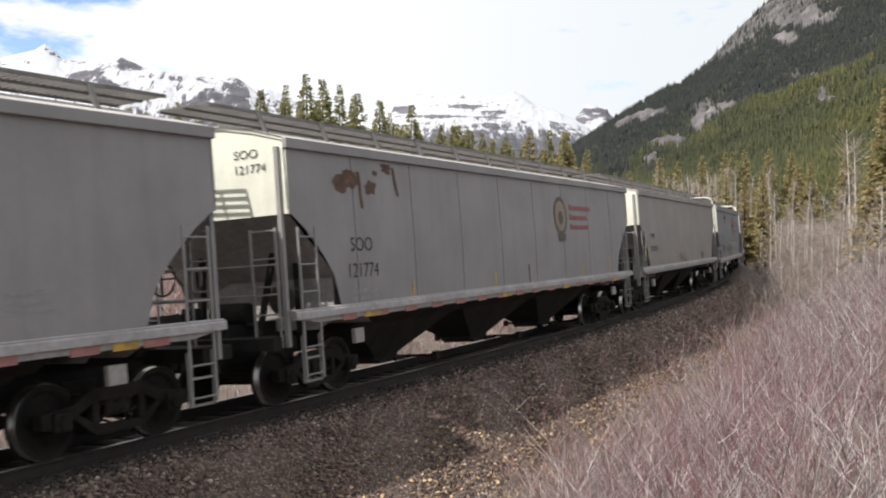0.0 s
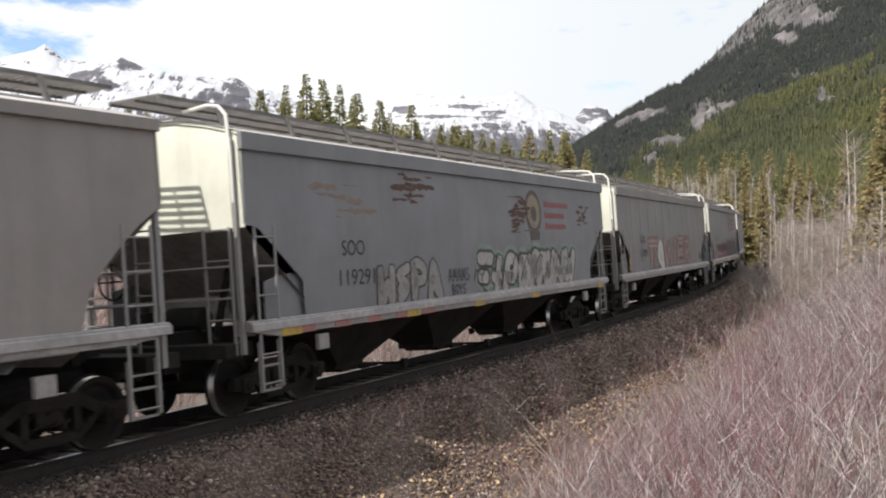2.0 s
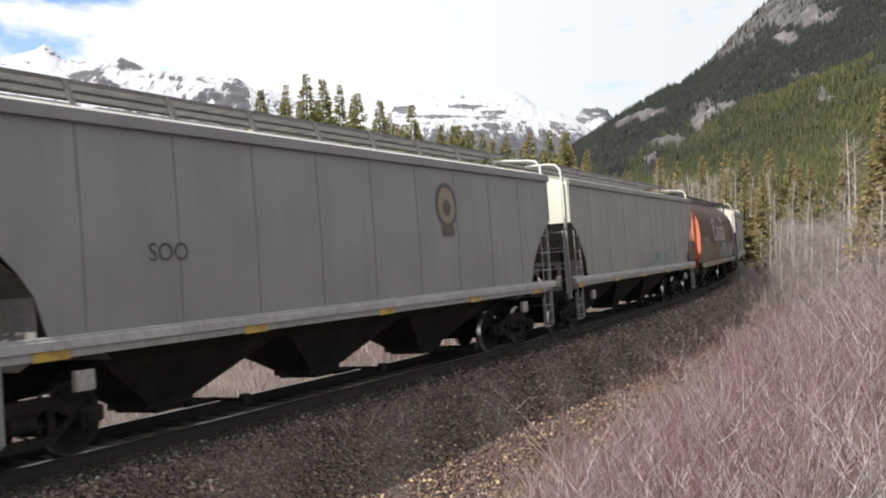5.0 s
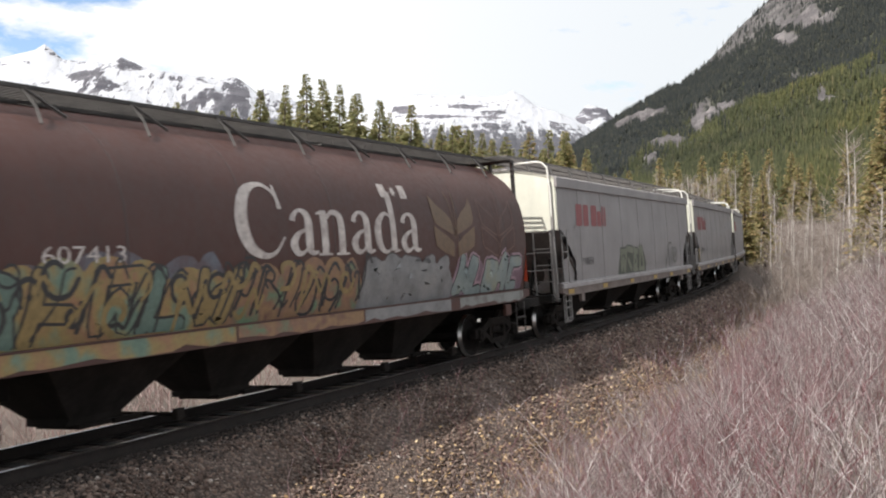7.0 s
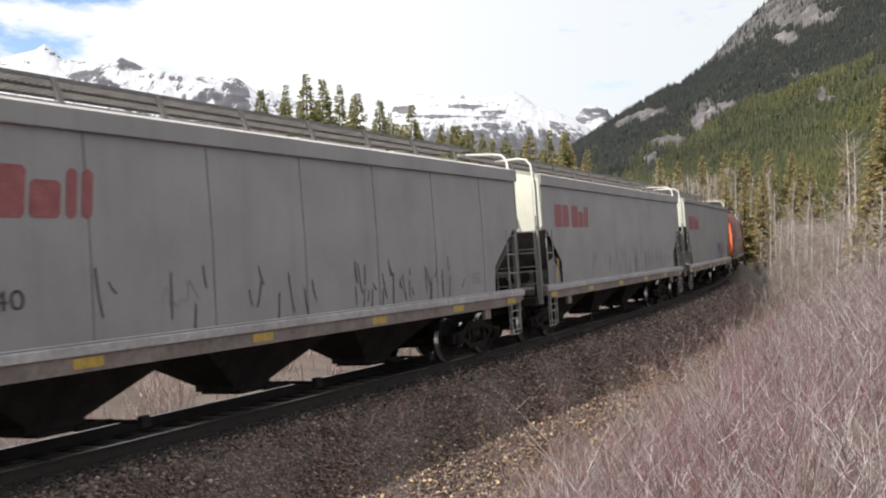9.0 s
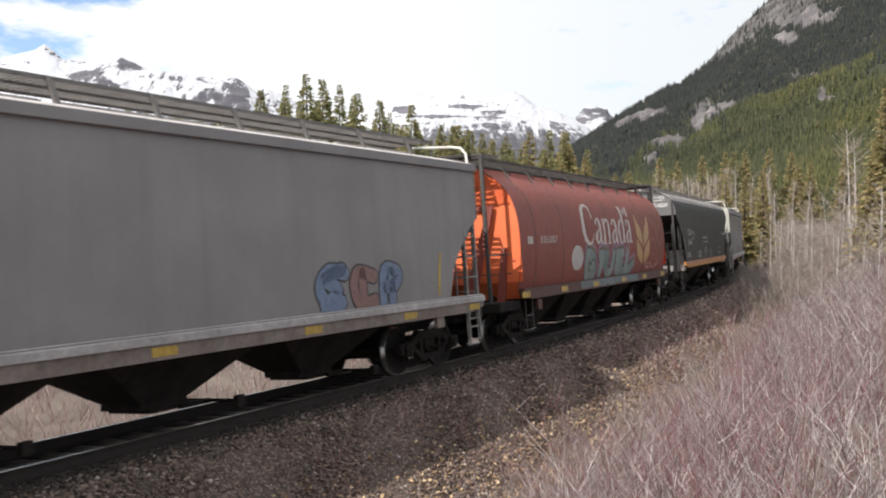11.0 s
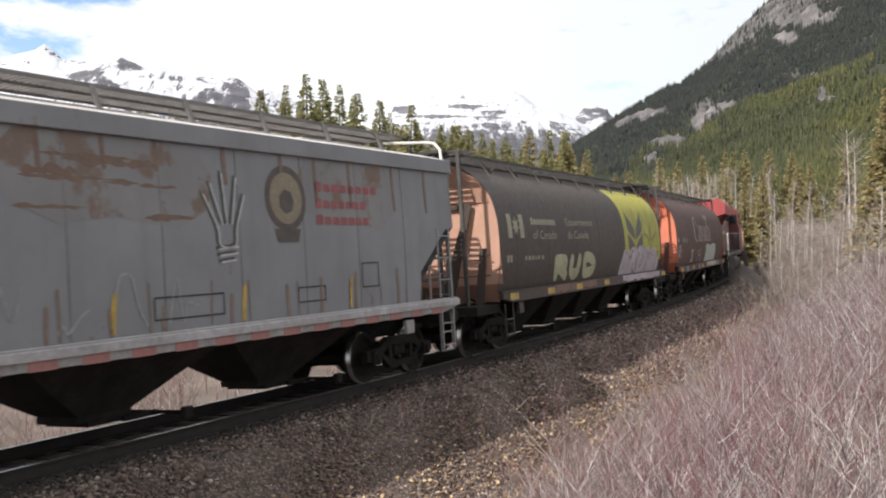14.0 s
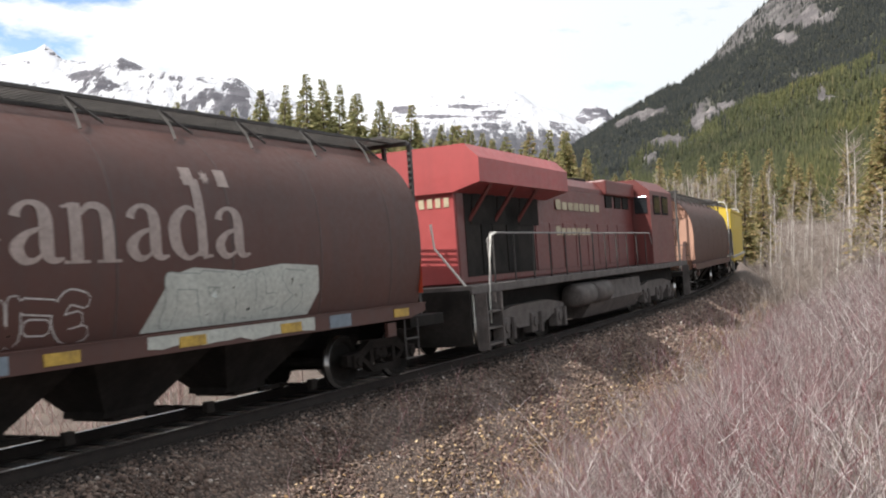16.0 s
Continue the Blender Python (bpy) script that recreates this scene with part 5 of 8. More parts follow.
    for z in (1.75, 2.2):
        rail.tube([(x + e * 0.12, -1.4, z), (x + e * 0.12, 1.4, z)], 0.016, 5)
    part("handrail", rail.mesh("handrail", rail_mat), car)
    if e < 0 or hoop:
        cyl = Shape().lathe([(-0.35, 0.0), (-0.35, 0.16), (-0.32, 0.19), (0.32, 0.19), (0.35, 0.16), (0.35, 0.0)], 16, (x - e * 0.55, 0.0, 1.45))
        cyl.box(x - e * 0.3 - 0.1, x - e * 0.3 + 0.1, 0.5, 0.75, 1.12, 1.6, 0.02)
        cyl.tube([(x, -1.0, 1.15), (x - e * 0.3, -0.6, 1.3), (x - e * 0.8, 0.2, 1.25)], 0.025, 5)
        part("brake_reservoir", cyl.mesh("brake_reservoir", M_UNDER), car, "dark air brake reservoir")
    if e < 0:
        ring = [(x + e * 0.2, 0.75 + 0.27 * math.cos(t), 2.1 + 0.27 * math.sin(t)) for t in np.linspace(0, math.tau, 19)]
        bw = Shape().tube(ring, 0.018, 5)
        for k in range(4):
            t = math.tau * k / 4
            bw.tube([(x + e * 0.2, 0.75, 2.1), (x + e * 0.2, 0.75 + 0.27 * math.cos(t), 2.1 + 0.27 * math.sin(t))], 0.014, 4)
        part("brake_wheel", bw.mesh("brake_wheel", M_UNDER), car, "round hand brake wheel")
    # hanging steps below the corner
    for s in (-1, 1):
        stp = Shape()
        for xx in (x - e * 0.22, x - e * 0.68):
            stp.box(xx - 0.012, xx + 0.012, s * 1.55 - 0.012, s * 1.55 + 0.012, 0.38, 1.1)
        for z in (0.4, 0.75):
            stp.box(min(x - e * 0.22, x - e * 0.68), max(x - e * 0.22, x - e * 0.68), s * 1.55 - 0.025, s * 1.55 + 0.025, z - 0.015, z + 0.015)
        part("step", stp.mesh("step", rail_mat), car)
    if hoop:
        for s in (-1, 1):
            zt = tall - (0.2 if st["kind"] == "flat" else 0.05)
            h = Shape().tube([(x - e * 0.35, s * 0.35, zt + 0.02), (x + e * 0.02, s * 1.1, zt - 0.02), (x + e * 0.02, s * 1.3, zt - 0.06), (x + e * 0.02, s * 1.42, zt - 0.2), (x + e * 0.02, s * 1.46, zt - 0.75), (x + e * 0.02, s * 1.46, 3.1)], 0.028, 6)
            part("grab_hoop", h.mesh("grab_hoop", M_RAILWHITE if post_mat is M_RAILGREY else post_mat), car, "pale bent tube grab rail at the roof corner")


def bar_label(sh, x, z, w, h, st, depth=0.008):
    """A small upright bar lying on the near side sheet."""
    pts = [(x - w / 2, z - h / 2), (x + w / 2, z - h / 2), (x + w / 2, z + h / 2), (x - w / 2, z + h / 2)]
    sh.add([(px, -st["side"](pz) - depth, pz) for px, pz in pts], [(0, 1, 2, 3)])


def hopper(name, label, st, pitch, L, mat, end_mat, sill_mat, trim, bays=3, dark_roof=False, hoop=True, ribs=0, posts=9, web=False, eave=0.16, sill_z=(1.05, 1.36), slope=None):
    car = tagged(new(name), label, "hopper car", "freight cars of the train")
    part("body", body_mesh(st, L, mat, end_mat, web, slope), car)
    part("roof", roof_mesh(st, L, mat if st is ROUND else M_ROOF), car, "dusty sheet metal roof")
    if st["kind"] == "flat":
        part("eave", eave_mesh(L, eave).mesh("eave", mat), car)
    for s in (1, -1):
        ls = L - (3.3 if st is BLACK_H else 0)
        me = cached(("sill", round(ls, 2), sill_mat.name, sill_z), lambda: sill_mesh(ls, sill_mat, *sill_z))
        part("side_sill", me, car, m=pose(0, 0, 0, 0, 0, 0 if s > 0 else 180))
        if st["kind"] == "flat":
            led = cached(("ledge", round(L, 2), sill_z[1]), lambda: ledge_mesh(L, sill_z[1]))
            part("sill_ledge", led, car, "ledge along the sill, sky light put into its pale colour", pose(0, 0, 0, 0, 0, 0 if s > 0 else 180))
    SILL_MID[car.name] = (sill_z[0] + sill_z[1]) / 2 - (0.05 if st["kind"] == "flat" else 0)
    part("center_sill", cached(("csill", round(L, 2)), lambda: Shape().box(-L / 2, L / 2, -0.3, 0.3, 0.98, 1.3).mesh("center_sill", M_UNDER)), car)
    tall = st["roof"][-1][1] + (0.34 if st["kind"] == "flat" else 0.12 if st is ROUND else 0.24)
    wk = M_DARKWALK if dark_roof else M_WALKWAY
    half = 0.78 if st is ROUND else 0.48
    wl_ = pitch - 0.9 if st is ROUND else L + 0.6
    part("running_board", cached(("walk", round(wl_, 2), half, tall, wk.name), lambda: walkway_mesh(wl_, half, tall).mesh("running_board", wk)), car, "steel grating roof walkway")
    for i in range(posts):
        x = -L / 2 + L * (i + 0.5) / posts
        if st is ROUND:
            sp = cached("rbrk", lambda: Shape().tube([(0, -1.12, 3.98), (0.03, -1.0, 4.2), (0, -0.78, tall - 0.02), (0.5, -0.98, 4.12)], 0.022, 4).mesh("walkway_bracket", M_DARKWALK))
        else:
            sp = cached(("fbrk", st["top"]), lambda: Shape().add([(dx, y, z) for y, z in ((-0.5, tall), (-0.66, 4.36), (-0.62, 4.33), (-0.47, tall - 0.03)) for dx in (-0.04, 0.04)], [(0, 1, 3, 2), (2, 3, 5, 4), (4, 5, 7, 6), (6, 7, 1, 0), (0, 2, 4, 6), (1, 7, 5, 3)]).mesh("walkway_bracket", M_WALKWAY))
        part("walkway_bracket", sp, car, m=pose(x, 0, 0))
    nh = 5
    for i in range(nh):
        x = -L / 2 + L * (i + 0.5) / nh
        me = cached(("hatch", round(L, 1), st["top"]), lambda: Shape().box(-L / nh / 2 + 0.15, L / nh / 2 - 0.15, -0.3, 0.3, st["roof"][-2][1] - 0.03, st["roof"][-2][1] + (0.1 if st is not ROUND else 0.05), 0.02).mesh("hatch_cover", M_ROOF if st is not ROUND else M_DARKWALK))
        part("hatch_cover", me, car, m=pose(x, 0, 0))
    inner = L - 5.0
    for i in range(bays):
        x = -inner / 2 + inner * (i + 0.5) / bays
        part("discharge_bay", cached(("bay", bays, round(L, 1)), lambda: bay_mesh(inner / bays * 0.985)), car, m=pose(x, 0, 0))
        part("outlet_gate", cached("gate", gate_mesh), car, m=pose(x + 0.15, 0, 0.27))
    for e in (-1, 1):
        end_gear(car, L, pitch, e, st, trim, M_RAILGREY if not (dark_roof or st is BLACK_H) else M_DARKWALK, hoop, tall, end_mat if st is ROUND else mat, mat, web)
        add_truck(car, e * (pitch / 2 - 2.15))
        bol = cached(("jack", sill_mat.name, st is BLACK_H), lambda: Shape().box(-0.14, 0.14, -1.58, -1.5, 0.84, 1.08, 0.01).mesh("jacking_pad", sill_mat if st is not BLACK_H else M_UNDER))
        part("jacking_pad", bol, car, m=pose(e * (pitch / 2 - 2.6), 0, 0))
    if st is BLACK_H:
        for e in (-1, 1):
            xb = e * (L / 2 - st["inset"] - 0.2)
            part("bulkhead", Shape().box(xb - 0.2, xb + 0.2, -1.5, 1.5, 1.15, st["slope_low"] + 0.06, 0.02).mesh("bulkhead", M_SILLPALE), car)
            for y in (-0.62, 0.62):
                part("end_rib", Shape().box(e * L / 2 - 0.04, e * L / 2 + 0.04, y - 0.07, y + 0.07, 3.4, 4.36).mesh("end_rib", mat), car)
        for w_, z_ in ((1.44, 4.03), (1.36, 4.1), (1.27, 4.17)):
            part("roof_rib", Shape().tube([(-L / 2, -w_, z_ + 0.01), (L / 2, -w_, z_ + 0.01)], 0.022, 6).mesh("roof_rib", M_ROOF), car)
    if ribs:
        for i in range(ribs):
            x = -L / 2 + 1.9 + (L - 3.8) * i / (ribs - 1)
            me = cached(("rib", id(st["side"])), lambda: Shape().bridge([[(dx, -st["side"](z) - dy, z) for z in np.linspace(1.4, st["top"] - 0.08, 8)] for dx, dy in ((-0.016, 0.0), (-0.008, 0.005), (0.008, 0.005), (0.016, 0.0))]).mesh("side_seam", M_SEAM))
            part("side_seam", me, car, m=pose(x, 0, 0))
    return car


# Ends of the cars along the line at 8 s: each car reaches from one to the next
ENDS = dict(A=(-175.3, -156.5), B=(-156.5, -136.75), C=(-136.75, -118.3), D=(-118.3, -100.3), E=(-100.3, -82.35), F=(-82.35, -64.9), G=(-64.9, -46.7), G2=(-46.7, -28.1),
            H=(-28.1, -9.45), I=(-9.45, 9.25), J=(9.25, 27.3), K=(27.3, 45.0), L=(45.0, 62.6), M=(62.6, 80.2), N=(80.2, 99.5), O=(99.5, 116.9), P=(116.9, 135.1), Q=(135.1, 152.75), R=(152.75, 175.6), S=(175.6, 192.4), T=(192.4, 210.5))
CARS = {}


def flat(key, label, mat, end=None, sill=None, **kw):
    p = ENDS[key][1] - ENDS[key][0]
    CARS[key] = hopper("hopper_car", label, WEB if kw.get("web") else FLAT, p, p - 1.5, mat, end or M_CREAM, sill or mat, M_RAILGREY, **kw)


def barrel(key, label, mat, end, sill=None):
    p = ENDS[key][1] - ENDS[key][0]
    CARS[key] = hopper("cylindrical_hopper_car", label, ROUND, p, p - 2.9, mat, end, sill or mat, M_DARKWALK, bays=4, dark_roof=True, hoop=False, posts=9, sill_z=(1.12, 1.36))


flat("A", "dusty grey covered hopper car with red and white sill stripes", M_DUSTGREY, sill=M_SILLPALE, posts=8, sill_z=(1.27, 1.46), hoop=False, slope=M_PALESLOPE)
flat("B", "grey covered hopper car with rust blotches and a round dark badge", M_DUSTGREY, sill=M_SILLPALE, posts=10, ribs=8, sill_z=(1.27, 1.46), hoop=False, slope=M_PALESLOPE)
flat("C", "plain beige-grey covered hopper car with black scrawls", M_BEIGE, sill=M_SILLPALE, posts=10, sill_z=(1.3, 1.49), hoop=False, slope=M_PALESLOPE)
flat("D", "faded grey covered hopper car with rust and black outlined graffiti", M_FADED, sill=M_SILLPALE, web=True, eave=0.26, sill_z=(1.16, 1.37))
flat("E", "taupe covered hopper car with upright seams and red block graffiti", M_TAUPE, sill=M_SILLPALE, web=True, eave=0.26, sill_z=(1.16, 1.37), ribs=11)
flat("F", "grey covered hopper car with purple and black graffiti", M_GREY, sill=M_SILLPALE, web=True, eave=0.26, sill_z=(1.16, 1.37), ribs=10)
flat("G", "plain pale grey covered hopper car", M_GREY, sill=M_SILLPALE, ribs=9, sill_z=(1.25, 1.46))
flat("G2", "beige covered hopper car with turquoise spray paint", M_BEIGE, sill=M_SILLPALE, ribs=8, sill_z=(1.25, 1.46))
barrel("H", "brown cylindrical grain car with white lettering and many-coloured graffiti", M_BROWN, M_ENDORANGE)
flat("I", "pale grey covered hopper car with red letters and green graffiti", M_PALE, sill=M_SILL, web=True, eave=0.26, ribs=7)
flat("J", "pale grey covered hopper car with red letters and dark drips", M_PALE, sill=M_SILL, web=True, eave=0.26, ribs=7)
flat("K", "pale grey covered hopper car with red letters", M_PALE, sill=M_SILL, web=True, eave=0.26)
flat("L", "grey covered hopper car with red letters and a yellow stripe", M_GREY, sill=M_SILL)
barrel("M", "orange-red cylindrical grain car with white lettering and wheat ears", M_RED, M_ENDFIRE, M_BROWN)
pn = ENDS["N"][1] - ENDS["N"][0]
CARS["N"] = hopper("black_hopper_car", "glossy black covered hopper car with an orange sill stripe", BLACK_H, pn, pn - 2.2, M_BLACKPAINT, M_ENDGREY, M_ORANGE, M_DARKWALK, bays=3, posts=9, sill_z=(1.27, 1.5), hoop=False)
flat("O", "rust-stained grey covered hopper car", M_RUSTY, sill=M_SILLPALE, ribs=9, web=True, eave=0.26, sill_z=(1.14, 1.36))
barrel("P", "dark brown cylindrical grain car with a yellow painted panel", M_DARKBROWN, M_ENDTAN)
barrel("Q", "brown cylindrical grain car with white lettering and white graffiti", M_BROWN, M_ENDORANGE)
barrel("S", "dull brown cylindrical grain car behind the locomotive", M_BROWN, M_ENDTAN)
flat("T", "yellow covered hopper car at the far end", M_YELLOW, M_YELLOW)


# ---- lettering, graffiti, rust and reflectors on the near sides ----
def text_2d(body):
    """Triangles of a word in the built-in font, its width scaled to 1 and capital height to 1."""
    cu = bpy.data.curves.new("word", "FONT")
    cu.body, cu.size, cu.resolution_u = body, 1.0, 4
    ob = bpy.data.objects.new("word", cu)
    me = bpy.data.meshes.new_from_object(ob)
    bpy.data.objects.remove(ob)
    v = np.array([p.co[:2] for p in me.vertices])
    f = [tuple(p.vertices) for p in me.polygons]
    bpy.data.meshes.remove(me)
    v[:, 0] = (v[:, 0] - v[:, 0].min()) / (v[:, 0].max() - v[:, 0].min())
    v[:, 1] = v[:, 1] / max(v[:, 1].max(), 0.01)
    return v, f


def wrap(name, pts, faces, st, mat, car, depth, label="", slices=0):
    """Lays flat shapes of (x, z) on the near side sheet."""
    bm = bmesh.new()
    vs = [bm.verts.new((x, 0, z)) for x, z in pts]
    for f in faces:
        try:
            bm.faces.new([vs[i] for i in f])
        except ValueError:
            pass
    if slices:
        zs = [p[1] for p in pts]
        for z in np.linspace(min(zs), max(zs), slices + 2)[1:-1]:
            bmesh.ops.bisect_plane(bm, geom=bm.verts[:] + bm.edges[:] + bm.faces[:], plane_co=(0, 0, z), plane_no=(0, 0, 1))
    for v in bm.verts:
        v.co.y = -st["side"](v.co.z) - depth
    me = bpy.data.meshes.new(name)
    bm.to_mesh(me)
    bm.free()
    me.materials.append(mat)
    if slices:
        me.polygons.foreach_set("use_smooth", [True] * len(me.polygons))
    return part(name, me, car, label)


def word(car, st, body, x0, x1, z0, z1, mat, label=""):
    v, f = text_2d(body)
    pts = [(x0 + (x1 - x0) * a, z0 + (z1 - z0) * b) for a, b in v]
    return wrap("lettering", pts, f, st, mat, car, 0.008, label or "painted word " + body, 6 if st is ROUND else 0)


def blocks(car, st, x0, x1, z0, z1, heights, mat, name="letter_block", label=""):
    """A row of plain painted blocks where a company's name stands."""
    n_ = len(heights)
    w = (x1 - x0) / n_
    for i, h in enumerate(heights):
        if h <= 0:
            continue
        a, b, t = x0 + w * i + w * 0.09, x0 + w * (i + 1) - w * 0.09, z0 + (z1 - z0) * h
        c = min(w, t - z0) * 0.18
        pts = [(a + c, z0), (b - c, z0), (b, z0 + c), (b, t - c), (b - c, t), (a + c, t), (a, t - c), (a, z0 + c)]
        wrap(name, pts, [tuple(range(8))], st, mat, car, 0.008, label if i == 0 else "", 4 if st is ROUND else 0)


def disc(car, st, x, z, r, mat, name, depth=0.008, k=26, sx=1.0):
    pts = [(x, z)] + [(x + sx * r * math.cos(math.tau * i / k), z + r * math.sin(math.tau * i / k)) for i in range(k)]
    return wrap(name, pts, [(0, 1 + i, 1 + (i + 1) % k) for i in range(k)], st, mat, car, depth, "", 6 if st is ROUND else 0)


def ribbon(pts, width):
    """Outline faces of a smooth brush stroke through pts, with round ends."""
    P = [Vector(p).to_2d() for p in pts]
    if len(P) > 2:
        Q = [P[0]] + P + [P[-1]]
        S = []
        for i in range(1, len(Q) - 2):
            for t in np.linspace(0, 1, 7)[:-1]:
                a, b, c, d = Q[i - 1], Q[i], Q[i + 1], Q[i + 2]
                S.append(0.5 * ((2 * b) + (c - a) * t + (2 * a - 5 * b + 4 * c - d) * t * t + (3 * b - a - 3 * c + d) * t ** 3))
        P = S + [P[-1]]
    else:
        P = [P[0].lerp(P[1], t) for t in np.linspace(0, 1, 5)]
    d0, d1 = (P[0] - P[1]).normalized() * width * 0.35, (P[-1] - P[-2]).normalized() * width * 0.35
    P = [P[0] + d0] + P + [P[-1] + d1]
    vs, n_ = [], len(P)
    for i, p in enumerate(P):
        d = (P[min(i + 1, n_ - 1)] - P[max(i - 1, 0)]).normalized()
        h = width / 2 * (0.55 if i in (0, n_ - 1) else 1)
        vs += [(p.x - d.y * h, p.y + d.x * h), (p.x + d.y * h, p.y - d.x * h)]
    return vs, [(2 * i, 2 * i + 1, 2 * i + 3, 2 * i + 2) for i in range(n_ - 1)]


def brush(pts):
    """Faces of a pen stroke through (x, z, width) points, its breadth swelling from point to point."""
    P = [Vector(p) for p in pts]
    if len(P) > 2:
        Q = [P[0]] + P + [P[-1]]
        S = []
        for i in range(1, len(Q) - 2):
            a, b, c, d = Q[i - 1], Q[i], Q[i + 1], Q[i + 2]
            for t in np.linspace(0, 1, 7)[:-1]:
                S.append(0.5 * ((2 * b) + (c - a) * t + (2 * a - 5 * b + 4 * c - d) * t * t + (3 * b - a - 3 * c + d) * t ** 3))
        P = S + [P[-1]]
    vs, n_ = [], len(P)
    for i, p in enumerate(P):
        d = (P[min(i + 1, n_ - 1)] - P[max(i - 1, 0)]).to_2d().normalized()
        h = max(p.z, 0.01) / 2
        vs += [(p.x - d.y * h, p.y + d.x * h), (p.x + d.y * h, p.y - d.x * h)]
    return vs, [(2 * i, 2 * i + 1, 2 * i + 3, 2 * i + 2) for i in range(n_ - 1)]


# roman letters with thick and thin strokes: advance, then strokes of (x, z, width)
ROMAN = {
    "C": (0.84, [[(0.72, 0.78, 0.03), (0.62, 0.94, 0.05), (0.43, 0.99, 0.07), (0.2, 0.85, 0.15), (0.1, 0.5, 0.19), (0.2, 0.16, 0.16), (0.43, 0.02, 0.09), (0.62, 0.07, 0.05), (0.77, 0.27, 0.03)], [(0.69, 1.0, 0.03), (0.73, 0.66, 0.075)]]),
    "a": (0.52, [[(0.08, 0.5, 0.1), (0.11, 0.58, 0.08), (0.21, 0.65, 0.05), (0.32, 0.61, 0.1), (0.36, 0.48, 0.135), (0.36, 0.14, 0.135), (0.42, 0.04, 0.08), (0.52, 0.06, 0.03)], [(0.36, 0.39, 0.04), (0.18, 0.32, 0.07), (0.08, 0.18, 0.13), (0.14, 0.05, 0.1), (0.25, 0.05, 0.05), (0.36, 0.16, 0.03)]]),
    "n": (0.64, [[(0.0, 0.61, 0.03), (0.14, 0.645, 0.05)], [(0.13, 0.66, 0.13), (0.13, 0.0, 0.13)], [(0.0, 0.015, 0.035), (0.26, 0.015, 0.035)], [(0.15, 0.5, 0.04), (0.28, 0.63, 0.07), (0.41, 0.61, 0.1), (0.46, 0.46, 0.13), (0.46, 0.0, 0.13)], [(0.34, 0.015, 0.035), (0.6, 0.015, 0.035)]]),
    "d": (0.6, [[(0.42, 0.57, 0.04), (0.27, 0.65, 0.06), (0.11, 0.5, 0.13), (0.08, 0.32, 0.15), (0.12, 0.13, 0.13), (0.25, 0.02, 0.06), (0.41, 0.1, 0.04)], [(0.44, 1.02, 0.13), (0.44, 0.04, 0.13)], [(0.28, 1.03, 0.03), (0.46, 1.0, 0.05)], [(0.44, 0.03, 0.06), (0.58, 0.045, 0.03)]]),
}


def roman_word(car, st, body, x0, x1, z0, z1, mat):
    """A word in tall roman letters, each letter a part."""
    full = sum(ROMAN[ch][0] for ch in body) - 0.04
    kx, kz, x = (x1 - x0) / full, (z1 - z0) / 1.03, x0
    for i, ch in enumerate(body):
        adv, paths = ROMAN[ch]
        V, F = [], []
        for p in paths:
            vs, fs = brush(p)
            F += [tuple(k + len(V) for k in q) for q in fs]
            V += [(x + a * kx, z0 + b * kz) for a, b in vs]
        wrap("letter", V, F, st, mat, car, 0.0085, "painted roman letter " + ch, 8)
        x += adv * kx


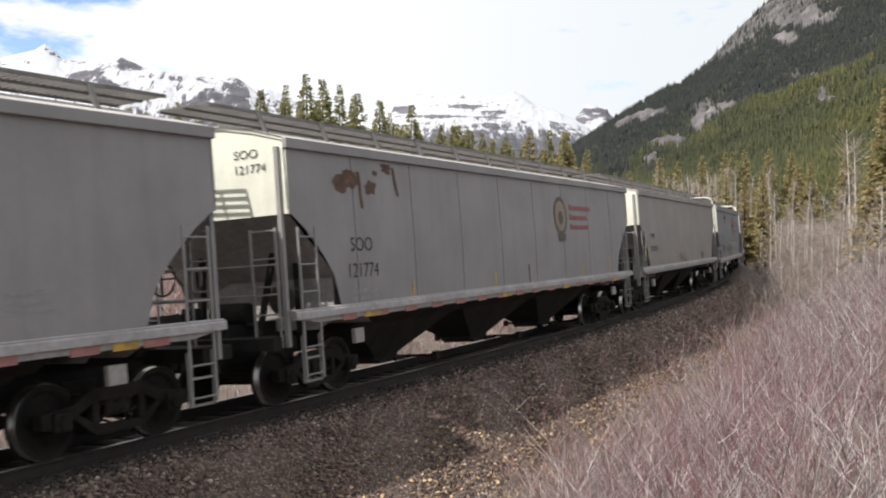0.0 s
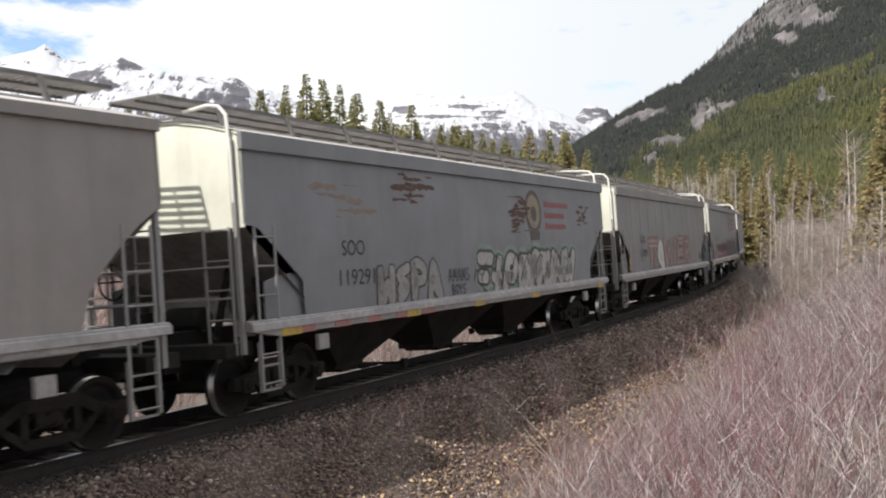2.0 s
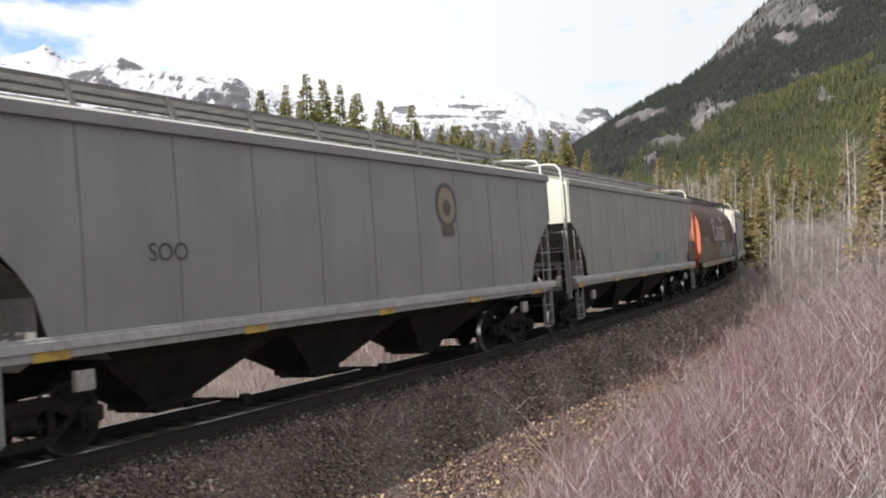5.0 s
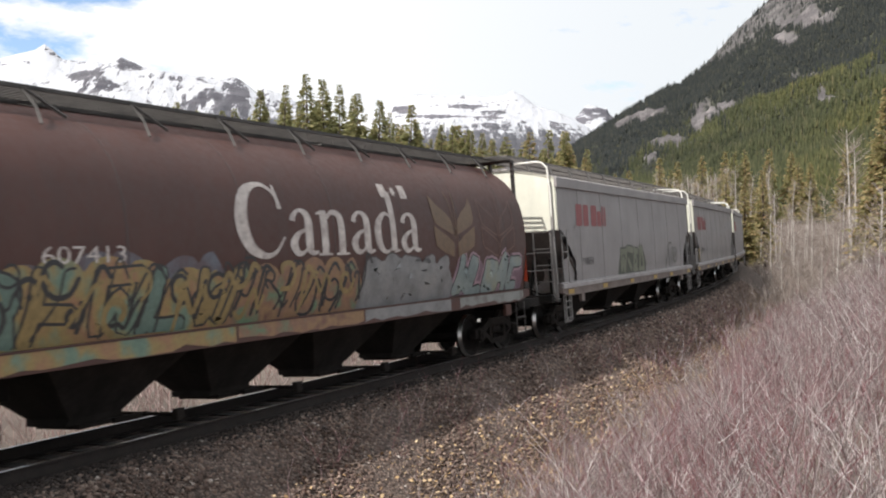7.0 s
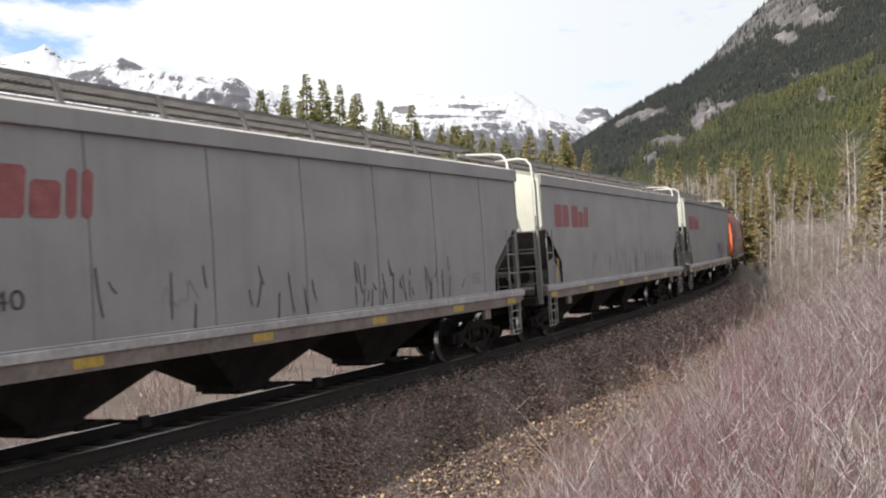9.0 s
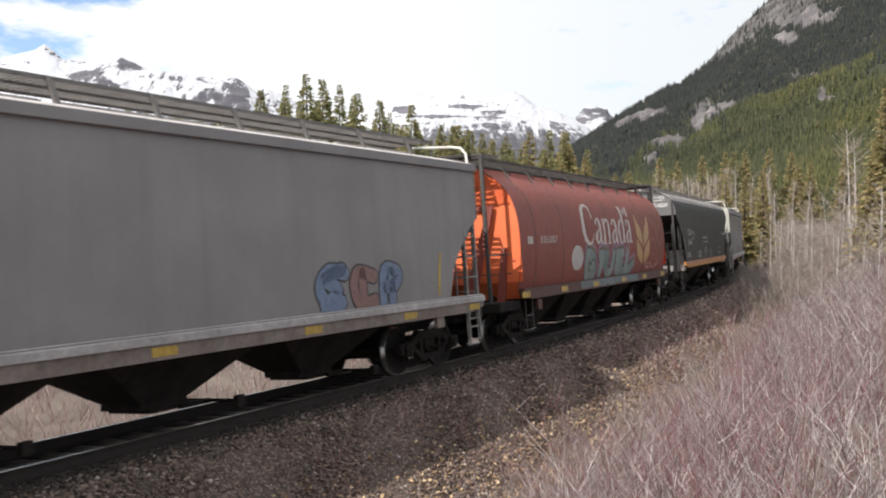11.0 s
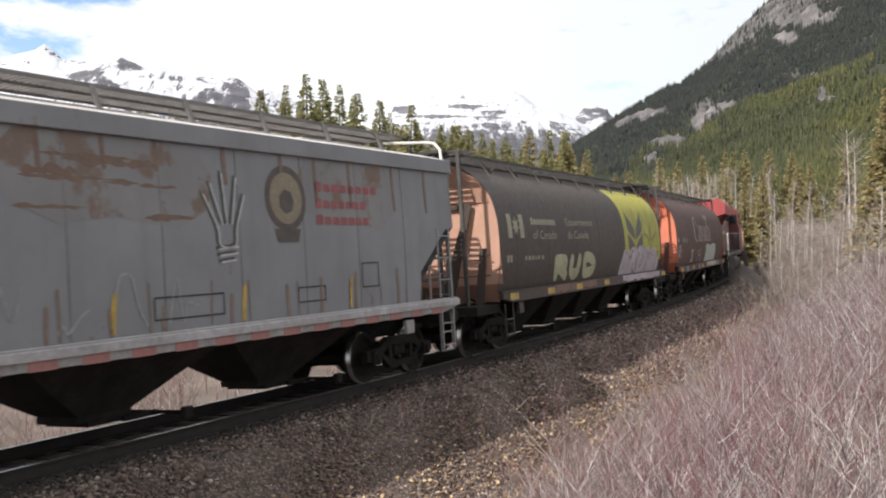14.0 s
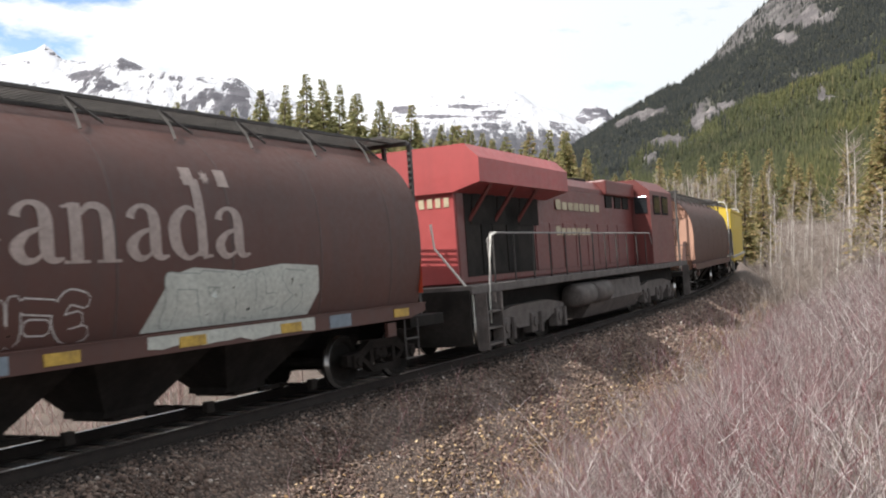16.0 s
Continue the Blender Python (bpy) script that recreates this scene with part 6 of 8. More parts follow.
# bare skeletons of hand-drawn capitals
HAND = {
    "A": [[(0.02, 0), (0.45, 1), (0.9, 0)], [(0.2, 0.38), (0.75, 0.4)]],
    "B": [[(0.14, 0), (0.14, 0.97), (0.7, 0.92), (0.76, 0.7), (0.45, 0.53), (0.82, 0.4), (0.84, 0.15), (0.6, 0.02), (0.14, 0.02)]],
    "D": [[(0.14, 0), (0.14, 0.97), (0.62, 0.92), (0.88, 0.55), (0.7, 0.12), (0.14, 0.02)]],
    "E": [[(0.95, 0.95), (0.18, 0.95)], [(0.16, 0.95), (0.12, 0.5), (0.14, 0.05)], [(0.14, 0.05), (0.95, 0.06)], [(0.15, 0.5), (0.8, 0.52)]],
    "F": [[(0.98, 0.9), (0.5, 0.95), (0.1, 0.88)], [(0.3, 0.9), (0.34, 0.45), (0.2, 0.0)], [(0.3, 0.5), (0.75, 0.55)]],
    "G": [[(0.85, 0.85), (0.45, 0.98), (0.12, 0.6), (0.3, 0.05), (0.85, 0.1), (0.88, 0.45), (0.55, 0.45)]],
    "H": [[(0.1, 0), (0.15, 1)], [(0.12, 0.5), (0.85, 0.55)], [(0.82, 0), (0.9, 1)]],
    "L": [[(0.3, 1), (0.22, 0.45), (0.06, 0.06)], [(0.06, 0.08), (0.5, 0.12), (0.96, 0.4)]],
    "M": [[(0.05, 0), (0.12, 1), (0.5, 0.3), (0.85, 1), (0.95, 0)]],
    "N": [[(0.1, 0), (0.12, 1)], [(0.12, 1), (0.85, 0.02)], [(0.86, 0), (0.88, 1)]],
    "O": [[(0.5, 1), (0.12, 0.75), (0.12, 0.25), (0.5, 0), (0.88, 0.25), (0.88, 0.75), (0.5, 1)]],
    "R": [[(0.14, 0), (0.14, 0.95)], [(0.14, 0.93), (0.72, 0.93), (0.84, 0.7), (0.6, 0.5), (0.18, 0.48)], [(0.42, 0.46), (0.9, 0.02)]],
    "S": [[(0.85, 0.9), (0.4, 0.98), (0.15, 0.75), (0.5, 0.5), (0.85, 0.28), (0.55, 0.02), (0.1, 0.1)]],
    "T": [[(0.0, 0.9), (1.0, 0.9)], [(0.24, 0.8), (0.22, 0.0)], [(0.66, 0.8), (0.64, 0.1)]],
    "U": [[(0.2, 1), (0.1, 0.35), (0.35, 0.04), (0.7, 0.2), (0.92, 1)]],
    "W": [[(0.03, 1), (0.16, 0.03)], [(0.18, 0.03), (0.42, 0.78)], [(0.44, 0.78), (0.6, 0.03)], [(0.9, 1.0), (0.88, 0.5), (0.86, 0.03)]],
    "Y": [[(0.05, 1), (0.45, 0.5), (0.9, 1)], [(0.45, 0.5), (0.4, 0)]],
}


def hand_word(car, st, body, cells, z0, z1, layers, stripe=None):
    """Hand-painted capitals, each standing between its own two places; layers of (paint, width, depth, shift, rise)."""
    sl = 5 if st is ROUND else 0
    for ch, (a0, a1) in zip(body, cells):
        paths = [[(a0 + (a1 - a0) * u, z0 + (z1 - z0) * v) for u, v in p] for p in HAND[ch]]
        for mat, wd, dep, dx, dz in layers:
            V, F = [], []
            for p in paths:
                vs, fs = ribbon([(u + dx, v + dz) for u, v in p], wd)
                F += [tuple(k + len(V) for k in q) for q in fs]
                V += [(u, min(max(v, st["bottom"] + 0.02), st["top"] - 0.1)) for u, v in vs]
            wrap("graffiti_letter", V, F, st, mat, car, dep, "spray-painted letter " + ch if mat is layers[-1][0] else "", sl)
        if stripe:
            mat, wd, gap, dep = stripe
            for p in paths:
                d = (Vector(p[-1]) - Vector(p[0])).normalized()
                for off in (-gap, gap * 0.8):
                    q = []
                    for i in range(11):
                        t = i / 10 * (len(p) - 1)
                        k = min(int(t), len(p) - 2)
                        c = Vector(p[k]).lerp(Vector(p[k + 1]), t - k)
                        sway = off + 0.022 * math.sin(i * 1.7 + off * 40)
                        q.append((c.x - d.y * sway, max(c.y + d.x * sway, st["bottom"] + 0.03)))
                    V, F = ribbon(q, wd)
                    wrap("paint_stripe", V, F, st, mat, car, dep, "", sl)


def painted_ground(car, st, x0, x1, z0, z1, mat, seed, label, bumps=9, depth=0.005, dip=0.25):
    """A sprayed field with a scalloped top edge."""
    rs = random.Random(seed)
    n_ = bumps * 8
    lift = [rs.uniform(1 - dip, 1.0) for _ in range(bumps + 1)]
    low, top = [], []
    for i in range(n_ + 1):
        u = i / n_ * bumps
        k = min(int(u), bumps - 1)
        arch = math.sin(math.pi * (u - k)) ** 0.6 * 0.16 + lift[k] * (1 - (u - k)) + lift[k + 1] * (u - k) - 0.16
        end = min(1.0, 6 * i / n_ + 0.45, 6 * (n_ - i) / n_ + 0.45)
        low.append((x0 + (x1 - x0) * i / n_, z0))
        top.append((x0 + (x1 - x0) * i / n_ + 0.1 * (z1 - z0), z0 + (z1 - z0) * min(1, arch) * end))
    return wrap("graffiti_ground", low + top, [(i, i + 1, n_ + 2 + i, n_ + 1 + i) for i in range(n_)], st, mat, car, depth, label, 7 if st is ROUND else 0)


def curls(car, st, x0, x1, z0, z1, mat, seed, count, width=0.05, depth=0.0075):
    """Swinging outline strokes: hooks, waves and spirals."""
    rs = random.Random(seed)
    for i in range(count):
        cx, cz = x0 + (x1 - x0) * (i + rs.random()) / count, rs.uniform(z0 + 0.12, z1 - 0.12)
        kind, r = rs.randint(0, 3), rs.uniform(0.14, 0.34)
        if kind == 0:
            a0, sg = rs.uniform(0, 6.28), rs.choice((-1, 1))
            pts = [(cx + r * (1 - 0.09 * j) * math.cos(a0 + sg * 0.75 * j), cz + r * (1 - 0.09 * j) * math.sin(a0 + sg * 0.75 * j)) for j in range(8)]
        elif kind == 1:
            w = rs.uniform(0.3, 0.8)
            pts = [(cx - w / 2 + w * j / 6, cz + 0.12 * math.sin(j * 1.3 + i) + (0.35 * j / 6 - 0.17) * rs.choice((1, 1, -1))) for j in range(7)]
        else:
            pts = [(cx - 0.2 + rs.uniform(-0.1, 0.1), z0 + rs.uniform(0, 0.15)), (cx + rs.uniform(-0.15, 0.1), (z0 + z1) / 2), (cx + 0.15, z1 - rs.uniform(0, 0.2)), (cx + 0.3, z1 - rs.uniform(0.1, 0.3))]
        pts = [(a, min(max(b, z0), z1)) for a, b in pts]
        V, F = ribbon(pts, width * rs.uniform(0.6, 1.3))
        V = [(a, min(max(b, st["bottom"] + 0.01), st["top"] - 0.1)) for a, b in V]
        wrap("spray_outline", V, F, st, mat, car, depth, "", 5 if st is ROUND else 0)


def name_blocks(car, st, x0, x1, z0, z1, mat):
    """A company name as plain upright blocks of its letters' breadth and height."""
    w = x1 - x0
    for i, (a, b, h) in enumerate(((0.0, 0.19, 1.0), (0.225, 0.395, 1.0), (0.48, 0.67, 1.0), (0.69, 0.835, 0.74), (0.862, 0.915, 1.0), (0.94, 0.995, 1.0))):
        c, t, sk = 0.05, z0 + (z1 - z0) * h, 0.1 * (z1 - z0)
        l, r = x0 + w * a, x0 + w * b
        wrap("letter_block", [(l + c, z0), (r - c, z0), (r, z0 + c), (r + sk * h, t - c), (r + sk * h - c, t), (l + sk * h + c, t), (l + sk * h, t - c), (l, z0 + c)], [tuple(range(8))], st, mat, car, 0.008, "row of red letter blocks" if i == 0 else "")


SPRAY = {}


def spray(name, col, rough=0.5):
    if name not in SPRAY:
        SPRAY[name] = rough_mat("spray_" + name, [(0.3, tuple(c * 0.86 for c in col)), (0.7, tuple(min(1, c * 1.08) for c in col))], 1.2, rough, 0, second=14.0)
    return SPRAY[name]


def spray_blend(name, cols, scale=1.6, seed=0.0):
    """Several spray colours fading into one another."""
    if name not in SPRAY:
        m, n, l, b = node_mat("spray_" + name)
        f = noise_node(n, l, scale, 3.0, 0.5, (1.0, 1.0, 0.8 + seed))
        k = len(cols)
        col = ramp_node(n, l, f, [(0.3 + 0.4 * i / (k - 1), c) for i, c in enumerate(cols)])
        g = noise_node(n, l, 16.0, 5.0, 0.65)
        l.new(mix_node(n, l, 0.5, col, ramp_node(n, l, g, [(0.3, (0.6, 0.6, 0.6)), (0.7, (1.15, 1.15, 1.15))]), "MULTIPLY"), b.inputs["Base Color"])
        b.inputs["Roughness"].default_value = 0.55
        SPRAY[name] = m
    return SPRAY[name]


STROKES = [[(0.1, 0), (0.2, 0.5), (0.15, 1)], [(0.15, 0.05), (0.2, 0.95), (0.75, 0.85), (0.7, 0.5), (0.25, 0.45)], [(0.2, 0.5), (0.8, 0.05)], [(0.85, 0.85), (0.35, 0.95), (0.12, 0.5), (0.35, 0.05), (0.85, 0.15)],
           [(0.1, 0.0), (0.45, 1.0), (0.85, 0.0)], [(0.25, 0.4), (0.7, 0.42)], [(0.8, 0.95), (0.25, 0.8), (0.7, 0.45), (0.2, 0.05)], [(0.12, 0.95), (0.3, 0.1), (0.55, 0.6), (0.72, 0.08), (0.9, 0.95)], [(0.1, 0.95), (0.9, 0.9)], [(0.5, 0.95), (0.5, 0.02)],
           [(0.15, 0.0), (0.15, 0.9), (0.8, 0.1), (0.82, 1.0)], [(0.2, 1.0), (0.2, 0.1), (0.85, 0.05)]]


def graffiti(car, st, x0, x1, z0, z1, letters, fills, outline, seed, wide=0.24, edge=0.05, halo=None, slant=0.0):
    """Wild made-up letter forms of fat strokes: a halo, dark outline and coloured fill, each letter a part."""
    rs = random.Random(seed)
    cell = (x1 - x0) / letters
    sl = 5 if st is ROUND else 0
    for i in range(letters):
        forms = rs.sample(STROKES, 3 if wide < 0.2 else 2)
        layers = ([(halo, wide + edge * 5, 0.005)] if halo else []) + [(outline, wide + edge * 2, 0.007), (fills[i % len(fills)], wide, 0.0095)]
        lift, tall = rs.uniform(-0.03, 0.05), rs.uniform(0.86, 1.0)
        jig = [[(rs.uniform(-0.06, 0.06), rs.uniform(-0.05, 0.05)) for _ in f] for f in forms]
        for mat, wd, dep in layers:
            V, F = [], []
            for f, jg in zip(forms, jig):
                pts = []
                for (a, b), (ja, jb) in zip(f, jg):
                    zz = z0 + (z1 - z0) * min(1, max(0, (b + jb) * tall + lift))
                    pts.append((x0 + cell * (i + min(1.1, max(-0.1, a + ja))) + slant * (zz - z0), zz))
                vs, fs = ribbon(pts, wd * (z1 - z0))
                vs = [(a, min(max(b, z0 - 0.02), st["top"] - 0.1)) for a, b in vs]
                F += [tuple(k + len(V) for k in q) for q in fs]
                V += vs
            wrap("graffiti_letter", V, F, st, mat, car, dep, "spray-painted letter form" if mat is not outline else "", sl)


def scrawl(car, st, x0, x1, z0, z1, mat, seed, n_=8, width=0.025):
    """A thin loose spray-can line."""
    rs = random.Random(seed)
    pts = []
    for i in range(n_):
        pts.append((x0 + (x1 - x0) * (i + rs.uniform(0.0, 0.9)) / n_, z0 + (z1 - z0) * (rs.random() if i % 2 else rs.random() ** 3)))
    V, F = ribbon(pts, width)
    V = [(a, max(b, st["bottom"] + 0.02)) for a, b in V]
    wrap("spray_scrawl", V, F, st, mat, car, 0.008, "thin spray-paint scrawl", 5 if st is ROUND else 0)


def strokes(car, st, spots, mat, width=0.02):
    """Short single drips and ticks."""
    for x, z, dx, dz in spots:
        V, F = ribbon([(x, z), (x + dx * 0.4, z + dz * 0.55), (x + dx, z + dz)], width)
        wrap("paint_drip", V, F, st, mat, car, 0.008)


def patch(car, st, x0, x1, z0, z1, mat, seed, bits=9, name="rust_patch", stretch=1.0):
    """Ragged flat blotches."""
    rs = random.Random(seed)
    for b in range(bits):
        cx, cz = rs.uniform(x0, x1), rs.uniform(z0, z1)
        r = rs.uniform(0.08, 0.3) * min(1.0, (x1 - x0) / 1.2)
        k = 16
        ring = []
        for i in range(k):
            q = r * rs.uniform(0.55, 1.15)
            ring.append((cx + stretch * q * math.cos(math.tau * i / k), min(max(cz + q * 0.6 * math.sin(math.tau * i / k), st["bottom"] + 0.02), st["top"] - 0.12)))
        wrap(name, [(cx, cz)] + ring, [(0, 1 + i, 1 + (i + 1) % k) for i in range(k)], st, mat, car, 0.004 + 0.0004 * b, "ragged rust blotch" if b == 0 and name == "rust_patch" else "", 3 if st is ROUND else 0)


def flakes(car, st, x0, x1, z0, z1, mat, seed, n_=26):
    """Paint flaked away in ragged level streaks, thickest in the middle of the area."""
    rs = random.Random(seed)
    for i in range(n_):
        z = rs.uniform(z0, z1)
        k = 1 - abs((z - z0) / (z1 - z0) - 0.6)
        ln, h = (x1 - x0) * rs.uniform(0.12, 0.6) * k, rs.uniform(0.025, 0.11) * k
        x = rs.uniform(x0, x1 - ln)
        m_ = max(4, int(ln / 0.09))
        top = [(x + ln * j / m_, z + h * rs.uniform(0.1, 1.0) * (0.2 if j in (0, m_) else 1)) for j in range(m_ + 1)]
        low = [(x + ln * j / m_, z - h * rs.uniform(0.1, 1.0) * (0.2 if j in (0, m_) else 1)) for j in range(m_ + 1)]
        wrap("flaked_paint", low + top, [(j, j + 1, m_ + 2 + j, m_ + 1 + j) for j in range(m_)], st, mat, car, 0.003 + 0.0003 * i, "rusty streak of flaked paint" if i == 0 else "")


def small_print(car, st, x0, x1, z0, z1, rows, mat, seed):
    """Lines of stencil too small to read, as short plain bars."""
    rs = random.Random(seed)
    sh = Shape()
    h = (z1 - z0) / rows
    for r in range(rows):
        x = x0
        while x < x1:
            w = rs.uniform(0.06, 0.2)
            bar_label(sh, min(x + w / 2, x1), z0 + h * (r + 0.5), w, h * 0.5, st, 0.007)
            x += w + rs.uniform(0.04, 0.12)
    part("stencil_print", sh.mesh("stencil_print", mat), car, "small unreadable stencil print")


def sill_marks(car, L, xs, mat, w=0.5, h=0.13, z=None, y=-1.618):
    z = z or SILL_MID.get(car.name, 1.2)
    for x in xs:
        me = cached(("smark", mat.name, w, h, z, y), lambda: Shape().box(-w / 2, w / 2, y - 0.004, y + 0.01, z - h / 2, z + h / 2).mesh("reflector", mat))
        part("reflector", me, car, m=pose(x, 0, 0))


def sill_paint(car, x0, x1, mat):
    """Spray paint that runs down over the side sill."""
    z = SILL_MID[car.name]
    n_ = max(6, int((x1 - x0) / 0.25))
    rs = random.Random(int(x0 * 10) + 400)
    y = -1.6195 if car.name.startswith("cyl") else -1.6595
    low = [(x0 + (x1 - x0) * i / n_, y, z - (rs.uniform(0.03, 0.11) if y > -1.65 else -0.03)) for i in range(n_ + 1)]
    top = [(p[0], y, z + 0.115) for p in low]
    part("sill_paint", Shape().bridge([low, top]).mesh("sill_paint", mat), car, "spray paint run down over the sill")


def badge(car, st, x, z, r):
    disc(car, st, x, z + r * 0.12, r, M_BADGE, "round_badge", 0.006)
    disc(car, st, x, z + r * 0.12, r * 0.78, spray("badge_tan", (0.2, 0.155, 0.1)), "badge_field", 0.009)
    disc(car, st, x, z + r * 0.02, r * 0.38, M_BADGE, "badge_figure", 0.012, 7)
    wrap("badge_ribbon", [(x - r * 0.5, z - r * 1.2), (x + r * 0.5, z - r * 1.2), (x + r * 0.62, z - r * 0.8), (x - r * 0.62, z - r * 0.8)], [(0, 1, 2, 3)], st, M_BADGE, car, 0.012)


def red_name(car, st, x0, x1, z0, z1):
    """Three lines of red blocks beside the badge."""
    h = (z1 - z0) / 3
    blocks(car, st, x0, x1, z0 + 2.25 * h, z0 + 2.9 * h, [1, .8, .8, .8, .8, .8, .8, .8], M_LETTER_RED, label="row of red letter blocks")
    blocks(car, st, x0, x0 + (x1 - x0) * 0.8, z0 + 1.2 * h, z0 + 1.85 * h, [1, .8, .8, .8, .8, .8, .8], M_LETTER_RED)
    blocks(car, st, x0, x0 + (x1 - x0) * 0.84, z0 + 0.15 * h, z0 + 0.8 * h, [1, .8, .8, .8, .8, .8, .8], M_LETTER_RED)


def flag(car, st, x0, x1, z0, z1, mat):
    w = x1 - x0
    for a, b in ((0, 0.25), (0.75, 1.0)):
        wrap("flag_bar", [(x0 + a * w, z0), (x0 + b * w, z0), (x0 + b * w, z1), (x0 + a * w, z1)], [(0, 1, 2, 3)], st, mat, car, 0.008, "", 3)
    cx, cz, r = x0 + w / 2, (z0 + z1) / 2, min(w * 0.24, (z1 - z0) * 0.45)
    star = [(cx, cz)] + [(cx + r * (1 if i % 2 == 0 else 0.45) * math.sin(math.tau * i / 14), cz + r * (1 if i % 2 == 0 else 0.45) * math.cos(math.tau * i / 14)) for i in range(14)]
    wrap("flag_leaf", star, [(0, 1 + i, 1 + (i + 1) % 14) for i in range(14)], st, mat, car, 0.008, "", 2)


def wheat(car, st, x0, x1, z0, z1, mat, solid=True):
    """A painted wheat ear: two tall pointed leaves over two low ones, parted by a stem."""
    cx, w, h = (x0 + x1) / 2, (x1 - x0) / 2, z1 - z0
    upper = [(1.0, 1.0), (1.02, 0.8), (1.0, 0.63), (0.9, 0.53), (0.5, 0.43), (0.09, 0.35), (0.1, 0.5), (0.18, 0.62), (0.42, 0.74), (0.72, 0.84)]
    low = [(1.0, 0.5), (1.0, 0.34), (0.95, 0.16), (0.55, 0.06), (0.09, -0.02), (0.09, 0.22), (0.45, 0.35), (0.75, 0.43)]
    for sx in (-1, 1):
        for shp in (upper, low):
            pts = [(cx + sx * u * w, z0 + v * h) for u, v in shp]
            if solid:
                wrap("wheat_leaf", pts, [tuple(range(len(pts)))], st, mat, car, 0.008, "painted wheat leaf", 8)
            else:
                V, F = ribbon(pts + pts[:1], 0.035)
                wrap("wheat_line", V, F, st, mat, car, 0.008, "", 6)
        V, F = ribbon([(cx + sx * 0.03, z0 + h * 0.3), (cx + sx * 0.06, z0 + h * 0.7), (cx + sx * 0.16, z0 + h * 1.08)], 0.03)
        wrap("wheat_line", V, F, st, mat, car, 0.0085, "", 6)


def end_word(car, x, body, y0, y1, z0, z1, mat):
    """A word on the end sheet that faces back along the line."""
    v, f = text_2d(body)
    # seen from -X the near side (-Y) lies on the right hand
    sh = Shape().add([(x, y0 + (y1 - y0) * a, z0 + (z1 - z0) * b) for a, b in v], f)
    part("end_lettering", sh.mesh("end_lettering", mat), car, "painted word " + body)




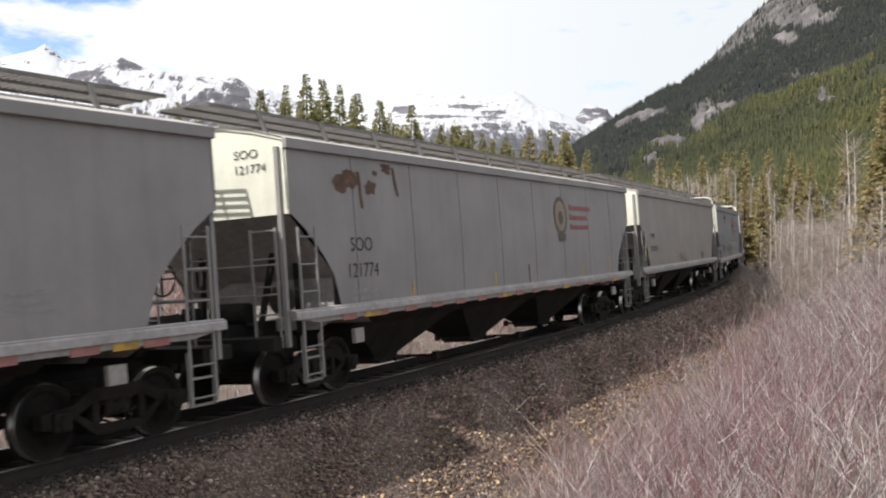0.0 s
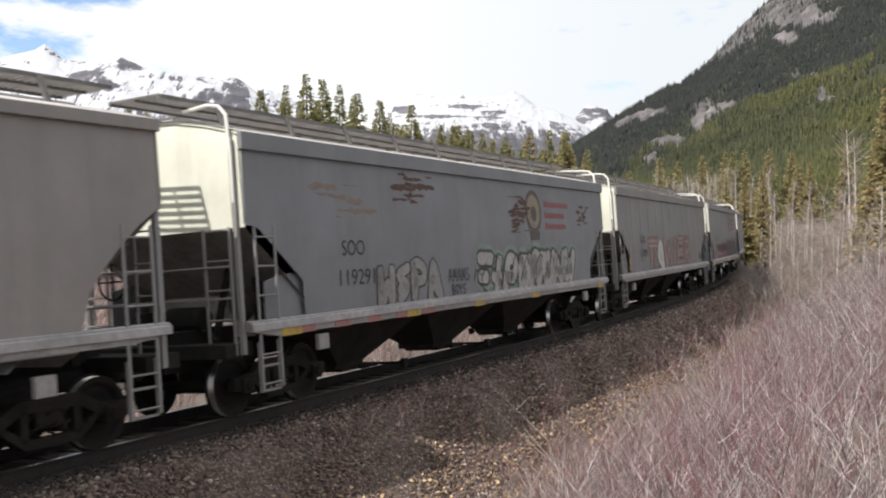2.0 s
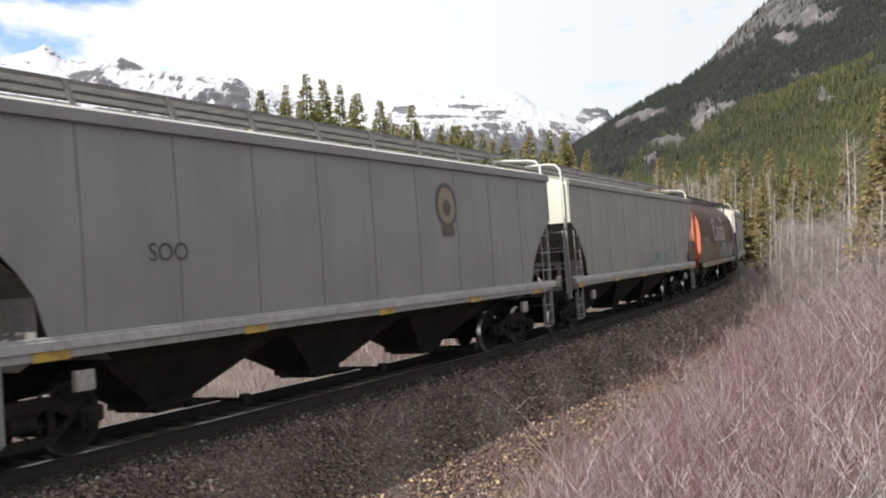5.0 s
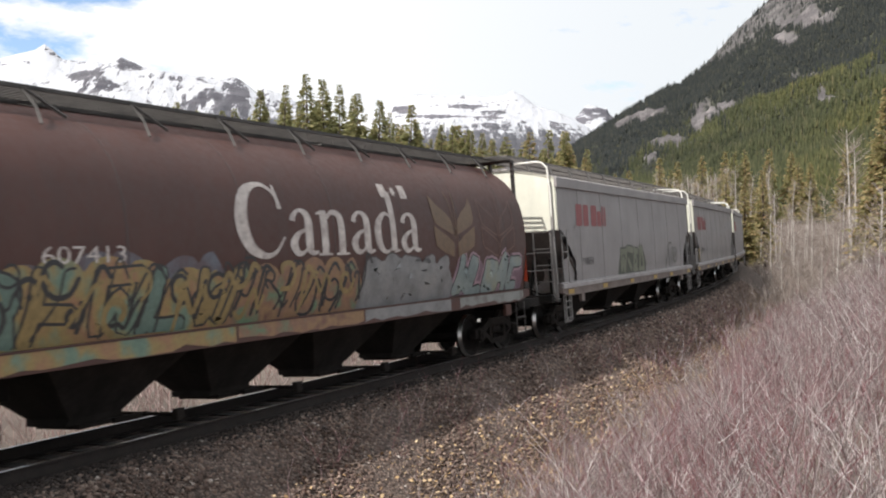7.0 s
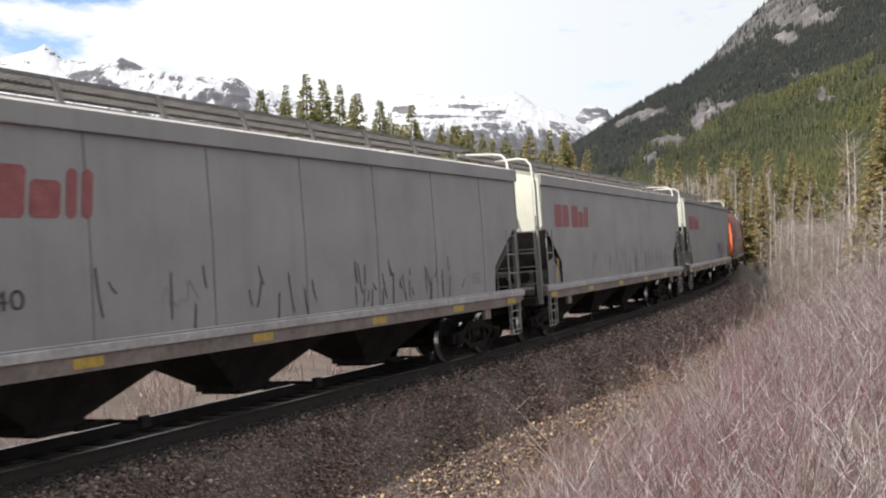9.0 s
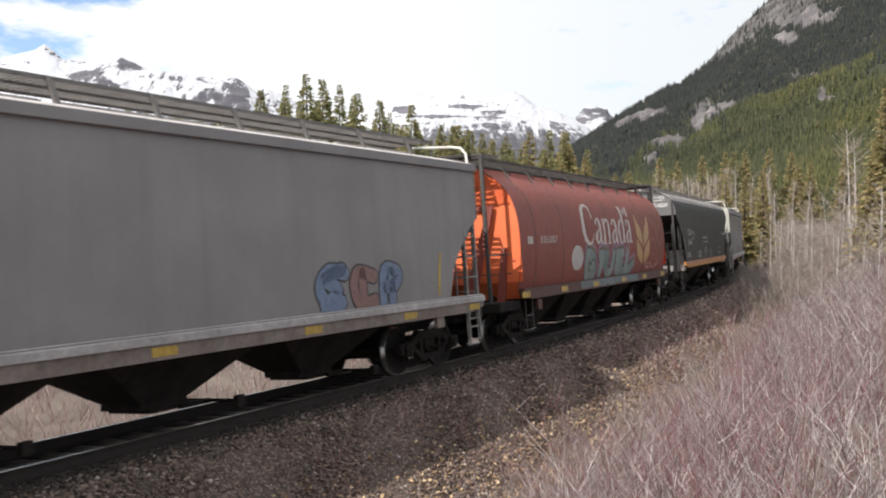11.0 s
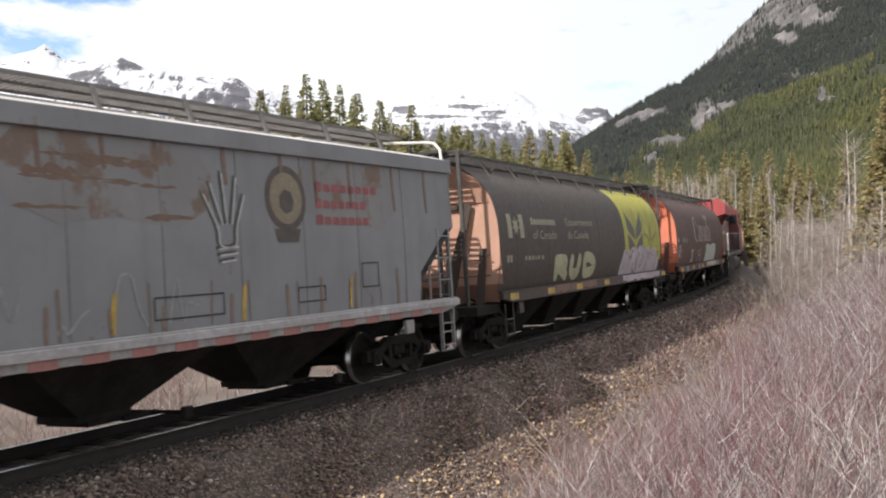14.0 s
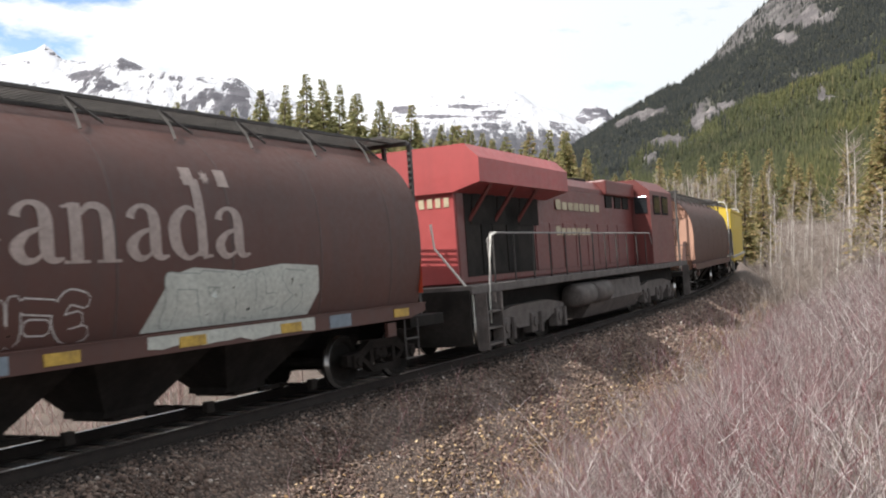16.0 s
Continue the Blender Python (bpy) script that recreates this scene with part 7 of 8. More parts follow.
# ---- locomotive: hood, radiator wings, cab, walkway, trucks ----
def build_loco():
    loco = tagged(new("diesel_locomotive"), "dusty dark red diesel locomotive with overhanging radiator wings", "locomotive", "freight cars of the train")
    dark = M_UNDER

    def add(name, sh, mat, label="", parent=None):
        return part(name, sh.mesh(name, mat), parent or loco, label)

    hood = Shape().box(-9.9, 5.3, -0.86, 0.86, 1.58, 4.0, 0.05)
    hood.add([(x, y, z) for x in (-9.9, 5.3) for y, z in ((-0.86, 3.98), (-0.86, 4.1), (-0.6, 4.36), (0.6, 4.36), (0.86, 4.1), (0.86, 3.98))],
             [(0, 1, 7, 6), (1, 2, 8, 7), (2, 3, 9, 8), (3, 4, 10, 9), (4, 5, 11, 10), (0, 5, 4, 3, 2, 1), (6, 7, 8, 9, 10, 11)])
    add("hood", hood, M_LOCO, "dusty red engine hood")
    # radiator wings: a deep box with sloping undersides
    k = [(-1.52, 3.78), (-1.52, 4.3), (-1.2, 4.62), (1.2, 4.62), (1.52, 4.3), (1.52, 3.78), (0.86, 3.6), (-0.86, 3.6)]
    rad = Shape().add([(x, y, z) for x in (-10.05, -4.0) for y, z in k], [tuple(range(8)), tuple(reversed(range(8, 16)))] + [(i, (i + 1) % 8, (i + 1) % 8 + 8, i + 8) for i in range(8)])
    add("radiator_wing", rad, M_LOCOLIT, "brighter red overhanging radiator box, sunlight in its colour")
    # Thin plate added over the hood's rear to carry the sunlit red
    add("sunlit_rear_panel", Shape().box(-9.94, -9.88, -0.83, 0.83, 1.62, 3.62, 0.015), M_LOCOLIT, "thin rear hood panel, sunlight put into its red")
    add("radiator_screen", Shape().box(-9.6, -4.4, -1.05, 1.05, 4.615, 4.66), M_WALKWAY, "grey radiator top screen")
    for i in range(3):
        x = -9.2 + 1.5 * i
        add("radiator_grille", Shape().prism([(x, 2.92), (x + 0.2, 3.74), (x + 1.44, 3.74), (x + 1.44, 2.92)], -0.9, -0.85), dark, "dark radiator intake screen")
        add("wing_bracket", Shape().tube([(x - 0.05, -0.86, 3.0), (x - 0.05, -1.45, 3.78)], 0.05, 4), M_LOCO)
    # Flat near-black plate added over the hood side below the wing
    add("dark_hood_plate", Shape().box(-9.5, -5.1, -0.875, -0.84, 1.75, 3.6, 0.01), M_UNDERBROWN, "dark flat plate on the hood under the radiator")
    for i, (x, w, h) in enumerate(((-8.4, 0.5, 1.25), (-7.7, 0.55, 1.25), (-6.7, 0.75, 1.6))):
        add("hood_door", Shape().box(x - w / 2, x + w / 2, -0.9, -0.85, 1.8, 1.8 + h, 0.012), dark if i != 1 else M_UNDERBROWN, "dark open equipment door")
    for i in range(8):
        x = -4.45 + 1.15 * i
        add("hood_door", Shape().box(x - 0.53, x + 0.53, -0.885, -0.85, 1.75, 3.0, 0.012), M_LOCO)
    for x in (2.2, 3.3, 4.3):
        add("hood_window", Shape().box(x - 0.38, x + 0.38, -0.9, -0.84, 3.55, 4.05, 0.02), dark, "dark blower intake")
    add("exhaust_stack", Shape().box(0.2, 1.4, -0.4, 0.4, 4.3, 4.5, 0.03), dark)
    add("dynamic_brake_box", Shape().box(1.6, 5.2, -1.0, 1.0, 3.95, 4.45, 0.06), M_LOCO)
    # cab
    cab = Shape().add([(x, y, z) for x in (5.35, 8.9) for y, z in ((-1.5, 1.6), (-1.5, 4.2), (-1.0, 4.62), (1.0, 4.62), (1.5, 4.2), (1.5, 1.6))], [tuple(range(6)), tuple(reversed(range(6, 12)))] + [(i, (i + 1) % 6, (i + 1) % 6 + 6, i + 6) for i in range(6)])
    cab.box(8.9, 10.6, -0.95, 0.95, 1.6, 3.1, 0.1)
    add("cab", cab, M_LOCO, "red driver's cab")
    for x in (6.3, 7.6):
        w_ = add("cab_window", Shape().box(x - 0.5, x + 0.5, -1.53, -1.48, 3.35, 4.05, 0.02), M_UNDER, "black-framed cab side window")
        add("pane", Shape().box(x - 0.43, x + 0.43, -1.538, -1.53, 3.42, 3.98), M_GLASS, "dark glass", w_)
    add("cab_rear_window", Shape().box(5.31, 5.36, -1.4, -0.95, 3.4, 4.0, 0.01), M_GLASS)
    # frame, walkway and rails
    add("platform", Shape().box(-10.9, 10.9, -1.54, 1.54, 1.4, 1.58, 0.02), M_LOCODUST, "dusty walkway deck")
    add("underframe", Shape().box(-10.7, 10.7, -0.9, 0.9, 0.85, 1.4), dark)
    for s in (-1, 1):
        xs = np.arange(-9.5, 5.2, 1.25)
        add("handrail", Shape().tube([(-9.75, s * 1.5, 1.55), (-9.8, s * 1.5, 2.55), (-9.6, s * 1.5, 2.68), (4.9, s * 1.5, 2.68), (5.2, s * 1.5, 2.3)], 0.022, 5), M_DARKWALK if s > 0 else M_RAILGREY, "thin walkway handrail")
        for x in xs:
            part("stanchion", cached("stanch", lambda: Shape().tube([(0, 0, 1.5), (0, 0, 2.68)], 0.02, 5).mesh("stanchion", M_DARKWALK)), loco, m=pose(float(x), s * 1.5, 0))
        add("end_rail", Shape().tube([(-9.95, s * 1.53, 0.75), (-9.95, s * 1.53, 1.5), (-9.75, s * 1.53, 2.4), (-9.7, s * 1.53, 2.62), (-9.4, s * 1.53, 2.68)], 0.026, 6), M_RAILWHITE, "white step handrail")
        add("rear_rail", Shape().tube([(-10.75, s * 1.48, 0.8), (-10.75, s * 1.48, 1.4), (-11.0, s * 0.8, 2.4), (-11.0, s * 0.75, 2.9)], 0.026, 6), M_RAILWHITE, "white slanting handrail")
        st = Shape()
        for z in (0.35, 0.68, 1.02):
            st.box(-10.75, -9.95, s * 1.55 - 0.22, s * 1.55, z - 0.02, z + 0.02)
        st.box(-10.8, -10.74, s * 1.55 - 0.25, s * 1.55, 0.25, 1.42)
        st.box(-9.96, -9.9, s * 1.55 - 0.25, s * 1.55, 0.25, 1.42)
        add("step_well", st, M_LOCODUST)
        add("front_step", Shape().box(9.8, 10.7, s * 1.55 - 0.22, s * 1.55, 0.33, 0.37).box(9.8, 10.7, s * 1.55 - 0.22, s * 1.55, 0.7, 0.74).box(9.76, 9.82, s * 1.55 - 0.25, s * 1.55, 0.25, 1.42), M_LOCODUST)
    add("rear_plate", Shape().box(-10.95, -10.88, -1.5, 1.5, 0.35, 1.5, 0.02), M_UNDERBROWN)
    add("coupler", Shape().box(-11.45, -10.9, -0.12, 0.12, 0.75, 0.97, 0.03), M_TRUCK)
    add("front_coupler", Shape().box(10.9, 11.45, -0.12, 0.12, 0.75, 0.97, 0.03), M_TRUCK)
    tank = [(-1.3, 1.25), (-1.38, 0.7), (-1.1, 0.28), (1.1, 0.28), (1.38, 0.7), (1.3, 1.25)]
    add("fuel_tank", Shape().add([(x, y, z) for x in (-2.2, 3.8) for y, z in tank], [tuple(range(6)), tuple(reversed(range(6, 12)))] + [(i, (i + 1) % 6, (i + 1) % 6 + 6, i + 6) for i in range(6)]), M_LOCODUST, "dusty fuel tank")
    for x in (-2.9, -1.2):
        rt = Shape().lathe([(-0.75, 0.0), (-0.75, 0.26), (-0.68, 0.32), (0.68, 0.32), (0.75, 0.26), (0.75, 0.0)], 16)
        part("air_reservoir", rt.mesh("air_reservoir", M_LOCODUST, True), loco, "dusty round air tank", pose(x, -1.3, 0.98, 0, 0, 90))
    for sx in (-1, 1):
        bol = Shape().box(-2.0, 2.0, -0.95, 0.95, 0.5, 0.8, 0.05)
        tr = part("truck", bol.mesh("bolster", M_TRUCK), loco, "dusty three-axle truck", pose(sx * 6.6, 0, 0))
        for s in (-1, 1):
            fr = Shape().prism([(-2.5, 0.55), (-2.5, 0.85), (-1.2, 1.0), (1.2, 1.0), (2.5, 0.85), (2.5, 0.55), (1.6, 0.62), (0.9, 0.45), (-0.9, 0.45), (-1.6, 0.62)], -0.09, 0.09)
            for x in (-1.88, 0.0, 1.88):
                fr.box(x - 0.2, x + 0.2, -0.16, 0.1, 0.28, 0.75, 0.03)
                fr.tube([(x + 0.5, -0.12, 0.25), (x + 0.5, -0.12, 0.75)], 0.07, 6)
                fr.lathe([(-0.2, 0), (-0.2, 0.12), (-0.1, 0.14)], 12, (x, 0, 0.53))
            part("side_frame", fr.mesh("side_frame", M_LOCODUST), tr, m=pose(0, s * 1.12, 0, 0, 0, 0 if s < 0 else 180))
        for x in (-1.88, 0.0, 1.88):
            w = part("wheelset", cached("big_wheelset", lambda: wheelset_mesh(0.533)), tr, "dark steel wheelset", pose(x, 0, 0.533))
            WHEELS.append((w, x, 0.533, 0.533))
    plain = dict(side=lambda z: 0.892, top=4.3, bottom=1.6)
    blocks(loco, plain, -3.3, 1.05, 3.38, 3.66, [1, .8, .8, .8, .8, .8, .8, .8], M_CREAMLETTER, label="row of cream letter blocks")
    blocks(loco, plain, -3.4, -0.1, 2.66, 2.92, [1, .8, .8, .8, .8, .8, .8], M_CREAMLETTER)
    nb = Shape()
    for i in range(4):
        nb.box(-9.96, -9.93, -0.72 + 0.2 * i, -0.6 + 0.2 * i, 3.3, 3.5)
    add("number_bars", nb, M_CREAMLETTER, "small cream bars")
    return loco


CARS["R"] = build_loco()


def decorate():
    F_, R_, B_ = FLAT, ROUND, BLACK_H
    dark, black = M_LETTER_DARK, spray("black", (0.03, 0.03, 0.032))
    grey = spray("grey", (0.3, 0.295, 0.29))
    half = {k: (b - a) / 2 for k, (a, b) in ENDS.items()}

    def endx(k):
        return -(half[k] - 0.75) + 0.015

    # A
    c = CARS["A"]
    small_print(c, F_, 3.9, 5.9, 1.75, 2.05, 3, M_LETTER_FAINT, 1)
    sill_marks(c, 0, [-8 + 1.1 * i for i in range(15)], M_REFLRED, 0.42, 0.15)
    sill_marks(c, 0, [-7.5, -2, 3.6, 6.9], M_REFLECT, 0.4, 0.14, y=-1.62)
    red_name(c, F_, 1.0, 3.3, 2.75, 3.5)
    # B
    c = CARS["B"]
    word(c, F_, "SOO", -7.42, -6.72, 2.36, 2.59, dark)
    word(c, F_, "121774", -7.50, -6.54, 1.92, 2.16, dark)
    end_word(c, endx("B"), "SOO", -0.65, -1.1, 3.85, 3.98, dark)
    end_word(c, endx("B"), "121774", -0.67, -1.24, 3.62, 3.75, dark)
    small_print(c, F_, -7.47, -6.38, 1.5, 1.75, 2, M_LETTER_FAINT, 2)
    badge(c, F_, 2.93, 3.05, 0.5)
    red_name(c, F_, 3.59, 5.44, 2.72, 3.45)
    patch(c, F_, -7.78, -5.97, 3.4, 3.85, M_RUST, 3, 9)
    strokes(c, F_, [(-5.8, 3.8, 0.12, -0.45), (-7.0, 3.6, 0.04, -0.5), (0.5, 1.9, 0.02, -0.4)], M_RUST, 0.09)
    sill_marks(c, 0, [-7.6 + 1.05 * i for i in range(15)], M_REFLRED, 0.42, 0.14)
    sill_marks(c, 0, [-6.9, -1.0, 3.0, 7.4], M_REFLECT, 0.5, 0.13, y=-1.62)
    strokes(c, F_, [(6.9, 1.95, -0.03, -0.5), (4.4, 1.8, -0.02, -0.4), (-5.3, 1.75, -0.05, -0.35), (-1.5, 1.8, 0, -0.4)], M_REFLECT, 0.07)
    # C
    c = CARS["C"]
    word(c, F_, "DME", -6.81, -6.10, 2.48, 2.67, dark)
    word(c, F_, "521009", -6.88, -5.73, 2.04, 2.23, dark)
    end_word(c, endx("C"), "DME", -0.62, -0.98, 3.85, 3.97, dark)
    end_word(c, endx("C"), "521009", -0.62, -1.2, 3.63, 3.75, dark)
    for x, z, h in ((-1.66, 1.76, 0.4), (1.05, 1.76, 0.45), (3.96, 1.73, 0.44), (-5.0, 1.95, 0.45), (-7.35, 2.0, 0.5)):
        strokes(c, F_, [(x - 0.04, z - h / 2, 0.06, h)], M_REFLECT, 0.075)
    blocks(c, F_, 4.12, 4.52, 1.58, 1.85, [1, 1], dark, "data_panel", "dark square data panels")
    for i in range(4):
        scrawl(c, F_, -1.35 + 0.42 * i, -0.9 + 0.45 * i, 1.5, 1.95, black, 20 + i, 6, 0.022)
    small_print(c, F_, -3.80, -3.00, 1.55, 1.85, 4, M_LETTER_FAINT, 4)
    small_print(c, F_, -6.90, -5.60, 1.6, 1.8, 2, M_LETTER_FAINT, 5)
    # D
    c = CARS["D"]
    dull = spray("dull_grey", (0.24, 0.225, 0.22))
    word(c, F_, "SOO", -5.75, -5.05, 2.29, 2.54, dark)
    word(c, F_, "119291", -5.85, -4.75, 1.8, 2.06, dark)
    badge(c, F_, 2.85, 3.12, 0.52)
    red_name(c, F_, 3.56, 5.35, 2.72, 3.5)
    graffiti(c, F_, -4.67, -2.2, 1.42, 2.1, 4, [dull], black, 31, 0.28, 0.06)
    thin = [(black, 0.032, 0.008, 0, 0)]
    hand_word(c, F_, "AMAMS", [(-1.92 + 0.2 * k, -1.76 + 0.2 * k) for k in range(5)], 1.7, 1.95, thin)
    hand_word(c, F_, "BOYS", [(-1.8 + 0.17 * k, -1.66 + 0.17 * k) for k in range(4)], 1.44, 1.63, thin)
    chrome = spray("chrome_grey", (0.34, 0.32, 0.31))
    graffiti(c, F_, -0.75, 5.4, 1.4, 2.18, 8, [chrome], black, 35, 0.34, 0.09, spray("faint_green", (0.18, 0.235, 0.19)), 0.3)
    sill_paint(c, -0.9, 1.6, chrome)
    curls(c, F_, -0.6, 5.3, 1.42, 2.2, black, 34, 14, 0.04, 0.0105)
    flakes(c, F_, -4.12, -2.12, 3.15, 3.82, M_RUST, 35, 16)
    flakes(c, F_, -6.62, -4.42, 2.8, 3.5, spray("rust_wash", (0.17, 0.12, 0.095)), 36, 9)
    flakes(c, F_, 1.2, 2.75, 2.65, 3.55, M_RUST, 37, 30)
    flakes(c, F_, 5.88, 7.18, 2.85, 3.45, M_RUST, 38, 16)
    sill_marks(c, 0, [-6.9 + 1.0 * i for i in range(5)], M_REFLRED, 0.45, 0.13)
    sill_marks(c, 0, [-7.3, -3.5, -0.6, 2.6, 7.6], M_REFLECT, 0.5, 0.15, y=-1.62)
    # E
    c = CARS["E"]
    word(c, F_, "SOO", -5.29, -4.49, 2.35, 2.59, dark)
    word(c, F_, "124095", -5.34, -4.19, 1.88, 2.13, dark)
    end_word(c, endx("E"), "SOO", -0.1, -0.52, 3.95, 4.07, dark)
    end_word(c, endx("E"), "124095", -0.12, -0.72, 3.72, 3.84, dark)
    pink = spray("brick_red", (0.2, 0.11, 0.1))
    shell = spray("shell_pink", (0.36, 0.28, 0.27))
    hand_word(c, F_, "TWER", [(-3.95, -2.5), (-1.35, 0.85), (1.15, 2.45), (2.78, 3.8)], 1.42, 2.42, [(spray("dark_wine", (0.05, 0.025, 0.026)), 0.46, 0.007, 0, 0), (pink, 0.38, 0.009, 0, 0)], (shell, 0.05, 0.09, 0.011))
    egg = [(-2.05 + 0.5 * math.cos(a) * (1 - 0.16 * math.sin(a)), 1.93 + 0.5 * math.sin(a)) for a in np.linspace(0, math.tau, 29)[:-1]]
    wrap("graffiti_egg", egg, [tuple(range(28))], F_, spray("bone_white", (0.5, 0.49, 0.46)), c, 0.012, "pale sprayed egg")
    disc(c, F_, -1.95, 1.8, 0.17, spray("yolk_grey", (0.4, 0.37, 0.33)), "egg_yolk", 0.014, 16)
    wrap("egg_drip", [(-2.3, 1.32), (-1.75, 1.32), (-1.7, 1.6), (-2.4, 1.6)], [(0, 1, 2, 3)], F_, spray("bone_white", (0.5, 0.49, 0.46)), c, 0.06)
    small_print(c, F_, -5.4, -4.2, 1.5, 1.7, 2, M_LETTER_FAINT, 6)
    blocks(c, F_, 6.1, 6.7, 1.55, 1.85, [1, .8], dark, "data_panel", "dark square data panels")
    strokes(c, F_, [(-6.9, 1.5, 0.08, 0.7), (4.6, 1.5, 0.08, 0.5)], M_REFLECT, 0.08)
    # F
    c = CARS["F"]
    word(c, F_, "SOO", -5.29, -4.49, 2.3, 2.53, dark)
    end_word(c, endx("F"), "SOO", -0.2, -0.6, 3.93, 4.05, dark)
    end_word(c, endx("F"), "122504", -0.2, -0.82, 3.7, 3.82, dark)
    word(c, F_, "122504", -5.34, -4.0, 1.88, 2.12, dark)
    lilac, wine = spray("lilac", (0.33, 0.22, 0.29)), spray("wine_red", (0.14, 0.04, 0.042))
    painted_ground(c, F_, -5.6, 0.3, 1.4, 1.75, lilac, 50, "lilac sprayed ground", 9, 0.0045)
    graffiti(c, F_, -4.9, 0.0, 1.4, 2.08, 9, [wine, spray("dark_rose", (0.22, 0.09, 0.1)), wine], black, 51, 0.3, 0.06, None, 0.45)
    curls(c, F_, -4.6, 0.2, 1.42, 2.12, black, 54, 18, 0.05, 0.0105)
    curls(c, F_, -4.6, 0.2, 1.4, 1.8, lilac, 55, 12, 0.07, 0.0115)
    hand_word(c, F_, "L", [(-6.15, -5.7)], 1.42, 1.78, [(black, 0.1, 0.008, 0, 0)])
    graffiti(c, F_, 0.3, 6.2, 1.42, 2.3, 8, [black, spray("soot", (0.07, 0.065, 0.065))], spray("dim_bone", (0.26, 0.255, 0.24)), 52, 0.22, 0.04, wine, 0.2)
    badge(c, F_, 2.75, 3.25, 0.42)
    red_name(c, F_, 3.55, 6.4, 2.85, 3.55)
    sill_marks(c, 0, [-7.3, -3.0, 1.0, 4.5, 7.4], M_REFLECT, 0.75, 0.16, y=-1.62)
    sill_paint(c, -5.7, 0.4, spray_blend("lilac_runs", [(0.24, 0.17, 0.21), (0.34, 0.24, 0.3), (0.3, 0.26, 0.27)], 1.6))
    patch(c, F_, -0.5, 0.4, 3.8, 3.86, M_RUST, 53, 3)
    # G
    c = CARS["G"]
    word(c, F_, "SOO", -5.4, -4.7, 2.3, 2.53, dark)
    badge(c, F_, 2.8, 3.15, 0.46)
    sill_marks(c, 0, [-7, -3.4, 0.2, 3.8, 7.2], M_REFLECT, 0.5, 0.14)
    # G2
    c = CARS["G2"]
    cy = spray("turquoise", (0.1, 0.27, 0.3))
    for i, (x, z) in enumerate(((-0.3, 1.6), (0.1, 1.55), (0.5, 1.75), (0.9, 1.7), (1.4, 1.75), (1.7, 1.9), (2.0, 1.8), (2.3, 1.7), (2.8, 1.8), (3.2, 1.85), (3.5, 1.8))):
        scrawl(c, F_, x - 0.25, x + 0.3, z - 0.22, z + (0.5 if i == 5 else 0.28), cy, 60 + i, 7, 0.035)
    blocks(c, F_, 7.0, 7.6, 1.6, 1.9, [1, 1], dark, "data_panel", "dark square data panels")
    small_print(c, F_, 6.9, 7.7, 2.3, 2.6, 3, M_LETTER_FAINT, 7)
    sill_marks(c, 0, [-8, -4.2, -0.7, 3.2, 5.9, 8.3], M_REFLECT, 0.5, 0.15)
    strokes(c, F_, [(4.2, 3.1, 0.03, -0.7)], black, 0.05)
    # H
    c = CARS["H"]
    roman_word(c, R_, "Canada", -2.47, 2.81, 2.3, 3.42, M_LETTER_WHITE)
    flag(c, R_, 1.65, 2.6, 3.3, 3.55, M_LETTER_WHITE)
    word(c, R_, "607413", -5.79, -4.54, 2.3, 2.5, M_LETTER_WHITE)
    blocks(c, R_, -6.81, -6.48, 2.3, 2.49, [1, 1], M_LETTER_WHITE)
    wheat(c, R_, 3.43, 5.19, 2.2, 3.4, spray("old_gold", (0.135, 0.08, 0.042)))
    wheat(c, R_, 5.56, 7.22, 2.2, 3.4, spray("dim_gold", (0.12, 0.058, 0.042)), False)
    teal, ochre, rust = spray("sage_teal", (0.12, 0.18, 0.15)), spray("ochre", (0.25, 0.18, 0.075)), spray("rust_orange", (0.25, 0.12, 0.07))
    blue = spray_blend("faint_blue", [(0.09, 0.045, 0.04), (0.1, 0.075, 0.085), (0.12, 0.13, 0.16)], 3.0)
    painted_ground(c, R_, -8.0, -2.6, 1.38, 2.55, blue, 70, "faint blue overspray", 7, 0.004, 0.3)
    wild = spray_blend("teal_ochre_orange", [(0.12, 0.19, 0.15), (0.15, 0.22, 0.165), (0.27, 0.2, 0.08), (0.28, 0.15, 0.085), (0.3, 0.24, 0.12)], 1.9)
    warm = spray_blend("orange_green", [(0.13, 0.2, 0.12), (0.22, 0.12, 0.08), (0.26, 0.16, 0.08), (0.15, 0.07, 0.06)], 2.4, 0.3)
    slate = spray_blend("slate_greys", [(0.14, 0.14, 0.14), (0.2, 0.2, 0.205), (0.25, 0.245, 0.24)], 2.4)
    painted_ground(c, R_, -8.1, -2.5, 1.38, 2.4, wild, 71, "teal, ochre and orange sprayed letter forms", 8, 0.0055)
    painted_ground(c, R_, -2.75, 0.75, 1.38, 2.32, warm, 75, "orange and green sprayed letter forms", 6, 0.0065, 0.15)
    painted_ground(c, R_, 0.65, 4.1, 1.38, 2.25, slate, 76, "grey sprayed letter forms", 6, 0.0075)
    graffiti(c, R_, -7.9, -2.6, 1.42, 2.25, 6, [wild, spray("sage_teal", (0.12, 0.18, 0.15)), ochre], black, 72, 0.22, 0.045, None, 0.3)
    curls(c, R_, -7.9, -2.4, 1.4, 2.35, black, 77, 24, 0.055, 0.0105)
    curls(c, R_, -2.6, 0.8, 1.4, 2.3, black, 78, 18, 0.05, 0.0105)
    curls(c, R_, -7.5, 0.5, 1.4, 2.2, ochre, 79, 14, 0.07, 0.0115)
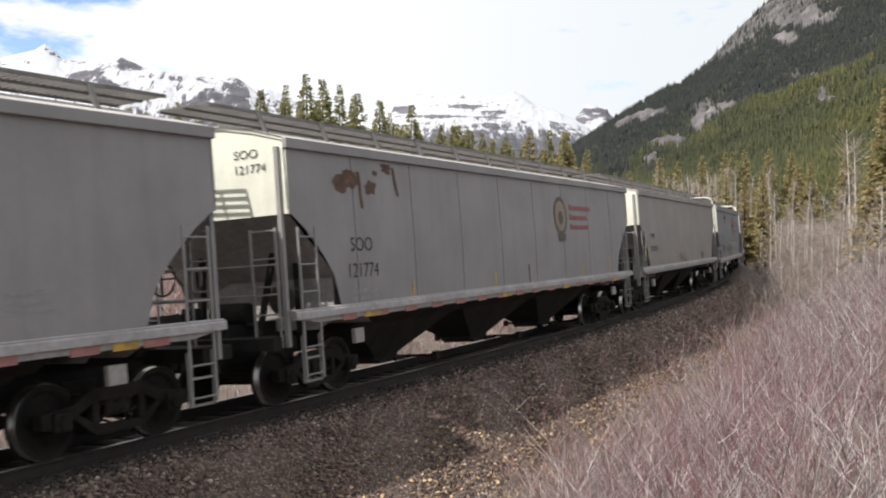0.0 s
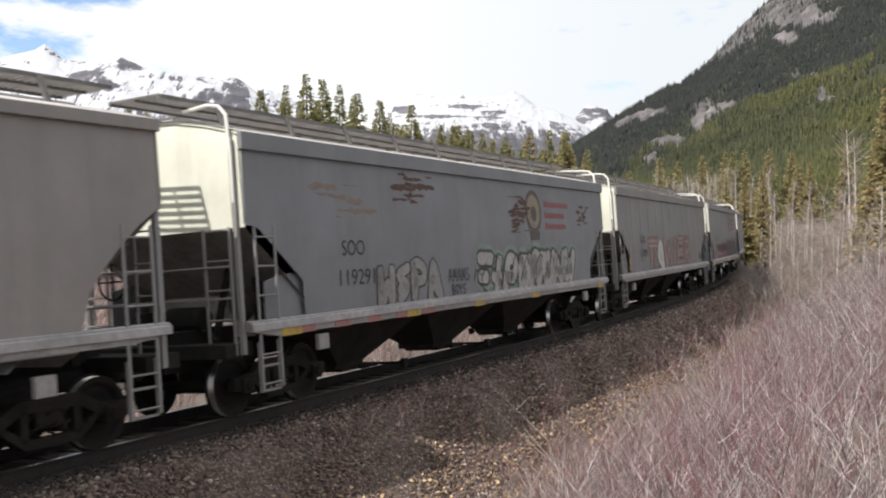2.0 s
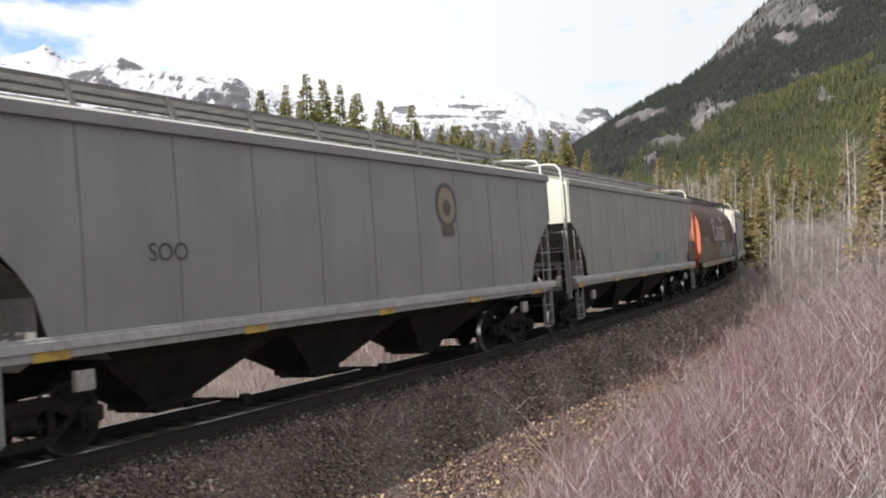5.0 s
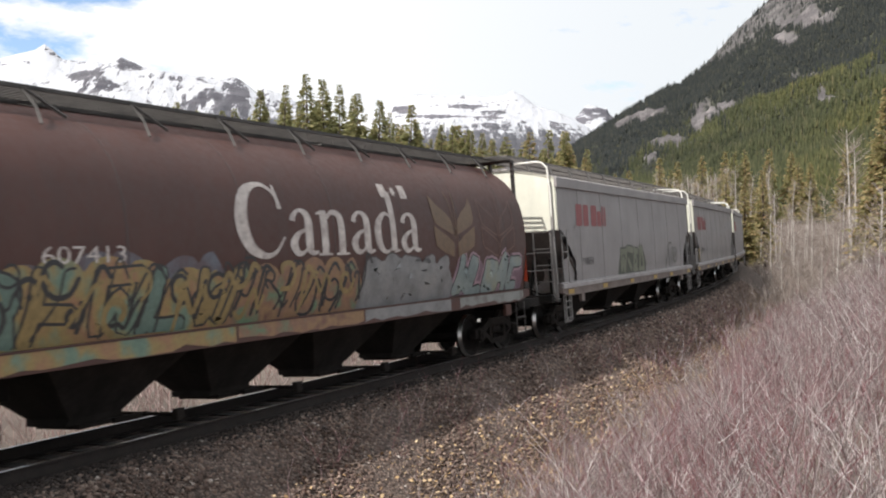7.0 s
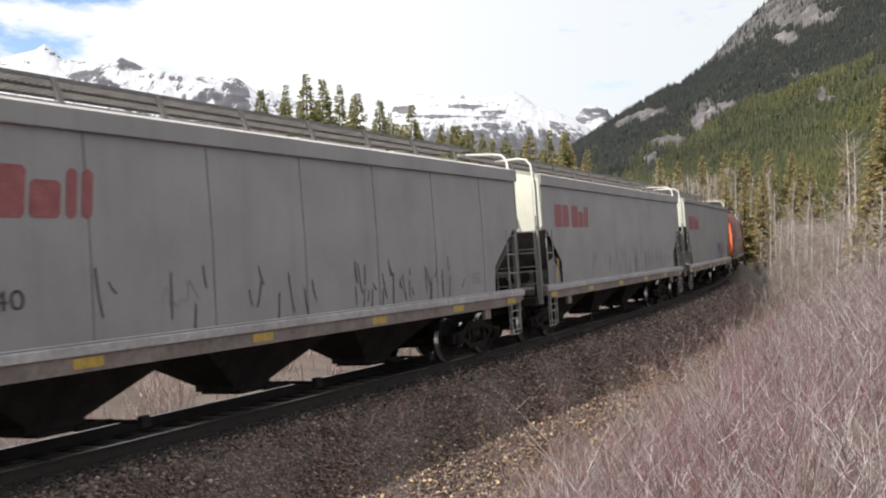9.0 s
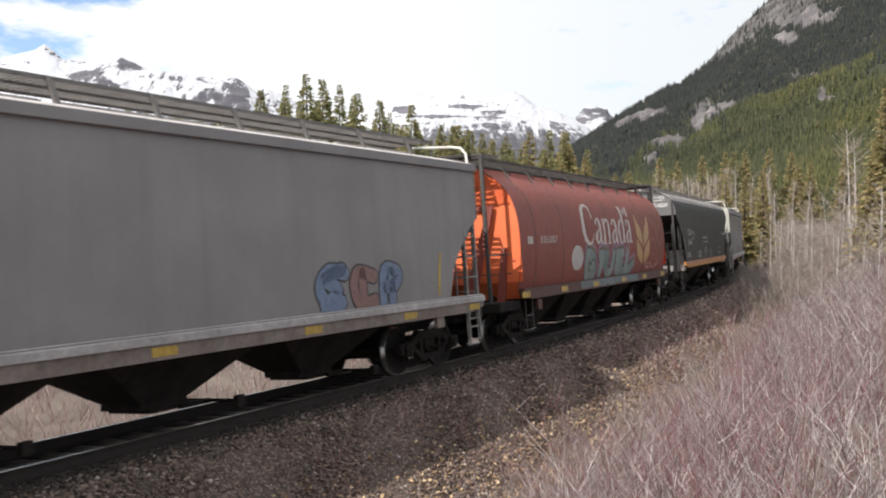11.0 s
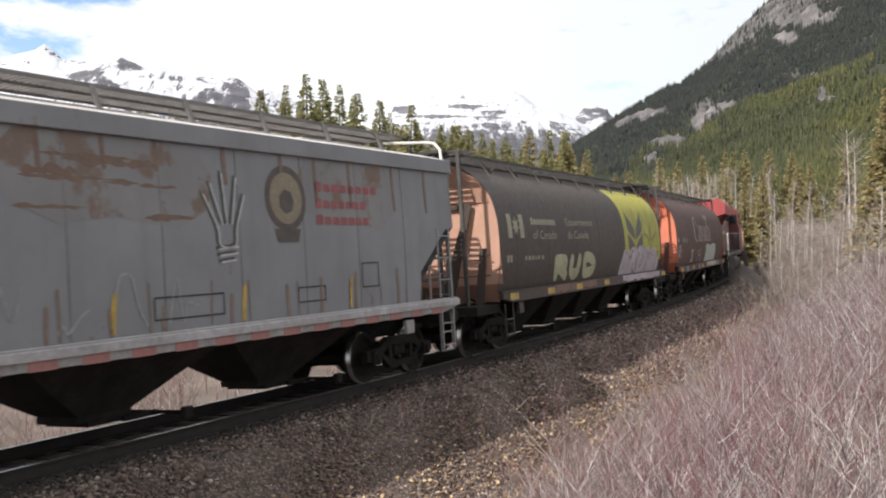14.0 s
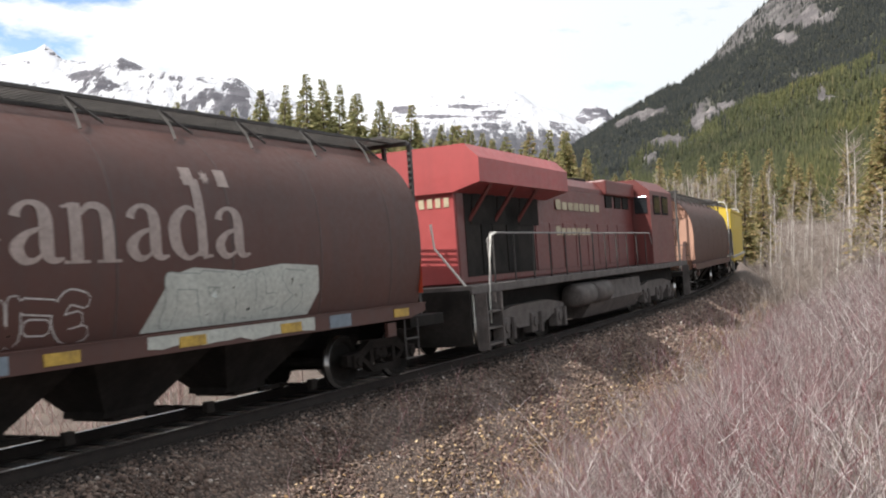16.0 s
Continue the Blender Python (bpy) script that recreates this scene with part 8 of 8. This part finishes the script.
    graffiti(c, R_, 0.8, 3.9, 1.42, 2.15, 5, [slate], spray("soot", (0.07, 0.065, 0.065)), 73, 0.36, 0.03, None, 0.2)
    aqua = spray_blend("aqua_greys", [(0.15, 0.19, 0.19), (0.22, 0.265, 0.26), (0.25, 0.26, 0.2)], 2.2)
    painted_ground(c, R_, 4.05, 7.65, 1.4, 2.3, spray("plum", (0.16, 0.1, 0.13)), 74, "plum sprayed ground", 5, 0.0045)
    graffiti(c, R_, 4.2, 7.3, 1.42, 2.15, 5, [aqua], black, 174, 0.3, 0.05, spray("dusty_rose_halo", (0.3, 0.2, 0.24)), 0.45)
    sill_paint(c, -7.9, -2.6, wild)
    sill_paint(c, -2.55, 0.7, warm)
    sill_paint(c, 0.75, 3.9, slate)
    sill_paint(c, 4.3, 7.5, spray_blend("teal_haze", [(0.12, 0.1, 0.1), (0.2, 0.21, 0.2), (0.25, 0.26, 0.25)], 2.6))
    # I
    c = CARS["I"]
    name_blocks(c, F_, -7.0, -4.02, 2.86, 3.45, M_LETTER_RED)
    word(c, F_, "118554", -6.6, -5.55, 1.8, 2.0, dark)
    moss, dk = spray("moss_green", (0.16, 0.175, 0.125)), spray("dark_olive", (0.04, 0.05, 0.035))
    painted_ground(c, F_, -2.95, 0.7, 1.4, 2.25, dk, 80, "dark olive sprayed ground", 5, 0.005)
    graffiti(c, F_, -2.75, 0.5, 1.45, 2.2, 4, [moss], dk, 81, 0.26, 0.07, None, 0.25)
    for i, x in enumerate((0.8, 1.9, 3.0, 4.2, 5.3)):
        scrawl(c, F_, x, x + 0.9, 1.55, 2.05 + 0.25 * (i > 3), spray("ash", (0.2, 0.195, 0.19)), 82 + i, 8, 0.022)
    for pts, wd in (([(3.92, 1.42), (3.98, 1.7), (4.3, 1.86), (4.42, 1.82), (4.44, 1.5)], 0.035), ([(4.02, 1.72), (4.3, 1.92), (4.36, 2.12), (4.6, 2.28), (5.0, 2.31), (5.1, 2.2), (5.02, 1.95)], 0.045), ([(5.05, 2.1), (5.24, 2.12), (5.2, 1.95), (5.0, 1.8), (4.92, 1.5)], 0.035), ([(3.86, 1.4), (4.02, 1.72)], 0.12), ([(4.36, 1.95), (4.4, 2.2)], 0.1), ([(4.5, 1.5), (4.6, 1.75)], 0.03), ([(5.3, 1.6), (5.22, 1.75), (5.28, 2.02)], 0.09)):
        V, Fc = ribbon(pts, wd)
        wrap("spray_outline", V, Fc, F_, dk, c, 0.008, "dark outlined spray letter")
    V, Fc = ribbon([(5.58 + 0.36 * math.cos(a), 1.85 + 0.28 * math.sin(a)) for a in np.linspace(0, math.tau, 13)], 0.035)
    wrap("spray_ring", V, Fc, F_, dk, c, 0.008)
    hand_word(c, F_, "ON", [(5.38, 5.56), (5.6, 5.8)], 1.76, 1.95, [(dk, 0.03, 0.008, 0, 0)])
    scrawl(c, F_, -8.3, -7.0, 2.5, 2.9, spray("ash", (0.2, 0.195, 0.19)), 90, 9, 0.02)
    sill_marks(c, 0, [-7.9, -4.6, -1.4, 1.9, 4.6, 7.9], M_REFLECT, 0.45, 0.12)
    # J, K, L
    for k, num in (("J", "118240"), ("K", ""), ("L", "")):
        c = CARS[k]
        name_blocks(c, F_, -7.1, -4.18, 2.82, 3.4, M_LETTER_RED)
        if num:
            word(c, F_, num, -6.4, -5.2, 1.82, 2.04, dark)
        rs = random.Random(ord(k))
        if k != "L":
            strokes(c, F_, [(rs.uniform(-4.2, 5.6), rs.uniform(1.65, 2.25), rs.uniform(-0.12, 0.12), -rs.uniform(0.08, 0.62)) for _ in range(44)], dk, 0.03)
        sill_marks(c, 0, [-7.6, -4.4, -1.2, 2.0, 5.0, 7.6], M_REFLECT, 0.45, 0.12)
        blocks(c, F_, 5.7, 6.2, 1.6, 1.85, [1], spray("ash", (0.2, 0.195, 0.19)), "data_panel", "small grey data panel")
        strokes(c, F_, [(-7.15, 1.5, 0.12, 0.5)], M_REFLECT, 0.1)
    c = CARS["J"]
    scrawl(c, F_, -3.2, -2.4, 1.7, 2.2, spray("ash", (0.2, 0.195, 0.19)), 95, 10, 0.02)
    scrawl(c, F_, -8.0, -7.1, 2.9, 3.4, spray("ash", (0.2, 0.195, 0.19)), 96, 10, 0.02)
    c = CARS["L"]
    graffiti(c, F_, 2.2, 4.9, 1.42, 2.1, 3, [spray("steel_blue", (0.13, 0.18, 0.28)), pink], black, 97, 0.34, 0.05)
    strokes(c, F_, [(6.2, 1.5, 0.1, 0.75)], M_REFLECT, 0.09)
    # M
    c = CARS["M"]
    roman_word(c, R_, "Canada", -2.55, 2.72, 2.35, 3.5, M_LETTER_WHITE)
    flag(c, R_, 1.72, 2.62, 3.2, 3.5, M_LETTER_WHITE)
    word(c, R_, "606387", -5.96, -4.71, 2.42, 2.6, M_LETTER_WHITE)
    blocks(c, R_, -6.88, -6.50, 2.4, 2.59, [1, 1], M_LETTER_WHITE)
    tan = spray("wheat_tan", (0.42, 0.25, 0.11))
    wheat(c, R_, 3.32, 5.02, 1.68, 3.32, tan)
    wheat(c, R_, 5.3, 7.1, 1.75, 3.32, spray("worn_wheat", (0.24, 0.1, 0.065)), False)
    mint = spray("mint", (0.33, 0.42, 0.36))
    disc(c, R_, -3.05, 2.0, 0.34, spray("ash_white", (0.42, 0.4, 0.39)), "graffiti_bulb", 0.009, 18, 1.5)
    violet = spray("dull_violet", (0.22, 0.12, 0.2))
    mist = spray_blend("mint_mist", [(0.1, 0.15, 0.15), (0.16, 0.21, 0.2), (0.24, 0.28, 0.25)], 1.5)
    hand_word(c, R_, "BFUEL", [(-2.3, -1.3), (-1.05, -0.35), (-0.35, 0.65), (0.8, 1.65), (1.8, 2.9)], 1.48, 2.1, [(violet, 0.52, 0.0045, 0.03, 0.05), (black, 0.33, 0.006, 0.05, 0.05), (spray_blend("ochre_blocks", [(0.05, 0.035, 0.02), (0.24, 0.17, 0.07), (0.06, 0.04, 0.025), (0.26, 0.19, 0.08)], 5.0), 0.27, 0.0072, 0.06, 0.06), (black, 0.35, 0.0084, -0.02, -0.02), (mist, 0.285, 0.0096, -0.02, -0.02)])
    sill_marks(c, 0, [-7.2, -4.4, -1.6, 1.4, 4.0, 6.6], M_REFLECT, 0.5, 0.14)
    sill_paint(c, -3.0, 3.1, spray_blend("teal_blue", [(0.07, 0.1, 0.12), (0.12, 0.16, 0.17), (0.1, 0.075, 0.1)], 1.8))
    scrawl(c, R_, 4.45, 6.35, 1.5, 1.75, spray("pink_tag", (0.6, 0.4, 0.42)), 103, 12, 0.03)
    # N
    c = CARS["N"]
    white, ashen = M_LETTER_WHITE, spray("chalk_grey", (0.22, 0.21, 0.21))
    sill_marks(c, 0, [0.0], spray("dusty_rose", (0.3, 0.17, 0.19)), 13.6, 0.05, 1.475, -1.619)
    word(c, B_, "COER", -5.87, -4.98, 2.6, 2.84, white)
    word(c, B_, "354804", -5.95, -4.88, 2.18, 2.42, white)
    ex = -(half["N"] - 1.1) - 0.006
    stark = spray("stark_white", (0.7, 0.7, 0.68))
    end_word(c, ex, "COER", -0.74, -1.22, 3.98, 4.16, stark)
    bars = Shape()
    for r in range(3):
        for k in range(5):
            y = 0.42 - 0.16 * k - 0.04 * r
            bars.box(ex, ex + 0.012, y - 0.12, y, 3.52 + 0.09 * r, 3.56 + 0.09 * r)
    part("end_stencil", bars.mesh("end_stencil", stark), c, "small unreadable white stencil bars")
    end_word(c, ex, "354804", -0.7, -1.3, 3.72, 3.89, stark)
    small_print(c, B_, -6.46, -5.45, 1.66, 1.89, 2, white, 8)
    word(c, B_, "DO NOT HAMMER ON CAR", -1.52, 0.3, 2.42, 2.53, white)
    small_print(c, B_, -1.52, 0.3, 2.24, 2.34, 1, white, 9)
    small_print(c, B_, -1.4, -0.2, 1.6, 1.7, 2, ashen, 12)
    small_print(c, B_, 0.5, 1.7, 1.6, 1.7, 2, ashen, 13)
    small_print(c, B_, 5.74, 7.48, 2.6, 2.72, 1, white, 10)
    for x, z, w in ((-4.43, 2.6, 0.28), (4.54, 1.84, 0.6)):
        V, Fc = ribbon([(x - w / 2, z - 0.13), (x - w / 2, z + 0.13), (x + w / 2, z + 0.13), (x + w / 2, z - 0.13), (x - w / 2, z - 0.13)], 0.03)
        wrap("panel_outline", V, Fc, B_, white, c, 0.008)
    ash = spray("ash", (0.2, 0.195, 0.19))
    for i in range(3):
        scrawl(c, B_, -3.3 + 0.35 * i, -2.75 + 0.35 * i, 1.6, 2.05, spray("chalk", (0.42, 0.4, 0.4)), 111 + i, 7, 0.03)
    [scrawl(c, B_, -1.15 + 0.12 * i, -0.45 + 0.1 * i, 1.74, 2.1, ash, 170 + i, 9, 0.03) for i in range(3)]
    [scrawl(c, B_, 0.5 + 0.15 * i, 1.4 + 0.15 * i, 1.74, 2.1, spray("navy", (0.06, 0.075, 0.15)), 180 + i, 9, 0.04) for i in range(3)]
    patch(c, B_, -7.2, -6.6, 1.7, 2.7, spray("charcoal", (0.07, 0.075, 0.075)), 117, 7, "spray_patch")
    # O
    c = CARS["O"]
    word(c, F_, "SOO", -5.76, -5.05, 2.3, 2.52, dark)
    word(c, F_, "119518", -5.79, -4.89, 1.85, 2.09, dark)
    end_word(c, endx("O"), "SOO", -0.1, -0.5, 3.9, 4.03, dark)
    end_word(c, endx("O"), "119518", -0.1, -0.68, 3.66, 3.79, dark)
    badge(c, F_, 2.62, 3.12, 0.5)
    red_name(c, F_, 3.35, 5.2, 2.75, 3.5)
    flakes(c, F_, -5.2, -3.0, 2.7, 3.7, spray("rust_brown", (0.135, 0.078, 0.052)), 121, 12)
    flakes(c, F_, -2.3, 0.7, 2.75, 3.85, spray("rust_brown", (0.135, 0.078, 0.052)), 122, 14)
    flakes(c, F_, 3.1, 5.5, 2.75, 3.55, spray("rust_wash", (0.17, 0.12, 0.095)), 123, 6)
    for f in ([(1.25, 3.2), (1.5, 2.75), (1.55, 2.5), (1.85, 2.5), (1.9, 2.75), (2.1, 3.2)], [(1.4, 3.35), (1.6, 2.8)], [(1.65, 3.5), (1.7, 2.8)], [(1.95, 3.45), (1.8, 2.8)], [(1.5, 2.45), (1.9, 2.48)], [(1.52, 2.36), (1.88, 2.39)], [(1.55, 2.27), (1.85, 2.3)]):
        f = [(a - 0.5, b) for a, b in f]
        V, Fc = ribbon(f, 0.045)
        wrap("spray_scrawl", V, Fc, F_, dk, c, 0.008)
        V, Fc = ribbon([(a + 0.05, b - 0.02) for a, b in f], 0.03)
        wrap("spray_scrawl", V, Fc, F_, spray("chalk", (0.42, 0.4, 0.4)), c, 0.0095)
    for i in range(26):
        x = -7.0 + 0.55 * i + 0.2 * math.sin(i * 2.3)
        up = 0.25 + 0.35 * abs(math.sin(i * 1.7))
        strokes(c, F_, [(x, 1.42, 0.03 * math.sin(i), up)], spray("rust_wash", (0.17, 0.12, 0.095)), 0.05 + 0.03 * math.sin(i * 3.1))
        if i % 2:
            strokes(c, F_, [(x, 3.84, 0.02, -up * 1.3)], spray("rust_brown", (0.135, 0.078, 0.052)), 0.08)
    for x0, x1, z0 in ((-6.6, -2.6, 2.55), (-2.5, 1.0, 2.7), (2.9, 5.8, 2.7)):
        V = [(x0 + (x1 - x0) * a, z0 + (3.82 - z0) * b) for a, b in ((0.05, 0.3), (0.25, 0.05), (0.5, 0.14), (0.8, 0.0), (0.97, 0.25), (1.0, 0.7), (0.9, 1.0), (0.1, 1.0), (0.0, 0.7))]
        wrap("rust_stain", V, [tuple(range(9))], F_, M_RUSTBLOTCH, c, 0.004, "brown rust stain on grey paint")
    for x0, z0, w, h in ((-0.2, 1.55, 1.3, 0.28), (2.8, 1.6, 0.7, 0.22), (4.6, 1.75, 0.5, 0.4)):
        for p, q in (((x0, z0), (x0 + w, z0)), ((x0 + w, z0), (x0 + w, z0 + h)), ((x0 + w, z0 + h), (x0, z0 + h)), ((x0, z0 + h), (x0, z0))):
            V, Fc = ribbon([p, q], 0.025)
            wrap("panel_outline", V, Fc, F_, dark, c, 0.008)
    for x in (-3.4, -0.9, 1.5, 4.2):
        strokes(c, F_, [(x, 1.45, 0.06, 0.45)], M_REFLECT, 0.08)
    for i in range(5):
        scrawl(c, F_, -3.6 + 0.9 * i, -3.0 + 0.9 * i, 1.5, 2.2, spray("pale_ash", (0.26, 0.255, 0.25)), 126 + i, 5, 0.03)
    sill_marks(c, 0, [-7.2 + 0.75 * i for i in range(20)], M_REFLRED, 0.4, 0.14)
    # P
    c = CARS["P"]
    cream = spray("dull_cream", (0.27, 0.24, 0.17))
    flag(c, R_, -7.1, -6.1, 2.55, 3.1, cream)
    word(c, R_, "Gouvernement", -3.0, -0.6, 2.86, 3.06, cream)
    word(c, R_, "du Canada", -2.9, -1.1, 2.52, 2.72, cream)
    blocks(c, R_, -5.6, -3.8, 2.86, 3.04, [1, .8, .8, .8, .8, .8, .8, .8, .8], cream)
    word(c, R_, "of Canada", -5.5, -3.8, 2.52, 2.72, cream)
    blocks(c, R_, -7.26, -6.89, 2.0, 2.17, [1, 1], cream)
    small_print(c, R_, -6.1, -4.85, 1.98, 2.17, 1, cream, 11)
    bone = spray("greenish_bone", (0.33, 0.32, 0.2))
    hand_word(c, R_, "RUD", [(-4.0, -2.95), (-2.75, -1.85), (-1.6, -0.45)], 1.56, 2.0, [(bone, 0.3, 0.008, 0, 0)])
    yel = spray("lime_yellow", (0.36, 0.33, 0.035))
    n_ = 24
    pts = [(2.6 + (0.2 if z < 2 else 0) + 4.7 * i / n_, z) for z in (1.75, 4.1) for i in range(n_ + 1)]
    wrap("yellow_panel", pts, [(i, i + 1, n_ + 2 + i, n_ + 1 + i) for i in range(n_)], R_, yel, c, 0.005, "bright yellow painted panel", 14)
    olive = spray("olive_line", (0.06, 0.06, 0.045))
    wheat(c, R_, 3.12, 5.0, 1.95, 3.4, olive)
    wheat(c, R_, 5.15, 6.95, 1.95, 3.4, olive, False)
    lil = spray_blend("lilac_greys", [(0.3, 0.25, 0.27), (0.36, 0.3, 0.33), (0.42, 0.36, 0.39)], 2.0)
    painted_ground(c, R_, 2.1, 7.1, 1.38, 2.28, lil, 132, "dusty lilac sprayed block letters", 5, 0.0095, 0.2)
    curls(c, R_, 2.4, 6.9, 1.4, 2.1, olive, 133, 8, 0.05, 0.0115)
    sill_paint(c, 2.2, 7.0, lil)
    sill_marks(c, 0, [-7.0, -4.5, -2.2, 0.4, 7.6], M_REFLECT, 0.5, 0.15)
    sill_paint(c, -4.3, -0.6, spray_blend("rust_runs", [(0.06, 0.04, 0.034), (0.14, 0.075, 0.05), (0.17, 0.09, 0.06)], 2.0))
    # Q
    c = CARS["Q"]
    faded = spray("faded_lettering", (0.3, 0.24, 0.22))
    roman_word(c, R_, "Canada", -2.73, 2.42, 2.3, 3.4, faded)
    flag(c, R_, 1.3, 2.2, 3.3, 3.55, faded)
    word(c, R_, "606986", -6.06, -4.71, 2.3, 2.5, faded)
    blocks(c, R_, -7.11, -6.81, 2.32, 2.5, [1, 1], M_LETTER_WHITE)
    pale = spray("dirty_white", (0.4, 0.42, 0.39))
    wrap("graffiti_ground", [(0.4, 1.4), (3.9, 1.4), (4.15, 1.75), (4.1, 2.15), (3.2, 2.2), (2.3, 2.12), (1.3, 2.2), (0.9, 2.1)], [(0, 1, 2, 3, 4, 5, 6, 7)], R_, pale, c, 0.006, "pale sprayed patch", 6)
    graffiti(c, R_, 0.8, 3.8, 1.45, 2.1, 5, [pale], spray("grey_green", (0.25, 0.28, 0.26)), 141, 0.3, 0.03)
    wrap("graffiti_stencil", [(-3.75, 1.48), (-3.2, 1.45), (-3.12, 1.75), (-3.05, 1.98), (-3.3, 2.0), (-3.6, 1.93)], [(0, 1, 2, 3, 4, 5)], R_, pale, c, 0.008, "small pale stencilled shape", 4)
    curls(c, R_, -3.65, -3.15, 1.5, 1.95, M_BROWN, 144, 3, 0.06, 0.0095)
    graffiti(c, R_, -1.9, -0.4, 1.42, 1.95, 3, [M_BROWN], spray("ash_white", (0.42, 0.4, 0.39)), 142, 0.3, 0.04)
    hand_word(c, R_, "HOGER", [(-7.15 + 0.19 * k, -6.99 + 0.19 * k) for k in range(5)], 1.72, 2.2, [(spray("chalk", (0.42, 0.4, 0.4)), 0.035, 0.008, 0, 0)])
    sill_paint(c, 0.4, 3.9, pale)
    sill_marks(c, 0, [-6.6, -3.6, -0.9, 1.2, 3.3, 6.5], M_REFLECT, 0.5, 0.14, y=-1.624)
    sill_marks(c, 0, [-5.2, -1.9, 4.6], spray("slate_blue", (0.14, 0.18, 0.22)), 0.6, 0.2)
    # upright seams of the barrel cars
    for k in "HMPQS":
        L = half[k] * 2 - 2.9
        me = cached(("seam", MESHES and k), lambda: Shape().bridge([[(dx, -side_round(z) - dy, z) for z in np.linspace(1.4, 4.2, 16)] for dx, dy in ((-0.02, 0.0), (-0.008, 0.006), (0.008, 0.006), (0.02, 0.0))]).mesh("side_seam", spray("seam_grime", (0.05, 0.03, 0.026))))
        for i in range(7):
            part("side_seam", me, CARS[k], m=pose(-L / 2 + L * (i + 0.5) / 7, 0, 0))


decorate()


# ---- motion of the train ----
SPEED, SLOWING, T_REF = 18.934, -0.0971, 8.0


def travelled(t):
    """How far the train has come towards the camera since the reference time."""
    d = t - T_REF
    return SPEED * d + 0.5 * SLOWING * d * d


def motions():
    times = [0.5 * i for i in range(33)]
    for key, car in CARS.items():
        a, b = ENDS[key]
        base = (b - a) / 2 - (2.15 if key != "R" else 3.9)
        walk(car, [(t, line_pose((a + b) / 2 - travelled(t), base)) for t in times])
    ticks = [i / FPS for i in range(16 * FPS + 1)]
    for wheel, x, z, r in WHEELS:
        # rolling towards -X: the top of the wheel goes to -X
        walk(wheel, [(t, pose(x, 0, z, 0, -math.degrees((travelled(t) - travelled(0)) / r) % 360, 0)) for t in ticks])


motions()
